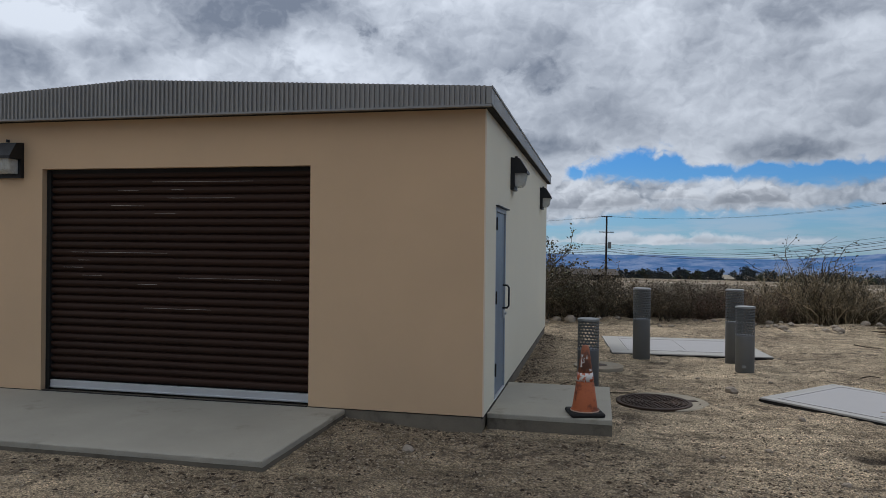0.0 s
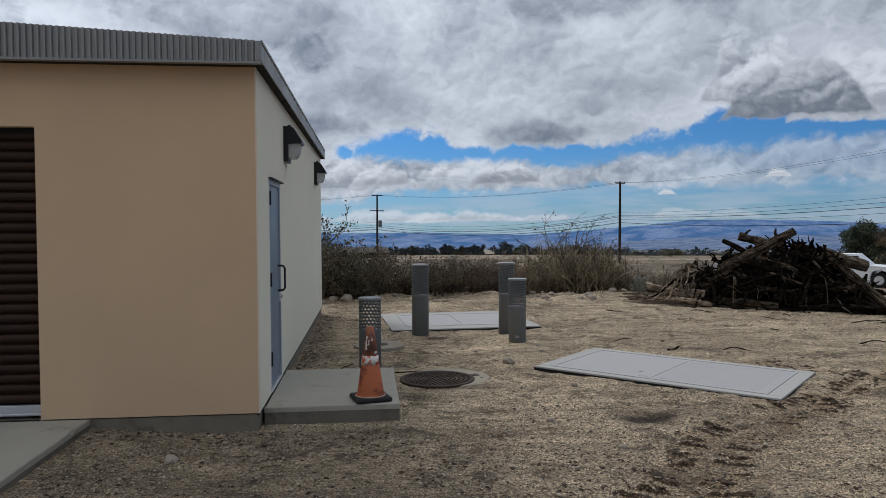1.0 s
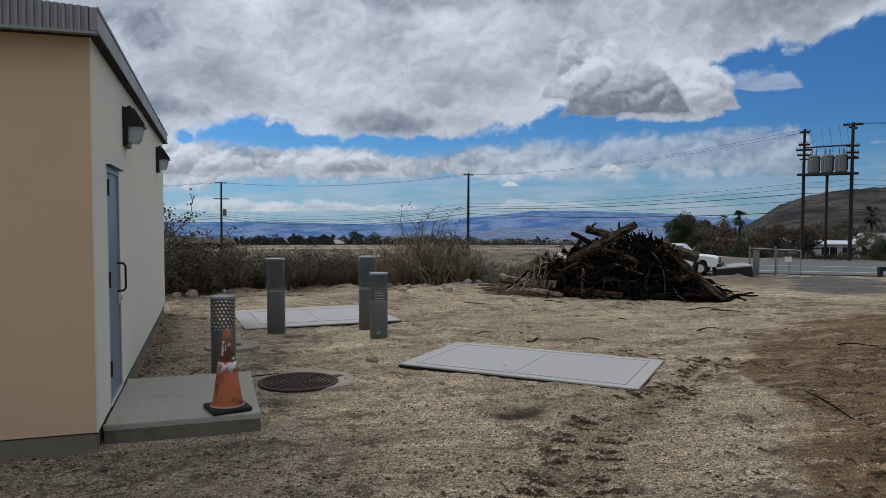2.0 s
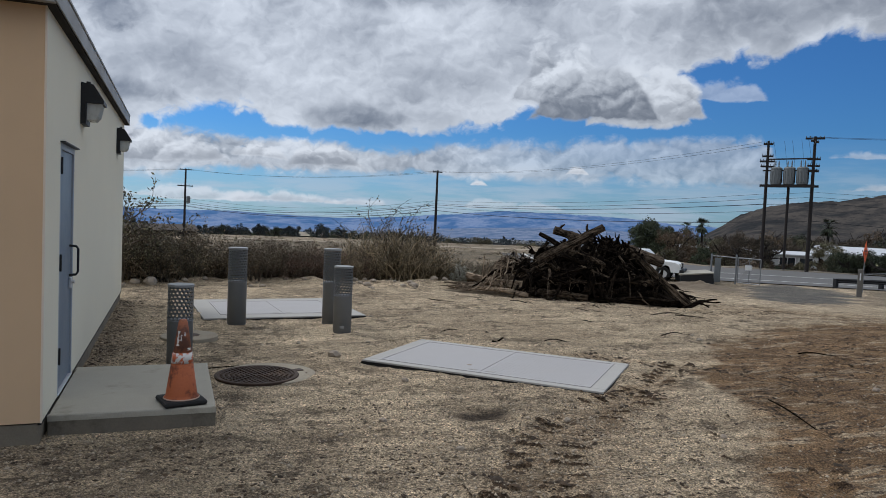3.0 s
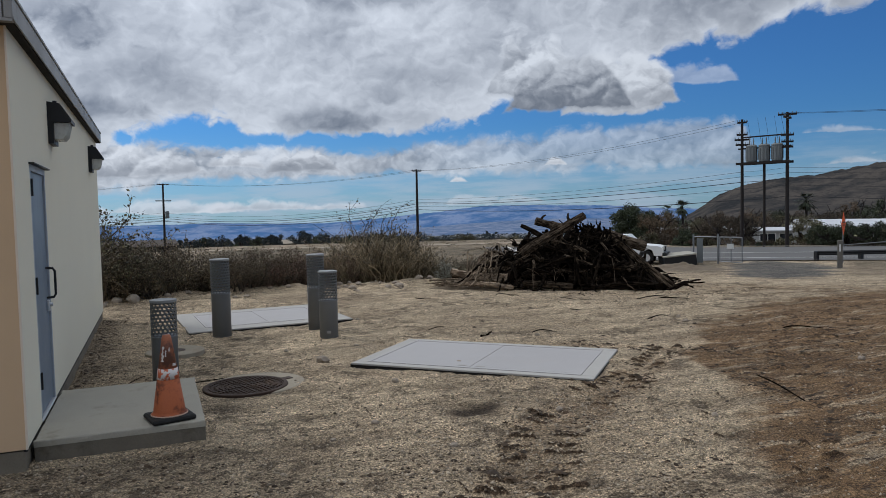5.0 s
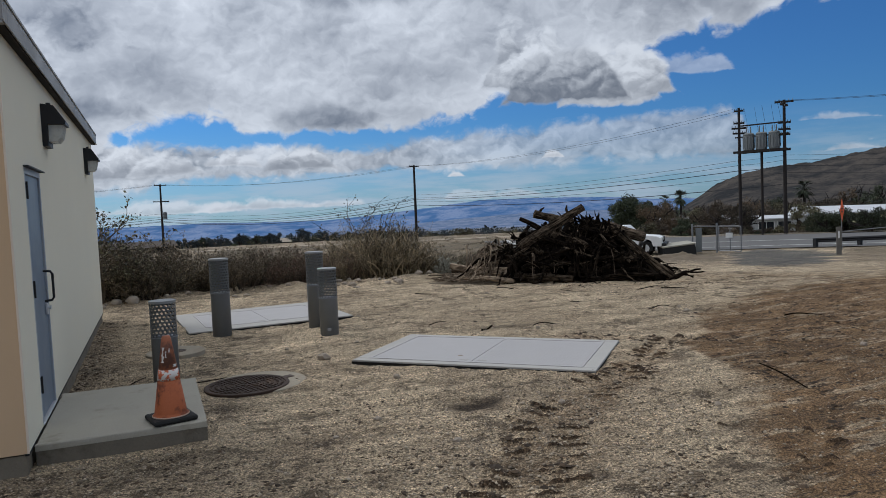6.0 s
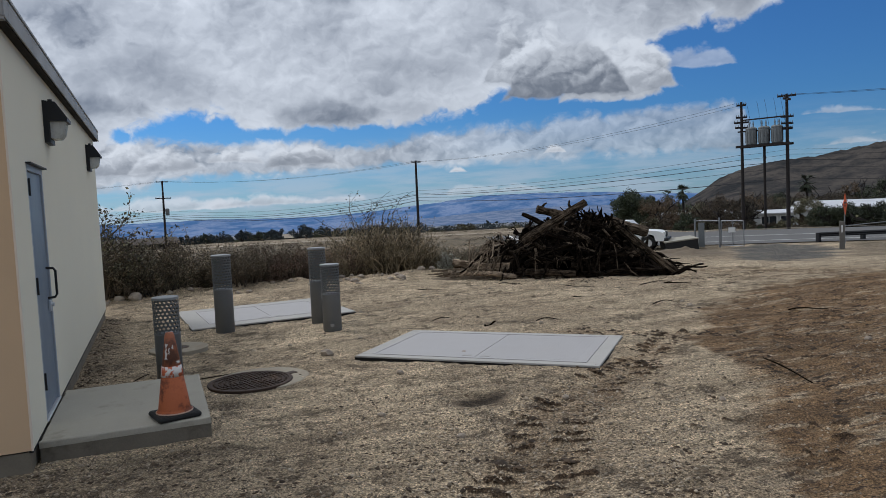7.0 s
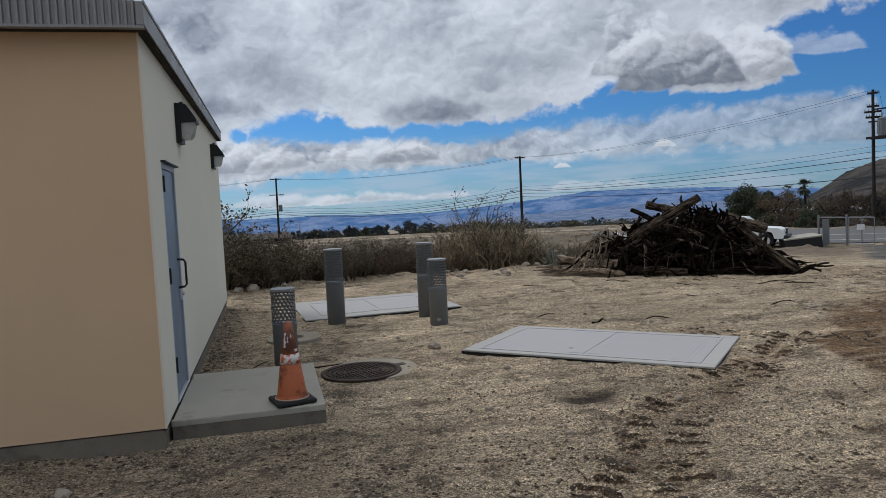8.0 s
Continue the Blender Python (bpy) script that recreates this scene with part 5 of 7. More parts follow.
settle(wispy, 6.6, 12.2, 10, 1.0)
BRUSH_ALONG_YARD = [
    (dense, 0.4, 12.6, 1.1, 1.0), (dense, 1.2, 13.3, 1.2, 1.0), (dense, 2.2, 13.2, 0.95, 0.9), (red, 3.1, 13.7, 0.95, 0.9), (sparse, 3.6, 13.2, 0.95, 1.0), (sparse, 0.9, 12.5, 0.9, 1.0),
    (sparse, -0.2, 12.4, 0.95, 1.0), (red, 4.6, 13.7, 0.95, 0.9), (red, 5.2, 13.4, 0.95, 0.9), (sparse, 5.0, 14.2, 1.0, 0.9), (wispy, 5.7, 13.4, 0.9, 0.95), (wispy, 7.3, 13.3, 0.95, 0.95),
    (dense, 2.7, 12.7, 0.9, 0.9), (red, 3.9, 13.1, 0.9, 1.0), (wispy, 4.9, 12.9, 0.65, 0.85)]
BRUSH_BEHIND = [
    (sparse, 6.9, 13.9, 1.0, 1.0), (wispy, 6.2, 14.0, 1.05, 1.0), (sparse, 7.9, 13.9, 0.8, 0.8), (dense, 8.6, 14.6, 0.7, 0.7), (dense, -2.2, 13.2, 1.3, 1.0), (wispy, 6.9, 13.1, 1.1, 0.85),
    (wispy, 7.9, 13.2, 0.75, 0.8), (dense, 0.0, 14.2, 1.3, 0.95), (dense, 2.6, 14.6, 1.0, 0.8), (dense, 4.6, 14.9, 1.0, 0.8), (sparse, 9.6, 16.2, 0.8, 0.7), (dense, -3.9, 13.6, 1.3, 1.0),
    (sparse, -5.6, 13.2, 1.2, 1.0), (dense, 11.6, 19.5, 0.9, 0.7), (sparse, 13.0, 21, 0.9, 0.7)]
for ob, x, y, size, flat in BRUSH_ALONG_YARD + BRUSH_BEHIND:
    copy_to(ob, x, y - 0.85, rng.uniform(0, 360), size, flat)
tall = make_shrub("tall_shrub", 5, 0.3, 2.1, 5, 1100, 0.06, LEAF_OLIVE, "tall thin green shrub behind the building", 0.2, 0.3)
settle(tall, -0.22, 11.2, 0, 1.15)
reeds = make_shrub("tall_weed", 8, 0.9, 2.1, 12, 1500, 0.05, LEAF_OLIVE, "tall thin weed rising over the brush", 0.3, 0.25)
settle(reeds, 6.6, 12.8, 0, 1.15)
brush = make_shrub("grey_bush", 6, 0.9, 0.5, 26, 1800, 0.05, LEAF_PALE, "low pale grey-leaved bush by the log heap", 1.0, 0.45)
settle(brush, 8.0, 11.6, 0, 0.95)


def make_tree(name, seed, at, tall, crown, mat, label, leaf=0.35, clumps=26, per=90, trunk=0.22, low=0.32):
    rng = random.Random(seed)
    t = thing(name, at, label, "tree")
    bm, tips = bmesh.new(), []
    for k in range(3):
        a = rng.uniform(0, 6.28)
        grow(bm, rng, Vector((0, 0, -0.3)), Vector((0.25 * math.cos(a), 0.25 * math.sin(a), 1)), tall * 0.65, trunk, 2, tips, 0.2, 3, 6)
    part("trunk", bm, POLE_WOOD, t)
    bm = bmesh.new()
    for k in range(clumps):
        a, r = rng.uniform(0, 6.28), crown * math.sqrt(rng.random())
        c = Vector((r * math.cos(a), r * math.sin(a), tall * rng.uniform(low, 1.0) * (1 - 0.25 * (r / crown) ** 2)))
        size = crown * rng.uniform(0.16, 0.34)
        for _ in range(per):
            q = Vector((rng.gauss(0, 1), rng.gauss(0, 1), rng.gauss(0, 0.7))).normalized() * size * rng.uniform(0.5, 1.1)
            add_leaf(bm, c + q, leaf * rng.uniform(0.6, 1.3), rng, 0.5)
    part("crown", bm, mat, t)
    return t


def make_palm(at, tall, seed):
    rng = random.Random(seed)
    t = thing("palm_tree", at, "tall slim fan palm with a shaggy head", "palm tree")
    part("trunk", tube(bmesh.new(), [(0, 0, -0.3), (0.1, 0, tall * 0.5), (0, 0, tall)], [0.28, 0.2, 0.17], 10), POLE_WOOD, t)
    bm = bmesh.new()
    for k in range(46):
        a, e = rng.uniform(0, 6.28), rng.uniform(-1.2, 1.3)
        d = Vector((math.cos(a) * math.cos(e), math.sin(a) * math.cos(e), math.sin(e)))
        s = d.cross(Vector((0, 0, 1))).normalized()
        root, length = Vector((0, 0, tall)), rng.uniform(1.0, 1.6)
        for j in range(9):
            f = (d + s * (j - 4) * 0.16).normalized()
            tip = root + d * length * 0.45 + f * length * 0.75 - Vector((0, 0, 0.25 * length))
            m = root + d * length * 0.45
            v = [bm.verts.new(q) for q in (m, m.lerp(tip, 0.5) + s * 0.05, tip, m.lerp(tip, 0.5) - s * 0.05)]
            bm.faces.new(v)
        tube(bm, [root, root + d * length * 0.45], 0.02, 3, False)
    part("crown", bm, LEAF_DARK, t)
    return t


# ---- log heap ----
HEAP = Vector((10.35, 8.75, 0))
ACROSS = Vector((0.84, -0.545, 0))
AWAY = Vector((0.545, 0.84, 0))


def heap_at(u, v, z):
    """A place in the heap: u metres along it, v metres towards the back, z up."""
    p = HEAP + ACROSS * u + AWAY * v
    p.z = ground_at(p.x, p.y) + z
    return p


HEAP_U = [-2.75, -2.3, -2.0, -1.5, -1.0, -0.4, 0.3, 0.75, 1.1, 1.5, 1.9, 2.2]
HEAP_Z = [0.0, 0.72, 0.95, 1.08, 1.25, 1.46, 1.44, 1.18, 0.82, 0.42, 0.1, 0.0]


def heap_top(u, v):
    return float(np.interp(u, HEAP_U, HEAP_Z)) * max(0.0, 1 - (v / 1.45) ** 2) ** 0.5


def make_log(name, a, b, r0, r1, mat, label, seed, bend=0.06, knots=3, sides=14, group="logs in the heap"):
    rng = random.Random(seed)
    a, b = Vector(a), Vector(b)
    bm = bmesh.new()
    n = 9
    d = (b - a).normalized()
    side = d.orthogonal().normalized()
    up = d.cross(side)
    pts = []
    for i in range(n + 1):
        f = i / n
        pts.append(a.lerp(b, f) + side * bend * math.sin(f * 3.1 + seed) + up * bend * 0.6 * math.sin(f * 5 + seed * 2))
    tube(bm, pts, [(r0 + (r1 - r0) * i / n) * rng.uniform(0.9, 1.1) for i in range(n + 1)], sides)
    # lengthwise cracks and flats
    flat = [rng.uniform(0.74, 1.1) for _ in range(sides)]
    bm.verts.ensure_lookup_table()
    for i, p in enumerate(pts):
        for k in range(sides):
            v = bm.verts[i * sides + k]
            v.co = p + (v.co - p) * flat[k] * rng.uniform(0.93, 1.07)
    for _ in range(knots):
        i = rng.randint(1, n - 1)
        s = (side * rng.gauss(0, 1) + up * rng.gauss(0, 1)).normalized()
        tube(bm, [pts[i], pts[i] + s * r0 * 1.5 + d * r0 * 0.4, pts[i] + s * r0 * 2.1 + d * r0], [r0 * 0.4, r0 * 0.28, r0 * 0.15], 6)
    frame_ = Matrix.Translation(a) @ d.to_track_quat("Z", "Y").to_matrix().to_4x4()
    bmesh.ops.transform(bm, verts=bm.verts, matrix=frame_.inverted())
    ob = part(name, bm, mat, None, label)
    ob.matrix_world = frame_
    return tagged(ob, "", "log" if name == "log" else "branch", group)


def root(bm, rng, p, d, length, r):
    """A crooked root: it wanders, tapers and may fork."""
    pts, q = [p], Vector(p)
    n = rng.randint(4, 6)
    for _ in range(n):
        d = (d + Vector((rng.gauss(0, 0.12), rng.gauss(0, 0.12), rng.gauss(-0.03, 0.12)))).normalized()
        q = q + d * length / n
        rel = q - HEAP
        q.z = min(max(q.z, r), heap_top(rel.dot(ACROSS), rel.dot(AWAY)) + 0.10 + r)
        pts.append(q.copy())
    tube(bm, pts, [r * (1 - 0.13 * i) for i in range(n + 1)], 5, False)
    if length > 0.45 and rng.random() < 0.6:
        root(bm, rng, pts[n // 2], (d + Vector((rng.gauss(0, 0.8), rng.gauss(0, 0.8), rng.gauss(0, 0.8)))).normalized(), length * 0.5, r * 0.6)


def make_stump(at, way, size, seed, mat):
    """An upturned stump: a short broken trunk and a plate of thick tapering roots torn off short."""
    rng = random.Random(seed)
    bm = bmesh.new()
    sides, levels = 12, ((-1.6, 0.62), (-0.9, 0.66), (-0.2, 0.82), (0.25, 1.15), (0.5, 0.95), (0.62, 0.4))
    dent = [rng.uniform(0.72, 1.18) for _ in range(sides)]
    rings = []
    for z, r in levels:
        rings.append([bm.verts.new((size * r * dent[k] * rng.uniform(0.88, 1.12) * math.cos(6.2832 * k / sides), size * r * dent[k] * rng.uniform(0.88, 1.12) * math.sin(6.2832 * k / sides), size * (z + rng.uniform(-0.12, 0.12)))) for k in range(sides)])
    for p, q in zip(rings, rings[1:]):
        for k in range(sides):
            bm.faces.new((p[k], p[(k + 1) % sides], q[(k + 1) % sides], q[k]))
    bm.faces.new(rings[0][::-1])
    bm.faces.new(rings[-1])
    stump = thing("stump", Matrix.Translation(at) @ Vector(way).to_track_quat("Z", "Y").to_matrix().to_4x4(), "dark upturned stump with torn roots in the heap", "tree stump", "stumps in the heap")
    part("trunk", bm, mat, stump)
    for k in range(rng.randint(7, 10)):
        a = 6.2832 * k / 8 + rng.gauss(0, 0.25)
        d = Vector((math.cos(a), math.sin(a), rng.uniform(-0.25, 0.45))).normalized()
        p, r, pts, radii = d * size * 0.7 + Vector((0, 0, size * 0.3)), size * rng.uniform(0.18, 0.36), [], []
        for j in range(5):
            pts.append(p.copy())
            radii.append(r * (1 - 0.15 * j))
            d = (d + Vector((rng.gauss(0, 0.28), rng.gauss(0, 0.28), rng.gauss(0.02, 0.28)))).normalized()
            p = p + d * size * rng.uniform(0.22, 0.45)
        bm = tube(bmesh.new(), pts, radii, 7)
        if rng.random() < 0.6:
            j = rng.randint(2, 3)
            side = (d + Vector((rng.gauss(0, 0.9), rng.gauss(0, 0.9), rng.gauss(0, 0.9)))).normalized()
            tube(bm, [pts[j], pts[j] + side * size * 0.4, pts[j] + (side * 0.8 + d * 0.4) * size * 0.9], [radii[j] * 0.7, radii[j] * 0.5, radii[j] * 0.25], 6)
        part("root", bm, mat, stump)
    return stump


def make_heap():
    rng = random.Random(3)
    # the mass of earth, bark and roots inside, coloured black for deep shade
    us, vs = np.meshgrid(np.linspace(-2.1, 1.9, 110), np.linspace(-1.25, 1.45, 70))
    zs = np.array([[heap_top(u, v) for u in us[0]] for v in vs[:, 0]])
    xs = HEAP.x + ACROSS.x * us + AWAY.x * vs
    ys = HEAP.y + ACROSS.y * us + AWAY.y * vs
    zs = zs * 0.72 * (1 + 0.35 * value_noise(us * 2.3, vs * 2.3, 31)) + 0.20 * value_noise(us * 5, vs * 5, 32) * (zs > 0.05) - 0.06
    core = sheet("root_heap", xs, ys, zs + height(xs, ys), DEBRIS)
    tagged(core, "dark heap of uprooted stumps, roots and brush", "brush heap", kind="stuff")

    def strew(name, count, mat, lengths, radii, front, label):
        bm = bmesh.new()
        for k in range(count):
            u, v = rng.uniform(-2.1, 2.0), rng.uniform(-1.4, front)
            p = heap_at(u, v, heap_top(u, v) * rng.uniform(0.5, 1.0))
            d = (ACROSS * rng.gauss(0, 1) + AWAY * rng.gauss(-0.3, 0.5) + Vector((0, 0, rng.gauss(0.0, 0.6)))).normalized()
            root(bm, rng, p, d, rng.uniform(*lengths), rng.uniform(*radii))
        return tagged(part(name, bm, mat, None, label), "", "branches", kind="stuff")

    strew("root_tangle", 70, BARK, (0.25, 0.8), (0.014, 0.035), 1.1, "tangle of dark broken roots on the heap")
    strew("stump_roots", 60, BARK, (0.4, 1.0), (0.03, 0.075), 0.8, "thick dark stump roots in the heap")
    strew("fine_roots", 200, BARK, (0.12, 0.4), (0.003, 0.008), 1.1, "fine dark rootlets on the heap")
    # Pale roots: bleached wood, and highlights on lit roots put into the colour.
    strew("pale_roots", 44, BARK_PALE, (0.2, 0.6), (0.012, 0.026), -0.6, "pale bleached roots lying on the heap")
    # dark roots and bark along the foot
    bm = bmesh.new()
    for k in range(80):
        u, v = rng.uniform(-1.95, 2.0), rng.uniform(-1.5, -0.7)
        d = (ACROSS * rng.gauss(0, 1) + AWAY * rng.gauss(-0.2, 0.3) + Vector((0, 0, rng.gauss(0.2, 0.5)))).normalized()
        root(bm, rng, heap_at(u, v, heap_top(u, v) * rng.uniform(0.3, 0.95) + 0.02), d, rng.uniform(0.2, 0.7), rng.uniform(0.008, 0.035))
    tagged(part("foot_roots", bm, BARK, None, "dark broken roots along the heap's foot"), "", "branches", kind="stuff")
    # fan of pale roots at the end of the heap
    bm = bmesh.new()
    for k in range(230):
        u, v = (rng.uniform(-2.6, -1.7), rng.uniform(-1.3, 0.6)) if k < 150 else (rng.uniform(-3.3, -2.1), rng.uniform(-1.0, 0.3))
        d = (ACROSS * rng.gauss(-0.6, 0.6) + AWAY * rng.gauss(-0.3, 0.5) + Vector((0, 0, rng.gauss(0.35, 0.5)))).normalized()
        root(bm, rng, heap_at(u, v, rng.uniform(0.1, 0.9) if k < 150 else rng.uniform(0.02, 0.2)), d, rng.uniform(0.25, 0.7), rng.uniform(0.007, 0.022))
    tagged(part("root_fan", bm, BARK_BLEACHED, None, "fan of pale roots at the heap's end"), "", "branches", kind="stuff")
    L = "weathered brown log lying on the heap"
    # upturned stumps, each with its broken root plate
    for k, (u, v, z, size, lean) in enumerate((
            (-1.55, -0.75, 0.55, 0.21, (-0.8, -0.5, 0.3)), (-0.85, -0.85, 0.42, 0.24, (-0.2, -0.9, 0.1)), (-0.2, -0.75, 0.80, 0.22, (0.3, -0.8, 0.5)), (0.45, -0.8, 0.50, 0.25, (0.1, -0.9, -0.1)),
            (1.0, -0.75, 0.35, 0.20, (0.7, -0.6, 0.2)), (0.25, -0.2, 1.12, 0.20, (0.5, -0.8, 0.2)), (0.62, 0.1, 1.08, 0.16, (0.8, -0.5, 0.1)), (-0.6, -0.3, 1.10, 0.20, (-0.4, -0.5, 0.6)),
            (-1.35, -0.2, 1.02, 0.18, (-0.8, 0.1, 0.6)), (-1.75, -0.3, 0.62, 0.17, (-0.9, -0.2, 0.4)), (1.35, -0.4, 0.42, 0.18, (0.8, -0.4, 0.4)), (0.0, -1.1, 0.28, 0.18, (-0.4, -0.9, 0.2)), (0.35, -0.05, 1.24, 0.17, (-0.3, -0.9, 0.1)), (0.6, -0.35, 1.02, 0.2, (0.7, -0.7, 0.1)), (0.1, -0.5, 1.2, 0.17, (0.0, -0.9, 0.3)))):
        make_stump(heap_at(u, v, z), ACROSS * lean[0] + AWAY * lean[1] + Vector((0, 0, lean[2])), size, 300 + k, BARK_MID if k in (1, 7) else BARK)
    # heavy limbs lying every way across one another
    for k in range(46):
        u, v = rng.uniform(-1.7, 1.6), rng.uniform(-1.35, -0.2)
        z = heap_top(u, v) * rng.uniform(0.45, 0.95)
        d = (ACROSS * rng.choice((-1, 1)) * rng.uniform(0.5, 1) + AWAY * rng.gauss(-0.1, 0.35) + Vector((0, 0, rng.gauss(0, 0.38)))).normalized()
        long, r = rng.uniform(0.35, 1.05), (0.035 + 0.075 * rng.random() ** 2)
        a, b = heap_at(u, v, z) - d * long / 2, heap_at(u, v, z) + d * long / 2
        for p in (a, b):
            rel = p - HEAP
            p.z = max(0.06, min(p.z, ground_at(p.x, p.y) + heap_top(rel.dot(ACROSS), rel.dot(AWAY)) + 0.06))
        # Every fourth limb is browner, standing in for wood that catches light.
        make_log("log", a, b, r, r * 0.7, BARK_MID if k % 4 == 0 else BARK, "dark broken limb wedged in the heap", 200 + k, 0.04, 2, 9)
    # longer trunks bedded along the foot
    for k, (u0, v0, z0, u1, v1, z1, r) in enumerate(((-1.5, -1.25, 0.16, -0.2, -1.38, 0.12, 0.09), (-0.3, -1.3, 0.28, 0.9, -1.22, 0.22, 0.08), (0.5, -1.38, 0.10, 1.7, -1.34, 0.09, 0.065), (-1.2, -1.15, 0.40, 0.1, -1.2, 0.36, 0.06), (-0.9, -1.0, 0.62, 0.35, -1.05, 0.46, 0.055))):
        make_log("log", heap_at(u0, v0, z0), heap_at(u1, v1, z1), r, r * 0.8, BARK_MID if k in (0, 3) else BARK, "dark trunk bedded along the heap's foot", 260 + k, 0.05, 2, 12)
    make_log("log", heap_at(-1.35, -1.0, 0.80), heap_at(0.04, -0.35, 1.70), 0.11, 0.10, BARK_MID, "long split log rising over the heap's top", 1, 0.03, 2)
    make_log("log", heap_at(-1.1, 0.1, 1.60), heap_at(-0.2, 0.3, 1.34), 0.10, 0.13, BARK_MID, "short thick log across the heap's top", 2, 0.02, 2)
    make_log("log", heap_at(-1.44, 0.0, 1.50), heap_at(-0.75, 0.1, 1.16), 0.045, 0.08, BARK, L, 3, 0.05, 2)
    make_log("log", heap_at(0.55, 0.5, 1.28), heap_at(1.50, 0.7, 0.94), 0.15, 0.145, BARK_PALE, "smooth sawn trunk jutting out of the heap", 4, 0.01, 0)
    make_log("log", heap_at(0.66, -0.35, 1.16), heap_at(1.95, -1.25, 0.07), 0.08, 0.10, BARK_MID, "straight trunk sloping down the heap's end", 5, 0.03, 2)
    make_log("log", heap_at(0.42, -0.75, 1.05), heap_at(1.05, -1.15, 0.40), 0.025, 0.035, BARK_PALE, L, 6, 0.04, 1)
    make_log("log", heap_at(-2.0, -1.15, 0.25), heap_at(-1.2, -1.05, 0.85), 0.045, 0.035, BARK_PALE, L, 7, 0.08, 2)
    make_log("log", heap_at(-0.42, -0.95, 0.85), heap_at(0.5, -1.3, 0.38), 0.02, 0.03, BARK_PALE, L, 8, 0.06, 2)
    make_log("log", heap_at(-2.2, -1.0, 0.25), heap_at(-1.0, -0.75, 1.0), 0.05, 0.03, BARK, L, 9, 0.08, 2)
    make_log("log", heap_at(-1.04, -1.25, 0.2), heap_at(-1.08, -1.15, 0.66), 0.028, 0.022, BARK_PALE, L, 10, 0.03, 1)
    make_log("log", heap_at(0.0, -1.45, 0.08), heap_at(1.5, -1.5, 0.12), 0.05, 0.04, BARK, L, 12, 0.06, 1)
    make_log("log", heap_at(-0.4, -1.4, 0.05), heap_at(-0.1, -1.25, 0.5), 0.04, 0.03, BARK, L, 13, 0.04, 1)
    make_log("log", heap_at(1.2, -0.9, 0.55), heap_at(1.7, -1.2, 0.1), 0.035, 0.04, BARK, L, 18, 0.03, 1)
    make_log("log", heap_at(0.9, -0.6, 0.95), heap_at(1.5, -1.3, 0.08), 0.03, 0.04, BARK, L, 19, 0.05, 2)
    make_log("log", heap_at(-3.05, -0.9, 0.36), heap_at(-1.6, -1.15, 0.30), 0.075, 0.12, BARK_BLEACHED, "pale log on the ground beside the heap", 14, 0.11, 3)
    make_log("log", heap_at(-2.75, -1.2, 0.16), heap_at(-1.5, -1.4, 0.16), 0.05, 0.06, BARK_BLEACHED, "pale log on the ground beside the heap", 15, 0.16, 3)
    make_log("log", heap_at(-3.0, -0.7, 0.12), heap_at(-1.7, -1.0, 0.42), 0.045, 0.035, BARK_BLEACHED, "crooked pale branch beside the heap", 16, 0.2, 3)
    make_log("log", heap_at(-3.3, 0.7, 0.14), heap_at(-2.0, 0.9, 0.5), 0.11, 0.12, BARK_PALE, "brown log on the ground beside the heap", 17, 0.04, 2)
    for i, (a, b, h) in enumerate((((1.7, -1.2), (2.58, -0.8), 0.12), ((1.8, -1.45), (2.4, -1.1), 0.04), ((2.1, -0.9), (2.66, -0.6), 0.2))):
        make_log("branch", heap_at(*a, 0.05), heap_at(*b, h), 0.035, 0.015, BARK, "crooked dark root reaching out of the heap", 30 + i, 0.08, 1, 8, "roots round the heap")
    for i in range(9):
        u, v = rng.uniform(-3.6, 3.0), rng.uniform(-3.2, -1.6)
        d = ACROSS * rng.gauss(0.4, 0.3) + AWAY * rng.gauss(0, 0.15)
        a, b = heap_at(u, v, 0.012), heap_at(u + d.dot(ACROSS), v + d.dot(AWAY), 0.012)
        make_log("branch", a, b, rng.uniform(0.006, 0.012), 0.005, BARK, "thin broken stick on the sand", 50 + i, 0.04, 1, 6, "sticks on the sand")
    # spoil heap of loose soil behind
    for c, long, tall_, label in ((spot(40.6, 34), 1.0, 0.30, "low mound of loose pale soil"), (heap_at(-2.7, -0.55, 0), 0.42, 0.24, "low rubble of soil at the heap's end")):
        gx, gy = np.meshgrid(np.linspace(-3.2, 3.2, 90), np.linspace(-1.4, 1.4, 50))
        gz = tall_ * np.exp(-((gx / 1.7) ** 2 + (gy / 0.7) ** 2)) * (1 + 0.5 * value_noise(gx * 3, gy * 3, 51)) - 0.05
        x, y = c.x + long * (gx * 0.78 + gy * 0.62), c.y + long * (-gx * 0.62 + gy * 0.78)
        tagged(sheet("soil_mound", x, y, height(x, y) + gz, SOIL), label, "soil mound")


make_heap()
for i, (x, y, dx, dy, r) in enumerate(((6.62, -0.2, -0.38, -1.26, 0.008), (8.2, 3.6, 0.5, 0.05, 0.012), (9.3, 1.9, 0.55, -0.2, 0.012), (7.6, 4.9, 0.4, 0.02, 0.01), (1.0, 2.25, 1.05, 0.35, 0.009), (0.35, 2.3, 0.4, 0.6, 0.008), (5.2, 3.5, 0.2, 0.02, 0.02), (4.6, 4.4, 0.4, -0.1, 0.009), (6.0, 3.4, 0.35, -0.12, 0.01))):
    a, b = Vector((x, y, ground_at(x, y) + r)), Vector((x + dx, y + dy, ground_at(x + dx, y + dy) + r))
    make_log("branch", a, b, r, r * 0.6, BARK, "thin broken stick on the sand", 80 + i, 0.03, 2, 6, "sticks on the sand")

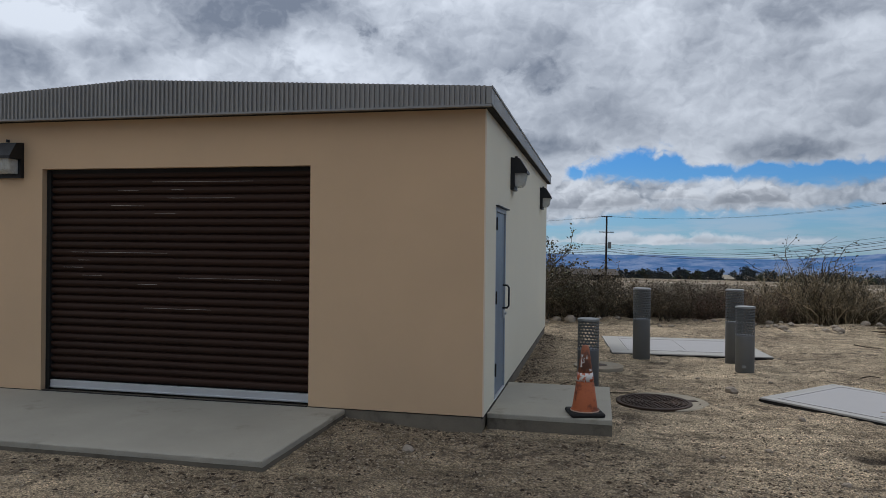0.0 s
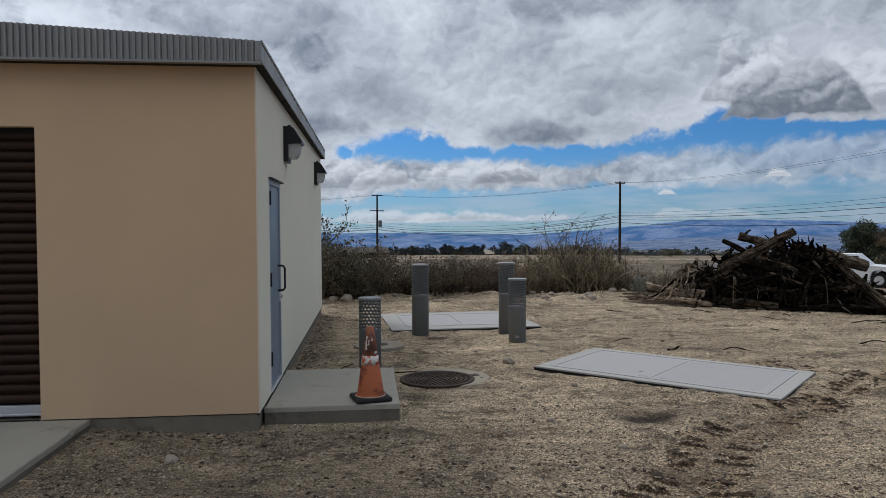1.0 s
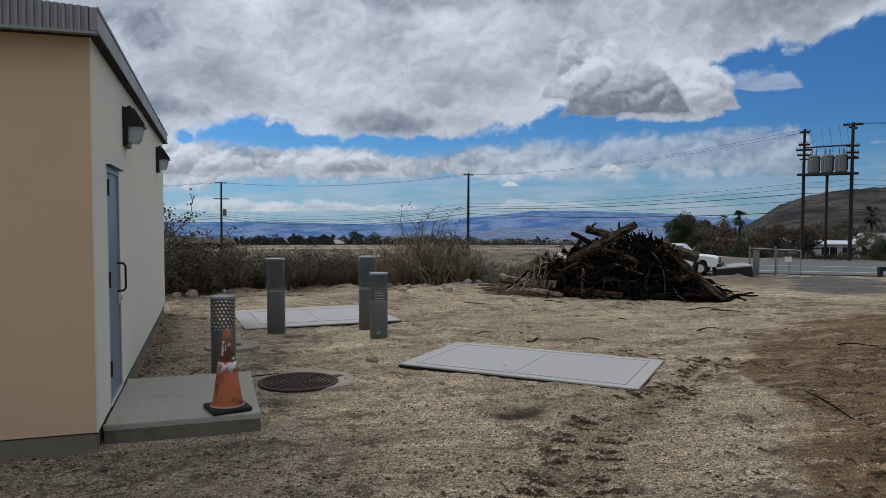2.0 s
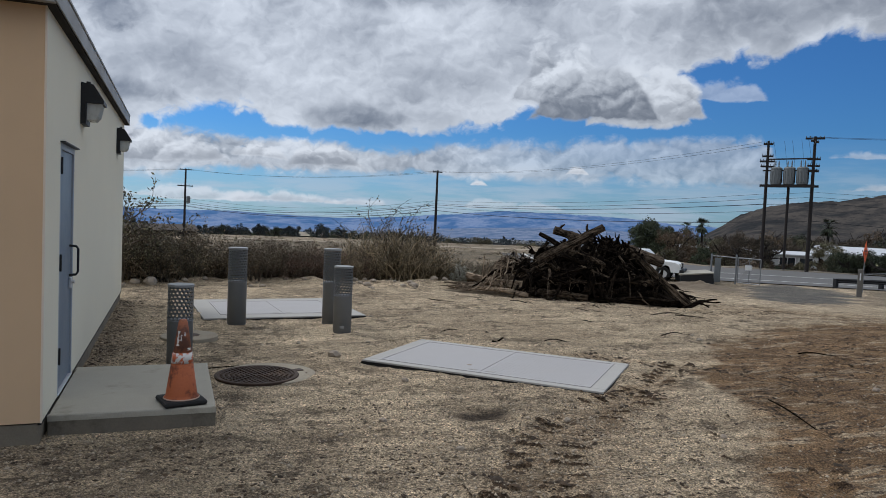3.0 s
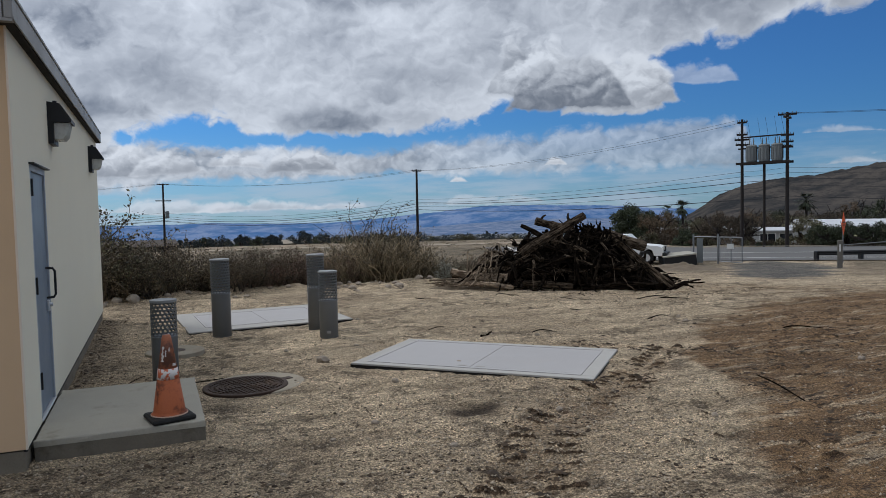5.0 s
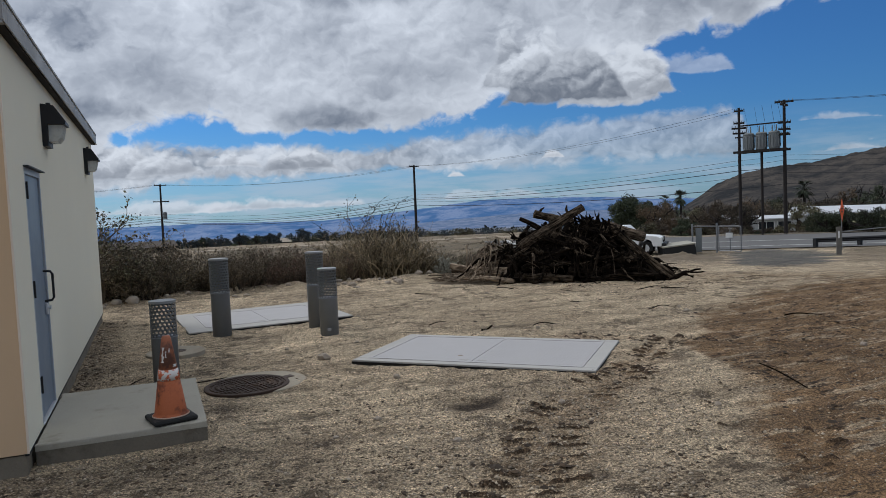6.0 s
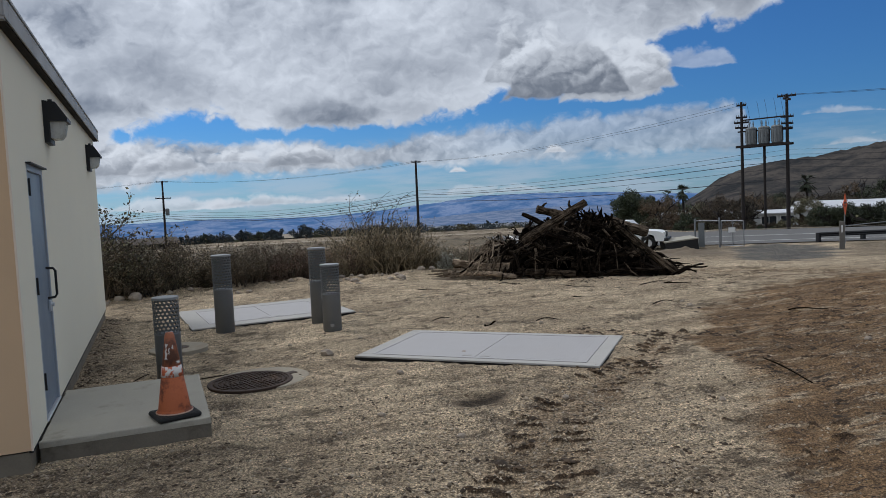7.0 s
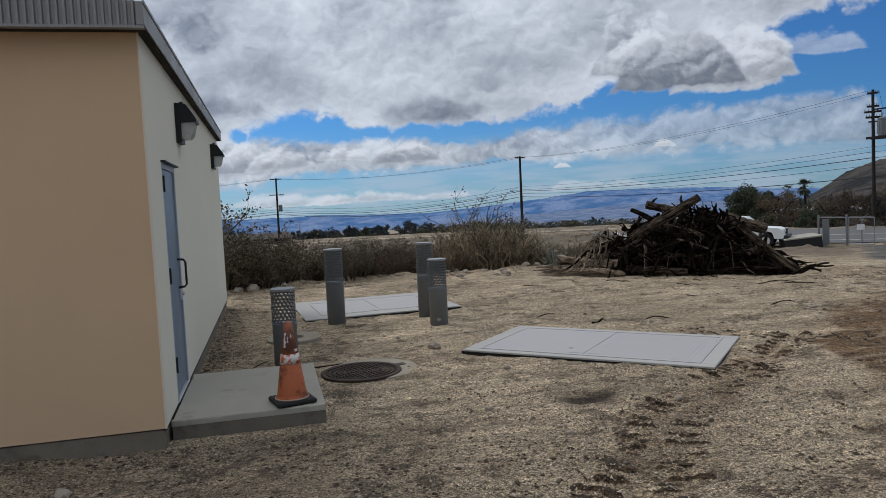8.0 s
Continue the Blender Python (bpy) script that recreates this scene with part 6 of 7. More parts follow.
# ---- across the road ----
for seed, (az, dist, tall_, crown, mat, label) in enumerate((
    (37.0, 118, 7.0, 3.6, LEAF_DARK, "dense dark evergreen tree beyond the road"), (39.0, 125, 4.4, 2.4, TWIG, "bare brown tree beyond the road"),
    (39.9, 110, 4.2, 2.0, LEAF_OLIVE, "olive tree beyond the road"), (42.3, 84, 4.6, 2.6, TWIG, "bare brown tree beyond the road"),
    (43.4, 80, 5.0, 2.8, TWIG, "bare brown tree beyond the road"), (44.4, 78, 4.6, 2.2, LEAF_BROWN, "dry brown tree beyond the road"),
    (48.9, 76, 4.4, 1.9, LEAF_OLIVE, "leafy tree before the white homes"), (50.2, 74, 3.4, 2.0, LEAF_DARK, "dark hedge tree before the white homes"),
    (51.6, 76, 3.6, 1.8, LEAF_DARK, "dark hedge tree before the white homes"), (53.2, 74, 3.4, 2.1, LEAF_DARK, "dark hedge tree before the white homes"),
    (54.8, 75, 3.8, 2.2, LEAF_OLIVE, "leafy tree before the white homes"), (46.0, 92, 4.8, 2.2, TWIG, "bare brown tree beyond the road"),
    (41.6, 92, 4.6, 1.9, LEAF_OLIVE, "olive tree beyond the road"), (47.6, 104, 5.4, 2.4, LEAF_OLIVE, "olive tree beyond the road"),
    (50.9, 106, 5.8, 3.0, LEAF_BROWN, "brown tree behind the white homes"), (53.6, 108, 6.0, 3.2, LEAF_OLIVE, "brown tree behind the white homes"), (56.5, 104, 6, 3.2, LEAF_BROWN, "brown tree behind the white homes"),
    (45.4, 108, 5.8, 2.8, LEAF_BROWN, "brown tree behind the white homes"), (43.0, 112, 6.0, 2.8, LEAF_BROWN, "brown tree behind the white homes"),
    (40.9, 80, 2.6, 1.5, LEAF_DARK, "low dark shrub beyond the road"), (38.4, 130, 5.2, 2.6, LEAF_BROWN, "brown tree beyond the road")), 1):
    make_tree("tree", seed, spot(az, dist), tall_ * 0.78, crown * 0.8, mat, label, 0.10, 30, 240)
pine = make_tree("tree", 40, spot(36.9, 112), 5.6, 3.2, LEAF_DARK, "dense dark evergreen tree beyond the road", 0.2, 70, 240)
pine = make_tree("tree", 41, spot(38.0, 122), 4.8, 2.2, LEAF_DARK, "dense dark evergreen tree beyond the road", 0.2, 50, 200)
shade_rng = random.Random(91)
for k, (az, dist) in enumerate(((37.9, 92), (38.8, 96), (39.6, 100), (40.6, 104))):
    make_tree("tree", 180 + k, spot(az, dist), 2.4, 1.5, (LEAF_OLIVE, TWIG, LEAF_RUST, LEAF_DARK)[k], "low shrub beyond the road", 0.14, 24, 150, 0.06, 0.08)
for k in range(22):
    az = 40.5 + 16.5 * k / 21 + shade_rng.uniform(-0.3, 0.3)
    mat, label = ((LEAF_DARK, "dark hedge shrub along the far roadside"), (LEAF_OLIVE, "olive shrub along the far roadside"), (LEAF_RUST, "rust-coloured shrub along the far roadside"), (TWIG, "bare brown shrub along the far roadside"))[(0, 3, 1, 3, 2, 1, 3)[k % 7]]
    make_tree("tree", 120 + k, spot(az, shade_rng.uniform(70, 80)), shade_rng.uniform(0.9, 2.0) * (0.6 if 43 < az < 49 else 1.0), shade_rng.uniform(0.7, 1.4), mat, label, 0.10, 22, 200, 0.06, 0.1)
for k in range(12):
    mat, label = ((LEAF_RUST, "autumn-brown tree behind the homes"), (LEAF_DARK, "dark tree behind the homes"), (TWIG, "bare brown tree behind the homes"), (LEAF_BROWN, "dry brown tree behind the homes"))[k % 4]
    make_tree("tree", 150 + k, spot(38.6 + 18 * k / 11, shade_rng.uniform(100, 130)), shade_rng.uniform(3.8, 5.6), shade_rng.uniform(1.8, 3.0), mat, label, 0.13, 30, 210)
make_palm(spot(40.5, 120), 5.5, 1)
make_palm(spot(48.9, 112), 6.0, 2)
make_palm(spot(39.4, 150), 5.4, 3)
for i, (az, dist, tall_, crown, mat) in enumerate(((3.6, 230, 5, 4, LEAF_DARK), (5.2, 240, 4.5, 3.5, LEAF_DARK), (6.3, 235, 5.5, 3, LEAF_DARK), (8.6, 250, 5, 2.6, LEAF_DARK), (9.9, 260, 5, 4, LEAF_DARK), (12.8, 250, 4.6, 2.6, LEAF_DARK), (14.6, 230, 4.2, 2.2, LEAF_DARK),
                                                 (1.6, 260, 5, 3, LEAF_DARK), (16.6, 280, 4, 4, LEAF_OLIVE), (23.6, 260, 4.4, 5, LEAF_OLIVE), (25.4, 240, 3.6, 3.4, LEAF_BROWN), (11.4, 300, 4.5, 6, LEAF_OLIVE), (7.4, 310, 4.5, 5, LEAF_OLIVE), (19, 300, 4, 5, LEAF_OLIVE), (21.3, 320, 4, 6, LEAF_DARK), (27.4, 300, 4, 6, LEAF_OLIVE), (30, 260, 4, 5, LEAF_OLIVE), (33, 240, 4, 5, LEAF_BROWN), (-1.5, 250, 5, 4, LEAF_DARK))):
    if i % 3 == 1:
        continue
    make_tree("tree", 60 + i, spot(az, dist), tall_ * 0.72, crown * 0.85, mat, "dark tree far across the fields", 0.26, 26, 150, 0.2, 0.06)


belt_rng = random.Random(37)
for k in range(34):
    az = -4 + 24 * k / 33 + belt_rng.uniform(-0.35, 0.35)
    mat = (TREE_FAR, LEAF_DARK, TREE_FAR)[k % 3]
    make_tree("tree", 400 + k, spot(az, belt_rng.uniform(175, 235)), belt_rng.uniform(1.6, 3.6), belt_rng.uniform(1.6, 3.8), mat, "dark tree in the belt beyond the field", 0.3, 16, 80, 0.15, 0.1)


def make_scrub(count, seed):
    """Low dry tufts strewn over the open land."""
    rng = random.Random(seed)
    bm = bmesh.new()
    for _ in range(count):
        az = rng.uniform(-14, 60)
        r = rng.choice((rng.uniform(22, 60), rng.uniform(60, 130), rng.uniform(130, 330)))
        if az > 31 and r < 68:
            continue
        x, y = EYE.x + r * math.sin(radians(az)), EYE.y + r * math.cos(radians(az))
        if 123 < r < 130 or (y < 16 and x < 9):
            continue
        size = rng.uniform(0.2, 0.5) * (1 + r / 160)
        z = float(base_height(x, y))
        for _ in range(60):
            a, s = rng.uniform(0, 6.28), math.sqrt(rng.random())
            q = Vector((x + math.cos(a) * s * size * 0.9, y + math.sin(a) * s * size * 0.9, z - 0.05 + rng.uniform(0, 0.6) * size * (1 - s * s)))
            add_leaf(bm, q, size * rng.uniform(0.1, 0.24), rng, 0.35)
    tagged(part("field_scrub", bm, LEAF_DRY, None, "low dry scrub scattered over the open land"), "", "scrub", kind="stuff")


make_scrub(1600, 9)


def make_home(az, dist, long, wide, tall_, turn, wall_mat, label, windows, gabled=False):
    p = spot(az, dist)
    h = thing("mobile_home", pose(p.x, p.y, p.z, 0, 0, turn), label, "mobile home", "homes across the road")
    a, b = long / 2, wide / 2
    part("wall", boxes((-a, a, -b, b, 0.0, tall_)), wall_mat, h)
    bm = bmesh.new()
    rise = 0.75 if gabled else 0.28
    prof = [(-b - 0.35, tall_ - 0.02), (0, tall_ + rise), (b + 0.35, tall_ - 0.02), (b + 0.35, tall_ - 0.14), (-b - 0.35, tall_ - 0.14)]
    ends = [[bm.verts.new((x, y, z)) for y, z in prof] for x in (-a - 0.4, a + 0.4)]
    for i in range(5):
        j = (i + 1) % 5
        bm.faces.new((ends[0][i], ends[1][i], ends[1][j], ends[0][j]))
    bm.faces.new(ends[0])
    bm.faces.new(ends[1][::-1])
    part("roof", bm, ROOF_WHITE, h, "white coated roof")
    for x, w in windows:
        win = part("window", boxes((x - w / 2 - 0.06, x + w / 2 + 0.06, -b - 0.04, -b + 0.02, 1.0, 1.95)), WHITE_PAINT, h)
        for k in range(2):
            x0 = x - w / 2 + k * w / 2
            part("pane", boxes((x0 + 0.03, x0 + w / 2 - 0.03, -b - 0.05, -b - 0.03, 1.05, 1.9)), GLASS_DARK, win)
    return h


YELLOW = material("pale_yellow_siding", (0.50, 0.48, 0.26), 0.8, vary=0.08)
make_home(46.6, 90, 11, 4.2, 2.3, -38, SIDING, "long white mobile home with dark windows", ((-3.2, 1.2), (-0.6, 1.6), (1.4, 1.6), (3.6, 1.2)))
make_home(40.6, 122, 13, 4.2, 2.1, -30, SIDING, "long white mobile home half hidden by trees", ((-4, 1.2), (0, 1.4), (4, 1.2)))
make_home(51.3, 88, 9, 6.5, 2.6, -58, SIDING, "white mobile home with a shallow gable", ((-2.5, 1.2), (1, 1.4)), True)
make_home(54.4, 86, 8, 4.5, 2.7, -40, YELLOW, "pale yellow mobile home with a white roof", ((-2, 1.2), (1.5, 1.4)))
make_home(40.3, 150, 12, 5, 2.0, -30, SIDING, "white mobile home far beyond the road", ((-3, 1.2), (2, 1.4)))
def barn(az, dist, long, label, roof_mat=ROOF_BROWN):
    p = spot(az, dist)
    h = thing("farm_building", pose(p.x, p.y, p.z - 0.9, 0, 0, 10), label, "farm building")
    part("wall", boxes((-long / 2, long / 2, -3, 3, 0, 2)), POLE_WOOD, h)
    bm = bmesh.new()
    prof = [(-3.5, 1.95), (0, 2.95), (3.5, 1.95)]
    ends = [[bm.verts.new((x, y, z)) for y, z in prof] for x in (-long / 2 - 0.5, long / 2 + 0.5)]
    for i in range(3):
        bm.faces.new((ends[0][i], ends[1][i], ends[1][(i + 1) % 3], ends[0][(i + 1) % 3]))
    bm.faces.new(ends[0])
    bm.faces.new(ends[1][::-1])
    part("roof", bm, roof_mat, h, "low pitched roof")
barn(-1.0, 138, 11, "long low brown farm building")
barn(9.6, 210, 9, "low farm shed with a pale roof", COLLAR_SANDY)


def make_town(count, seed):
    """Far pale houses and sheds across the valley, too small to tell apart."""
    rng = random.Random(seed)
    bm = bmesh.new()
    for _ in range(count):
        az, r = rng.uniform(-12, 42), rng.uniform(450, 1500)
        x, y = EYE.x + r * math.sin(radians(az)), EYE.y + r * math.cos(radians(az))
        z = float(base_height(x, y))
        w, d, h = rng.uniform(3, 9), rng.uniform(3, 6), rng.uniform(2, 4)
        box(bm, x - w, x + w, y - d, y + d, z - 1, z + h)
    tagged(part("valley_houses", bm, TOWN, None, "pale houses scattered far across the valley"), "", "houses", kind="stuff")
    bm = bmesh.new()
    for _ in range(700):
        az, r = rng.uniform(-14, 45), rng.uniform(330, 1500)
        x, y = EYE.x + r * math.sin(radians(az)), EYE.y + r * math.cos(radians(az))
        z, size = float(base_height(x, y)), rng.uniform(2, 5)
        for _ in range(34):
            s = rng.random()
            add_leaf(bm, Vector((x + rng.gauss(0, 0.8) * size, y + rng.gauss(0, 0.8) * size, z + s * size * 0.9)), size * 0.3, rng, 0.6)
    tagged(part("valley_trees", bm, TREE_FAR, None, "dark tree belts far across the valley"), "", "trees", kind="stuff")


TOWN = material("far_houses", (0.33, 0.34, 0.36), 0.9, vary=0.3, scale=0.02)
make_town(320, 4)

# ---- by the road ----
def make_pickup():
    nose = spot(39.25, 43.2)
    p = nose - 2.68 * Vector((math.cos(radians(-44)), math.sin(radians(-44)), 0))
    p.z = ground_at(p.x, p.y)
    t = thing("pickup_truck", pose(p.x, p.y, p.z, 0, 0, -44), "white pickup truck parked behind the log heap", "pickup truck")
    bm = bmesh.new()
    prof = [(-2.7, 0.55), (-2.7, 1.05), (-0.9, 1.08), (-0.75, 1.12), (-0.45, 1.70), (0.70, 1.71), (1.30, 1.14), (2.35, 1.06), (2.62, 0.94), (2.68, 0.6), (2.55, 0.5), (2.15, 0.5), (2.05, 0.82), (1.75, 0.95), (1.4, 0.82), (1.3, 0.5), (-1.25, 0.5), (-1.4, 0.82), (-1.7, 0.95), (-2.0, 0.82), (-2.1, 0.5)]
    ends = [[bm.verts.new((x, y * (0.86 if z > 1.2 else 1), z)) for x, z in prof] for y in (-0.98, 0.98)]
    n = len(prof)
    for i in range(n):
        j = (i + 1) % n
        bm.faces.new((ends[0][i], ends[0][j], ends[1][j], ends[1][i]))
    bm.faces.new(ends[0][::-1])
    bm.faces.new(ends[1])
    bmesh.ops.recalc_face_normals(bm, faces=bm.faces[:])
    body = part("body", bm, WHITE_PAINT, t, "white painted body")
    for s in (-1, 1):
        y = s * 0.93
        part("side_window", boxes((-0.35, 0.78, y - 0.02, y + 0.02, 1.2, 1.62)), GLASS_DARK, body)
        part("headlight", boxes((2.56, 2.69, s * 0.62 - 0.2, s * 0.62 + 0.2, 0.82, 1.0), bevel=0.02), LENS, body, "clear headlight")
        for x in (1.72, -1.7):
            wheel = part("wheel", tube(bmesh.new(), [(x, s * 0.74, 0.39), (x, s * 0.99, 0.39)], 0.39, 24), RUBBER, t, "black tyre")
            part("rim", tube(bmesh.new(), [(x, s * 0.985, 0.39), (x, s * 1.0, 0.39)], 0.23, 16), ALUMINIUM, wheel)
    part("grille", boxes((2.6, 2.7, -0.4, 0.4, 0.72, 1.0)), DARK, body)
    part("bumper", boxes((2.6, 2.85, -1.0, 1.0, 0.45, 0.68), bevel=0.04), BLACK, body)
    part("mirror", boxes((1.0, 1.12, -1.2, -0.95, 1.2, 1.4), bevel=0.02), BLACK, body)


make_pickup()


def make_trailer():
    p = spot(39.75, 43.0)
    t = thing("flatbed_trailer", pose(p.x, p.y, p.z, 0, -6, -30), "low grey flatbed trailer with a dark underside", "trailer")
    part("deck", boxes((-0.62, 1.2, -1.15, 1.1, 0.47, 0.55), bevel=0.015), CONCRETE, t)
    part("underframe", boxes((-0.58, 1.16, -1.12, 1.06, -0.15, 0.47)), BLACK, t)
    part("jack_leg", boxes((-0.53, -0.46, -1.0, -0.9, -0.1, 0.46)), GALV, t)


make_trailer()


def make_fence():
    a, b = spot(41.3, 44.3), spot(44.7, 42.4)
    post = lambda q, h, r: tube(bmesh.new(), [(q.x, q.y, q.z - 0.2), (q.x, q.y, q.z + h)], r, 8)
    f = thing("chain_link_gate", (0, 0, 0), "open galvanised chain-link gate at the yard entrance", "gate")
    c = a.lerp(b, 0.52)
    c.z = ground_at(c.x, c.y)
    part("post", post(a, 1.62, 0.05), GALV, f)
    part("post", post(c, 1.68, 0.05), GALV, f)
    d = (b - c).normalized()
    frame_ = bmesh.new()
    q = lambda s, z: c + d * s + Vector((0, 0, z))
    w = (b - c).length
    for s, z in (((0.12, 0.12), (w, 0.12)), ((0.12, 1.5), (w, 1.5)), ((0.12, 0.12), (0.12, 1.5)), ((w, 0.12), (w, 1.5)), ((w * 0.55, 0.12), (w * 0.55, 1.5))):
        tube(frame_, [q(s[0], s[1]), q(z[0], z[1])], 0.03, 6)
    part("gate_frame", frame_, GALV, f)
    wires = bmesh.new()
    for k in range(26):
        s = 0.12 + (w - 0.12) * k / 25
        tube(wires, [q(s, 0.12), q(min(s + 1.0, w), 0.12 + min(1.38, (w - s) * 1.38))], 0.0025, 3, False)
        tube(wires, [q(s, 0.12), q(max(s - 1.0, 0.12), 0.12 + min(1.38, (s - 0.12) * 1.38))], 0.0025, 3, False)
    part("chain_link", wires, GALV, f, "thin wire mesh")
    part("notice", boxes((-0.18, 0.18, -0.01, 0.01, -0.14, 0.14)), WHITE_PAINT, f, "small white blank notice").matrix_basis = Matrix.Translation(q(w * 0.5, 1.0) - Vector((0.05, 0.08, 0))) @ pose(0, 0, 0, 0, 0, -40)
    part("rail", tube(bmesh.new(), [a + Vector((0, 0, 1.5)), c + Vector((0, 0, 1.5))], 0.025, 6), GALV, f)
    g = spot(41.75, 44.0)
    panel = thing("sheet_panel", pose(g.x, g.y, g.z, 0, 0, -42), "grey sheet-metal panel standing at the gate post", "panel")
    part("panel", boxes((-0.17, 0.17, -0.04, 0.04, -0.05, 1.4), bevel=0.01), TRANSFORMER, panel)
    g = spot(51.05, 41)
    bpost = thing("gate_pier", pose(g.x, g.y, g.z, 0, 0, -50), "weathered grey timber gate pier", "post")
    part("pier", boxes((-0.12, 0.12, -0.11, 0.11, -0.2, 1.4), bevel=0.02), PIER_WOOD, bpost)
    part("reflector", boxes((-0.03, 0.03, -0.135, -0.12, 0.85, 1.2)), WHITE_PAINT, bpost, "white reflector strip")
    e = spot(54.6, 44)
    wire = thing("fence", (0, 0, 0), "low wire fence beside the entrance", "fence")
    for q2 in (e, spot(58.5, 46)):
        part("post", post(q2, 1.3, 0.03), GALV, wire)
    part("rail", tube(bmesh.new(), [g + Vector((0, 0, 1.15)), e + Vector((0, 0, 1.25))], 0.025, 6), GALV, wire)
    # guard rail
    r0, r1 = spot(49.7, 46.2), spot(62, 53)
    gr = thing("guard_rail", (0, 0, 0), "dark steel guard rail along the road", "guard rail")
    d = (r1 - r0).normalized()
    n = Vector((-d.y, d.x, 0))
    bm = bmesh.new()
    prof = [(0.0, 0.30), (0.05, 0.36), (0.0, 0.42), (0.05, 0.48), (0.0, 0.55)]
    pts = [[bm.verts.new(Vector((p.x, p.y, float(base_height(p.x, p.y)))) - n * o + Vector((0, 0, h))) for o, h in prof] for p in (r0, r0.lerp(r1, 0.5), r1)]
    for s in range(2):
        for i in range(4):
            bm.faces.new((pts[s][i], pts[s + 1][i], pts[s + 1][i + 1], pts[s][i + 1]))
    part("beam", bm, BLACK, gr)
    for k in range(6):
        p = r0.lerp(r1, k / 5)
        z = float(base_height(p.x, p.y))
        part("post", boxes((p.x - 0.1, p.x + 0.1, p.y + 0.02, p.y + 0.22, z - 0.2, z + 0.53)), BLACK, gr)
    # roadwork sign
    s = spot(51.25, 44.5)
    sign = thing("roadwork_sign", pose(s.x, s.y, s.z, 0, 0, 27), "orange diamond roadwork sign turned edgewise on a thin mast", "road sign")
    part("mast", tube(bmesh.new(), [(0, 0.02, 0.0), (0, 0.02, 2.3)], 0.025, 6), GALV, sign)
    bm = bmesh.new()
    v = [[bm.verts.new((x, y, z)) for x, z in ((0, 1.55), (0.5, 2.15), (0, 2.75), (-0.5, 2.15))] for y in (-0.012, 0.0)]
    bm.faces.new(v[0])
    bm.faces.new(v[1][::-1])
    for i in range(4):
        bm.faces.new((v[0][i], v[1][i], v[1][(i + 1) % 4], v[0][(i + 1) % 4]))
    part("panel", bm, SIGN_ORANGE, sign)
    for k, (x, w) in enumerate(((0, 0.42), (0, 0.55))):
        part("lettering", boxes((x - w / 2, x + w / 2, -0.018, -0.013, 2.03 + k * 0.16, 2.10 + k * 0.16)), BLACK, sign)


make_fence()


# ---- loose stones ----
def make_stone(name, x, y, size, seed, label, mat=ROCK, flat=0.65):
    rng = random.Random(seed)
    bm = bmesh.new()
    bmesh.ops.create_icosphere(bm, subdivisions=2, radius=1)
    k = Vector((rng.uniform(0, 9), rng.uniform(0, 9), seed))
    for v in bm.verts:
        v.co *= 1 + 0.35 * noise.noise(v.co * 1.4 + k)
        v.co.z *= flat
    ob = part(name, bm, mat, None, label)
    ob.matrix_world = pose(x, y, ground_at(x, y) + size * flat * 0.35, 0, 0, rng.uniform(0, 360)) @ Matrix.Diagonal((size, size * 0.8, size, 1))
    return tagged(ob, "", "stone", "stones on the sand")


make_stone("stone", 0.42, 10.9, 0.17, 1, "rounded pale boulder at the foot of the brush")
make_stone("stone", 0.1, 10.95, 0.11, 2, "pale rock at the foot of the brush")
make_stone("stone", 2.75, 2.78, 0.085, 3, "brown stone on the sand", GRAVEL)
make_stone("stone", -0.55, -0.75, 0.06, 4, "pale stone on the dirt before the wall")
for i in range(95):
    x = rng.uniform(-1, 9)
    make_stone("stone", x, 11.2 + 0.25 * math.sin(x * 0.7) + rng.gauss(0, 0.45), 0.025 + 0.10 * rng.random() ** 3, 10 + i, "brown rock in the berm under the brush", GRAVEL if i % 4 else ROCK)
for i in range(22):
    make_stone("stone", rng.uniform(2, 9), rng.uniform(-2.5, 9), rng.uniform(0.02, 0.05), 60 + i, "small dark stone on the sand", GRAVEL)


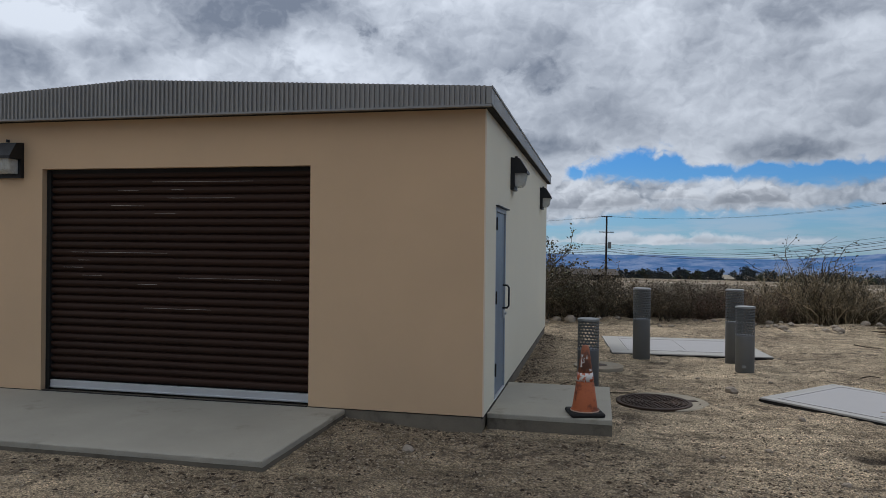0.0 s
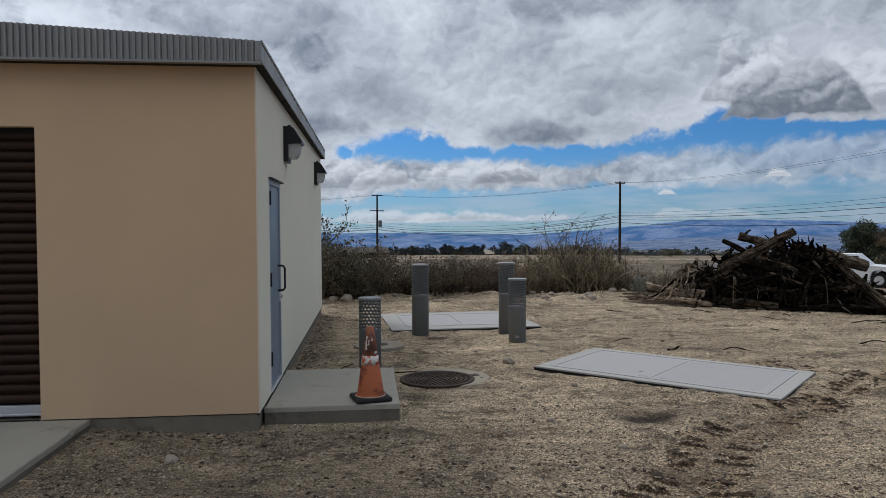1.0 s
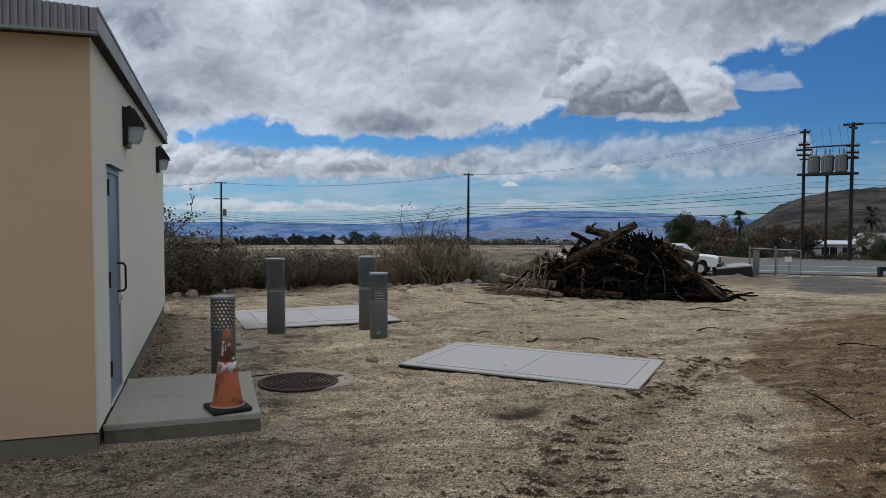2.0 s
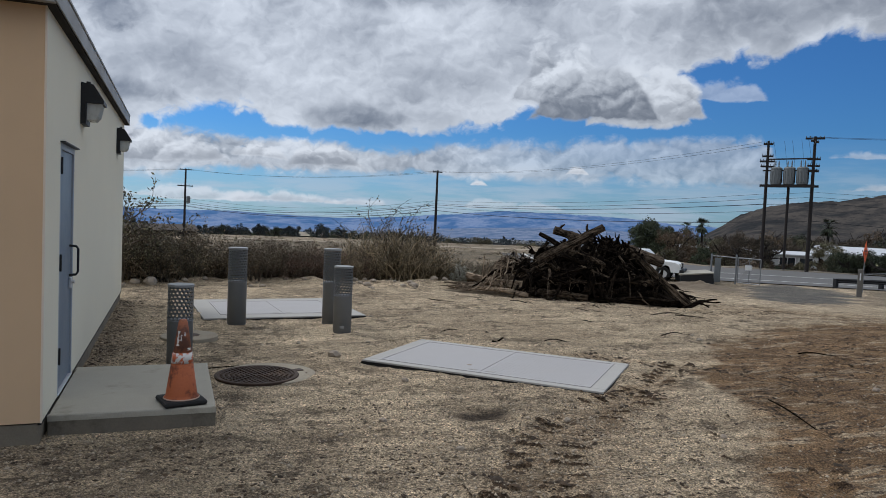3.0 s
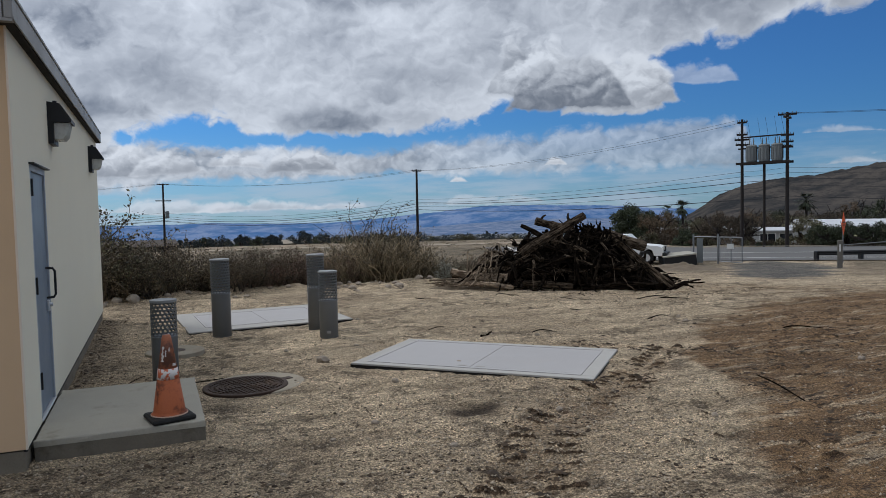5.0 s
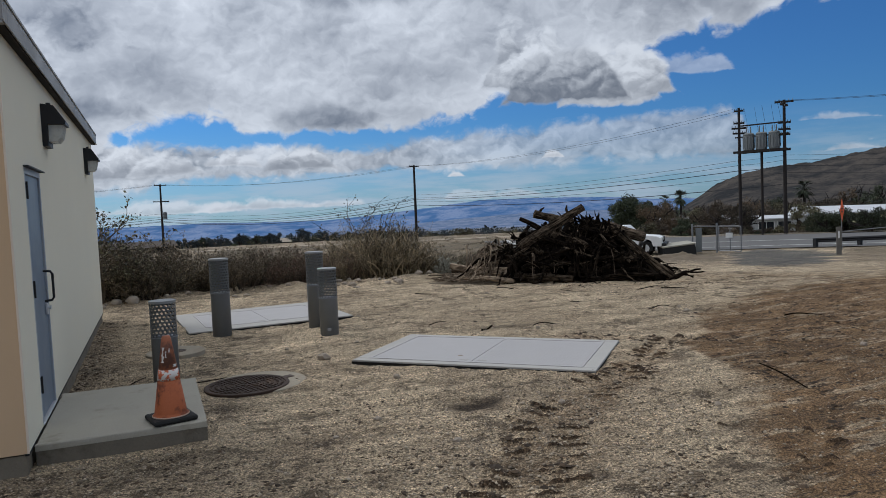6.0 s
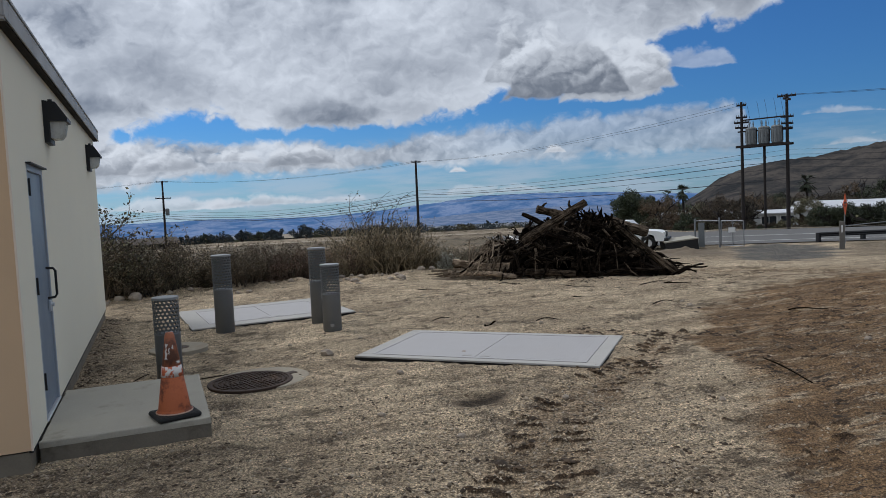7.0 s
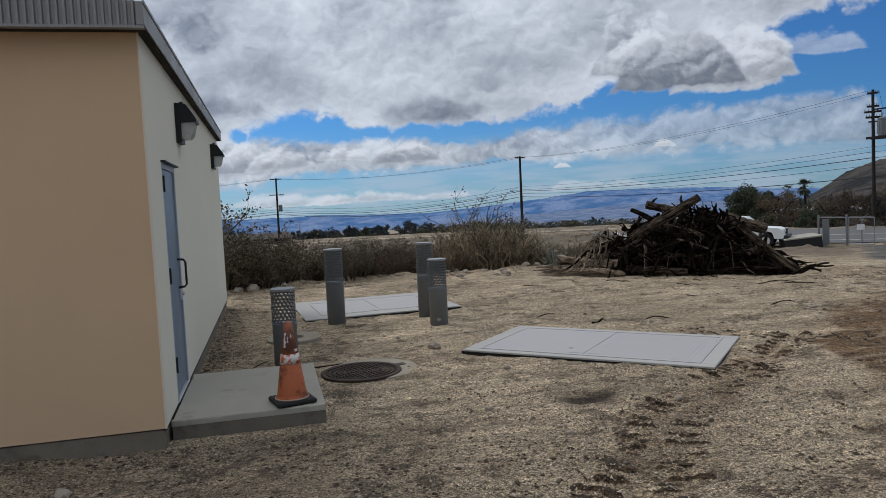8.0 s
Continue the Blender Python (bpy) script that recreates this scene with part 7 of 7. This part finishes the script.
def make_gravel(count, seed):
    """Loose grit: small faceted pebbles strewn over the yard, denser along the walls and the near ground."""
    g = np.random.default_rng(seed)
    x, y = g.uniform(-5.8, 11, count), g.uniform(-4.2, 9.5, count)
    r = np.hypot(x - EYE.x, y - EYE.y)
    keep = g.uniform(0, 1, count) < np.clip(7.0 / np.maximum(r, 1), 0.15, 1) ** 1.5 * np.where((x < 1.5) & (y < 0.2), 0.9, 1.0)
    built = ((x < 0.02) & (y > 0)) | ((x > -5.65) & (x < -1.4) & (y > -1.9) & (y < 0)) | ((x > 0) & (x < 1.26) & (y > 0.18) & (y < 1.92))
    hx, hy = x - 4.61, y - 2.0
    a = radians(U)
    built |= (np.abs(hx * math.cos(a) + hy * math.sin(a)) < 1.44) & (np.abs(-hx * math.sin(a) + hy * math.cos(a)) < 0.84)
    built |= (np.hypot(x - 1.75, y - 1.88) < 0.45) | ((np.abs(x - 2.56) < 1.35) & (np.abs(y - 6.95) < 1.2))
    clump = value_noise(x * 0.9, y * 0.9, 41) > g.uniform(-0.8, 0.5, count)
    rim = np.interp(x, [3.4, 4.3, 5.1, 5.9, 6.4, 6.7, 8.5, 10.7], [-3.6, -2.2, -1.5, -0.75, 0.2, 1.3, 2.9, 4.2])
    muddy = (x > 3.4) & (y < rim + 0.2) & (g.uniform(0, 1, count) < 0.88)
    keep &= ~built & clump & ~muddy & (np.hypot((x - 3.55) / 0.3, (y - 0.06) / 0.2) > 1)
    x, y = x[keep], y[keep]
    n = len(x)
    size = 0.003 + 0.010 * g.uniform(0, 1, n) ** 5 + 0.012 * g.uniform(0, 1, n) ** 22 + np.where(y < 0.3, 0.009 * g.uniform(0, 1, n) ** 6, 0.0)
    unit = np.array([(1, 0, 0), (0, 1, 0), (-1, 0, 0), (0, -1, 0), (0, 0, 0.7), (0, 0, -0.5)], float)
    tri = np.array([(0, 1, 4), (1, 2, 4), (2, 3, 4), (3, 0, 4), (1, 0, 5), (2, 1, 5), (3, 2, 5), (0, 3, 5)])
    verts = unit[None] * size[:, None, None] * g.uniform(0.6, 1.4, (n, 6, 1))
    t = g.uniform(0, 6.28, n)
    c, s = np.cos(t)[:, None], np.sin(t)[:, None]
    vx, vy = verts[..., 0] * c - verts[..., 1] * s + x[:, None], verts[..., 0] * s + verts[..., 1] * c + y[:, None]
    vz = verts[..., 2] + height(x, y)[:, None] + size[:, None] * 0.25
    co = np.stack([vx, vy, vz], -1).reshape(-1, 3)
    faces = (tri[None] + 6 * np.arange(n)[:, None, None]).reshape(-1, 3)
    me = bpy.data.meshes.new("gravel")
    me.vertices.add(len(co))
    me.vertices.foreach_set("co", co.astype(np.float32).ravel())
    me.loops.add(faces.size)
    me.loops.foreach_set("vertex_index", faces.astype(np.int32).ravel())
    me.polygons.add(len(faces))
    me.polygons.foreach_set("loop_start", np.arange(0, faces.size, 3, dtype=np.int32))
    me.update(calc_edges=True)
    tagged(link("gravel", me, PEBBLE), "loose pale grit and pebbles on the sand", "gravel", kind="stuff")


def pebble_material():
    m = bpy.data.materials.new("pebbles")
    m.use_nodes = True
    t = Tree(m.node_tree)
    b = t.node("ShaderNodeBsdfPrincipled")
    r = t.node("ShaderNodeNewGeometry").outputs["Random Per Island"]
    c = t.node("ShaderNodeTexCoord").outputs["Object"]
    col = t.mix(t.math("POWER", r, 1.5), (0.130, 0.100, 0.070), (0.52, 0.43, 0.315))
    t.put(b.inputs["Base Color"], t.vec("SCALE", col, scale=t.step(t.noise(c, 90, 3), 0.3, 0.7, 0.8, 1.2)))
    b.inputs["Roughness"].default_value = 0.95
    o = t.node("ShaderNodeOutputMaterial")
    t.t.links.new(b.outputs[0], o.inputs[0])
    return m


PEBBLE = pebble_material()
make_gravel(420000, 17)


def make_clods(seed):
    """Dark crumbs of damp soil thrown up along the tread prints."""
    g = np.random.default_rng(seed)
    at = []
    for x0, y0, x1, y1, half, strength in TRACKS:
        n = math.hypot(x1 - x0, y1 - y0)
        dx, dy = (x1 - x0) / n, (y1 - y0) / n
        for k in range(int(n / 0.13)):
            a = k * 0.13 + g.normal(0, 0.02)
            if value_noise(np.array([a * 1.1 + x0]), np.array([y0 * 3.0]), 77)[0] < -0.25 + 0.3 * (1 - strength):
                continue
            for side in (-1, 1):
                if g.uniform() < 0.35:
                    continue
                c0 = side * half * g.uniform(0.15, 0.4)
                for q in range(g.integers(4, 11)):
                    f = q * 0.026
                    c = c0 + side * f + g.normal(0, 0.008)
                    b = a + 0.5 * f + g.normal(0, 0.012)
                    at.append((x0 + dx * b - dy * c, y0 + dy * b + dx * c, 0.008 + 0.024 * g.uniform() ** 1.6 * strength))
    for _ in range(600):
        x, y = g.uniform(1.5, 9), g.uniform(-3, 6)
        at.append((x, y, 0.004 + 0.010 * g.uniform() ** 4))
    for _ in range(2600):
        x, y = g.uniform(3.6, 11), g.uniform(-3.2, 3.5)
        if y < np.interp(x, [3.4, 5.1, 6.4, 6.7, 8.5, 11], [-3.6, -1.5, 0.2, 1.3, 2.9, 4.2]) and value_noise(np.array([x * 1.3]), np.array([y * 1.3]), 78)[0] > g.uniform(-0.3, 0.3):
            at.append((x, y, 0.006 + 0.022 * g.uniform() ** 3))
    for _ in range(2200):
        x, y = g.uniform(0.5, 15), g.uniform(2.5, 12)
        if value_noise(np.array([x * 0.8]), np.array([y * 1.6]), 79)[0] > g.uniform(-0.2, 0.3):
            at.append((x, y, 0.005 + 0.022 * g.uniform() ** 4))
    for _ in range(900):
        x, y = 0.02 + abs(g.normal(0, 0.22)), g.uniform(1.95, 8.2)
        at.append((x, y, 0.005 + 0.02 * g.uniform() ** 3))
    for _ in range(700):
        x, y = g.uniform(-5.6, 1.3), -1.9 - abs(g.normal(0, 0.25))
        x, y = (x, y) if x < -1.4 else (g.uniform(-1.4, 1.4), 0.0 - abs(g.normal(0, 0.3)))
        at.append((x, y, 0.004 + 0.018 * g.uniform() ** 3))
    for _ in range(9000):
        x, y = g.uniform(-2.5, 4.2), g.uniform(-3.6, 0.6)
        if value_noise(np.array([x * 1.1]), np.array([y * 1.9]), 83)[0] > g.uniform(-0.05, 0.45) and not (x < 1.3 and y > -0.05) and not (x < -1.35 and y > -1.9):
            at.append((x, y, 0.004 + 0.016 * g.uniform() ** 3))
    p = np.array(at)
    a = radians(U)
    hx, hy = p[:, 0] - 4.61, p[:, 1] - 2.0
    on_hatch = (np.abs(hx * math.cos(a) + hy * math.sin(a)) < 1.46) & (np.abs(-hx * math.sin(a) + hy * math.cos(a)) < 0.86)
    on_hatch |= (np.hypot(p[:, 0] - 1.75, p[:, 1] - 1.88) < 0.5) | ((np.abs(p[:, 0] - 2.56) < 1.4) & (np.abs(p[:, 1] - 6.95) < 1.25))
    p = p[~on_hatch]
    n = len(p)
    unit = np.array([(1, 0, 0), (0.3, 1, 0), (-0.8, 0.7, 0), (-0.9, -0.6, 0), (0.2, -1, 0), (0.25, 0.2, 0.5), (-0.3, -0.15, 0.4)], float)
    tri = np.array([(0, 1, 5), (1, 2, 5), (2, 6, 5), (2, 3, 6), (3, 4, 6), (4, 5, 6), (4, 0, 5)])
    verts = unit[None] * p[:, 2][:, None, None] * g.uniform(0.55, 1.5, (n, 7, 1))
    t = g.uniform(0, 6.28, n)
    c, s = np.cos(t)[:, None], np.sin(t)[:, None]
    co = np.stack([1.25 * (verts[..., 0] * c - verts[..., 1] * s) + p[:, :1], 1.25 * (verts[..., 0] * s + verts[..., 1] * c) + p[:, 1:2], verts[..., 2] + height(p[:, 0], p[:, 1])[:, None] - 0.001], -1).reshape(-1, 3)
    faces = (tri[None] + 7 * np.arange(n)[:, None, None]).reshape(-1, 3)
    me = bpy.data.meshes.new("clods")
    me.from_pydata(co.tolist(), [], faces.tolist())
    tagged(link("clods", me, CLOD), "dark crumbs of damp soil along the wheel prints", "soil", kind="stuff")


CLOD = material("damp_soil", (0.060, 0.039, 0.022), 0.95, vary=0.3, scale=3, fine=60, bump=0.4, island=(0.5, 1.6))
make_clods(23)
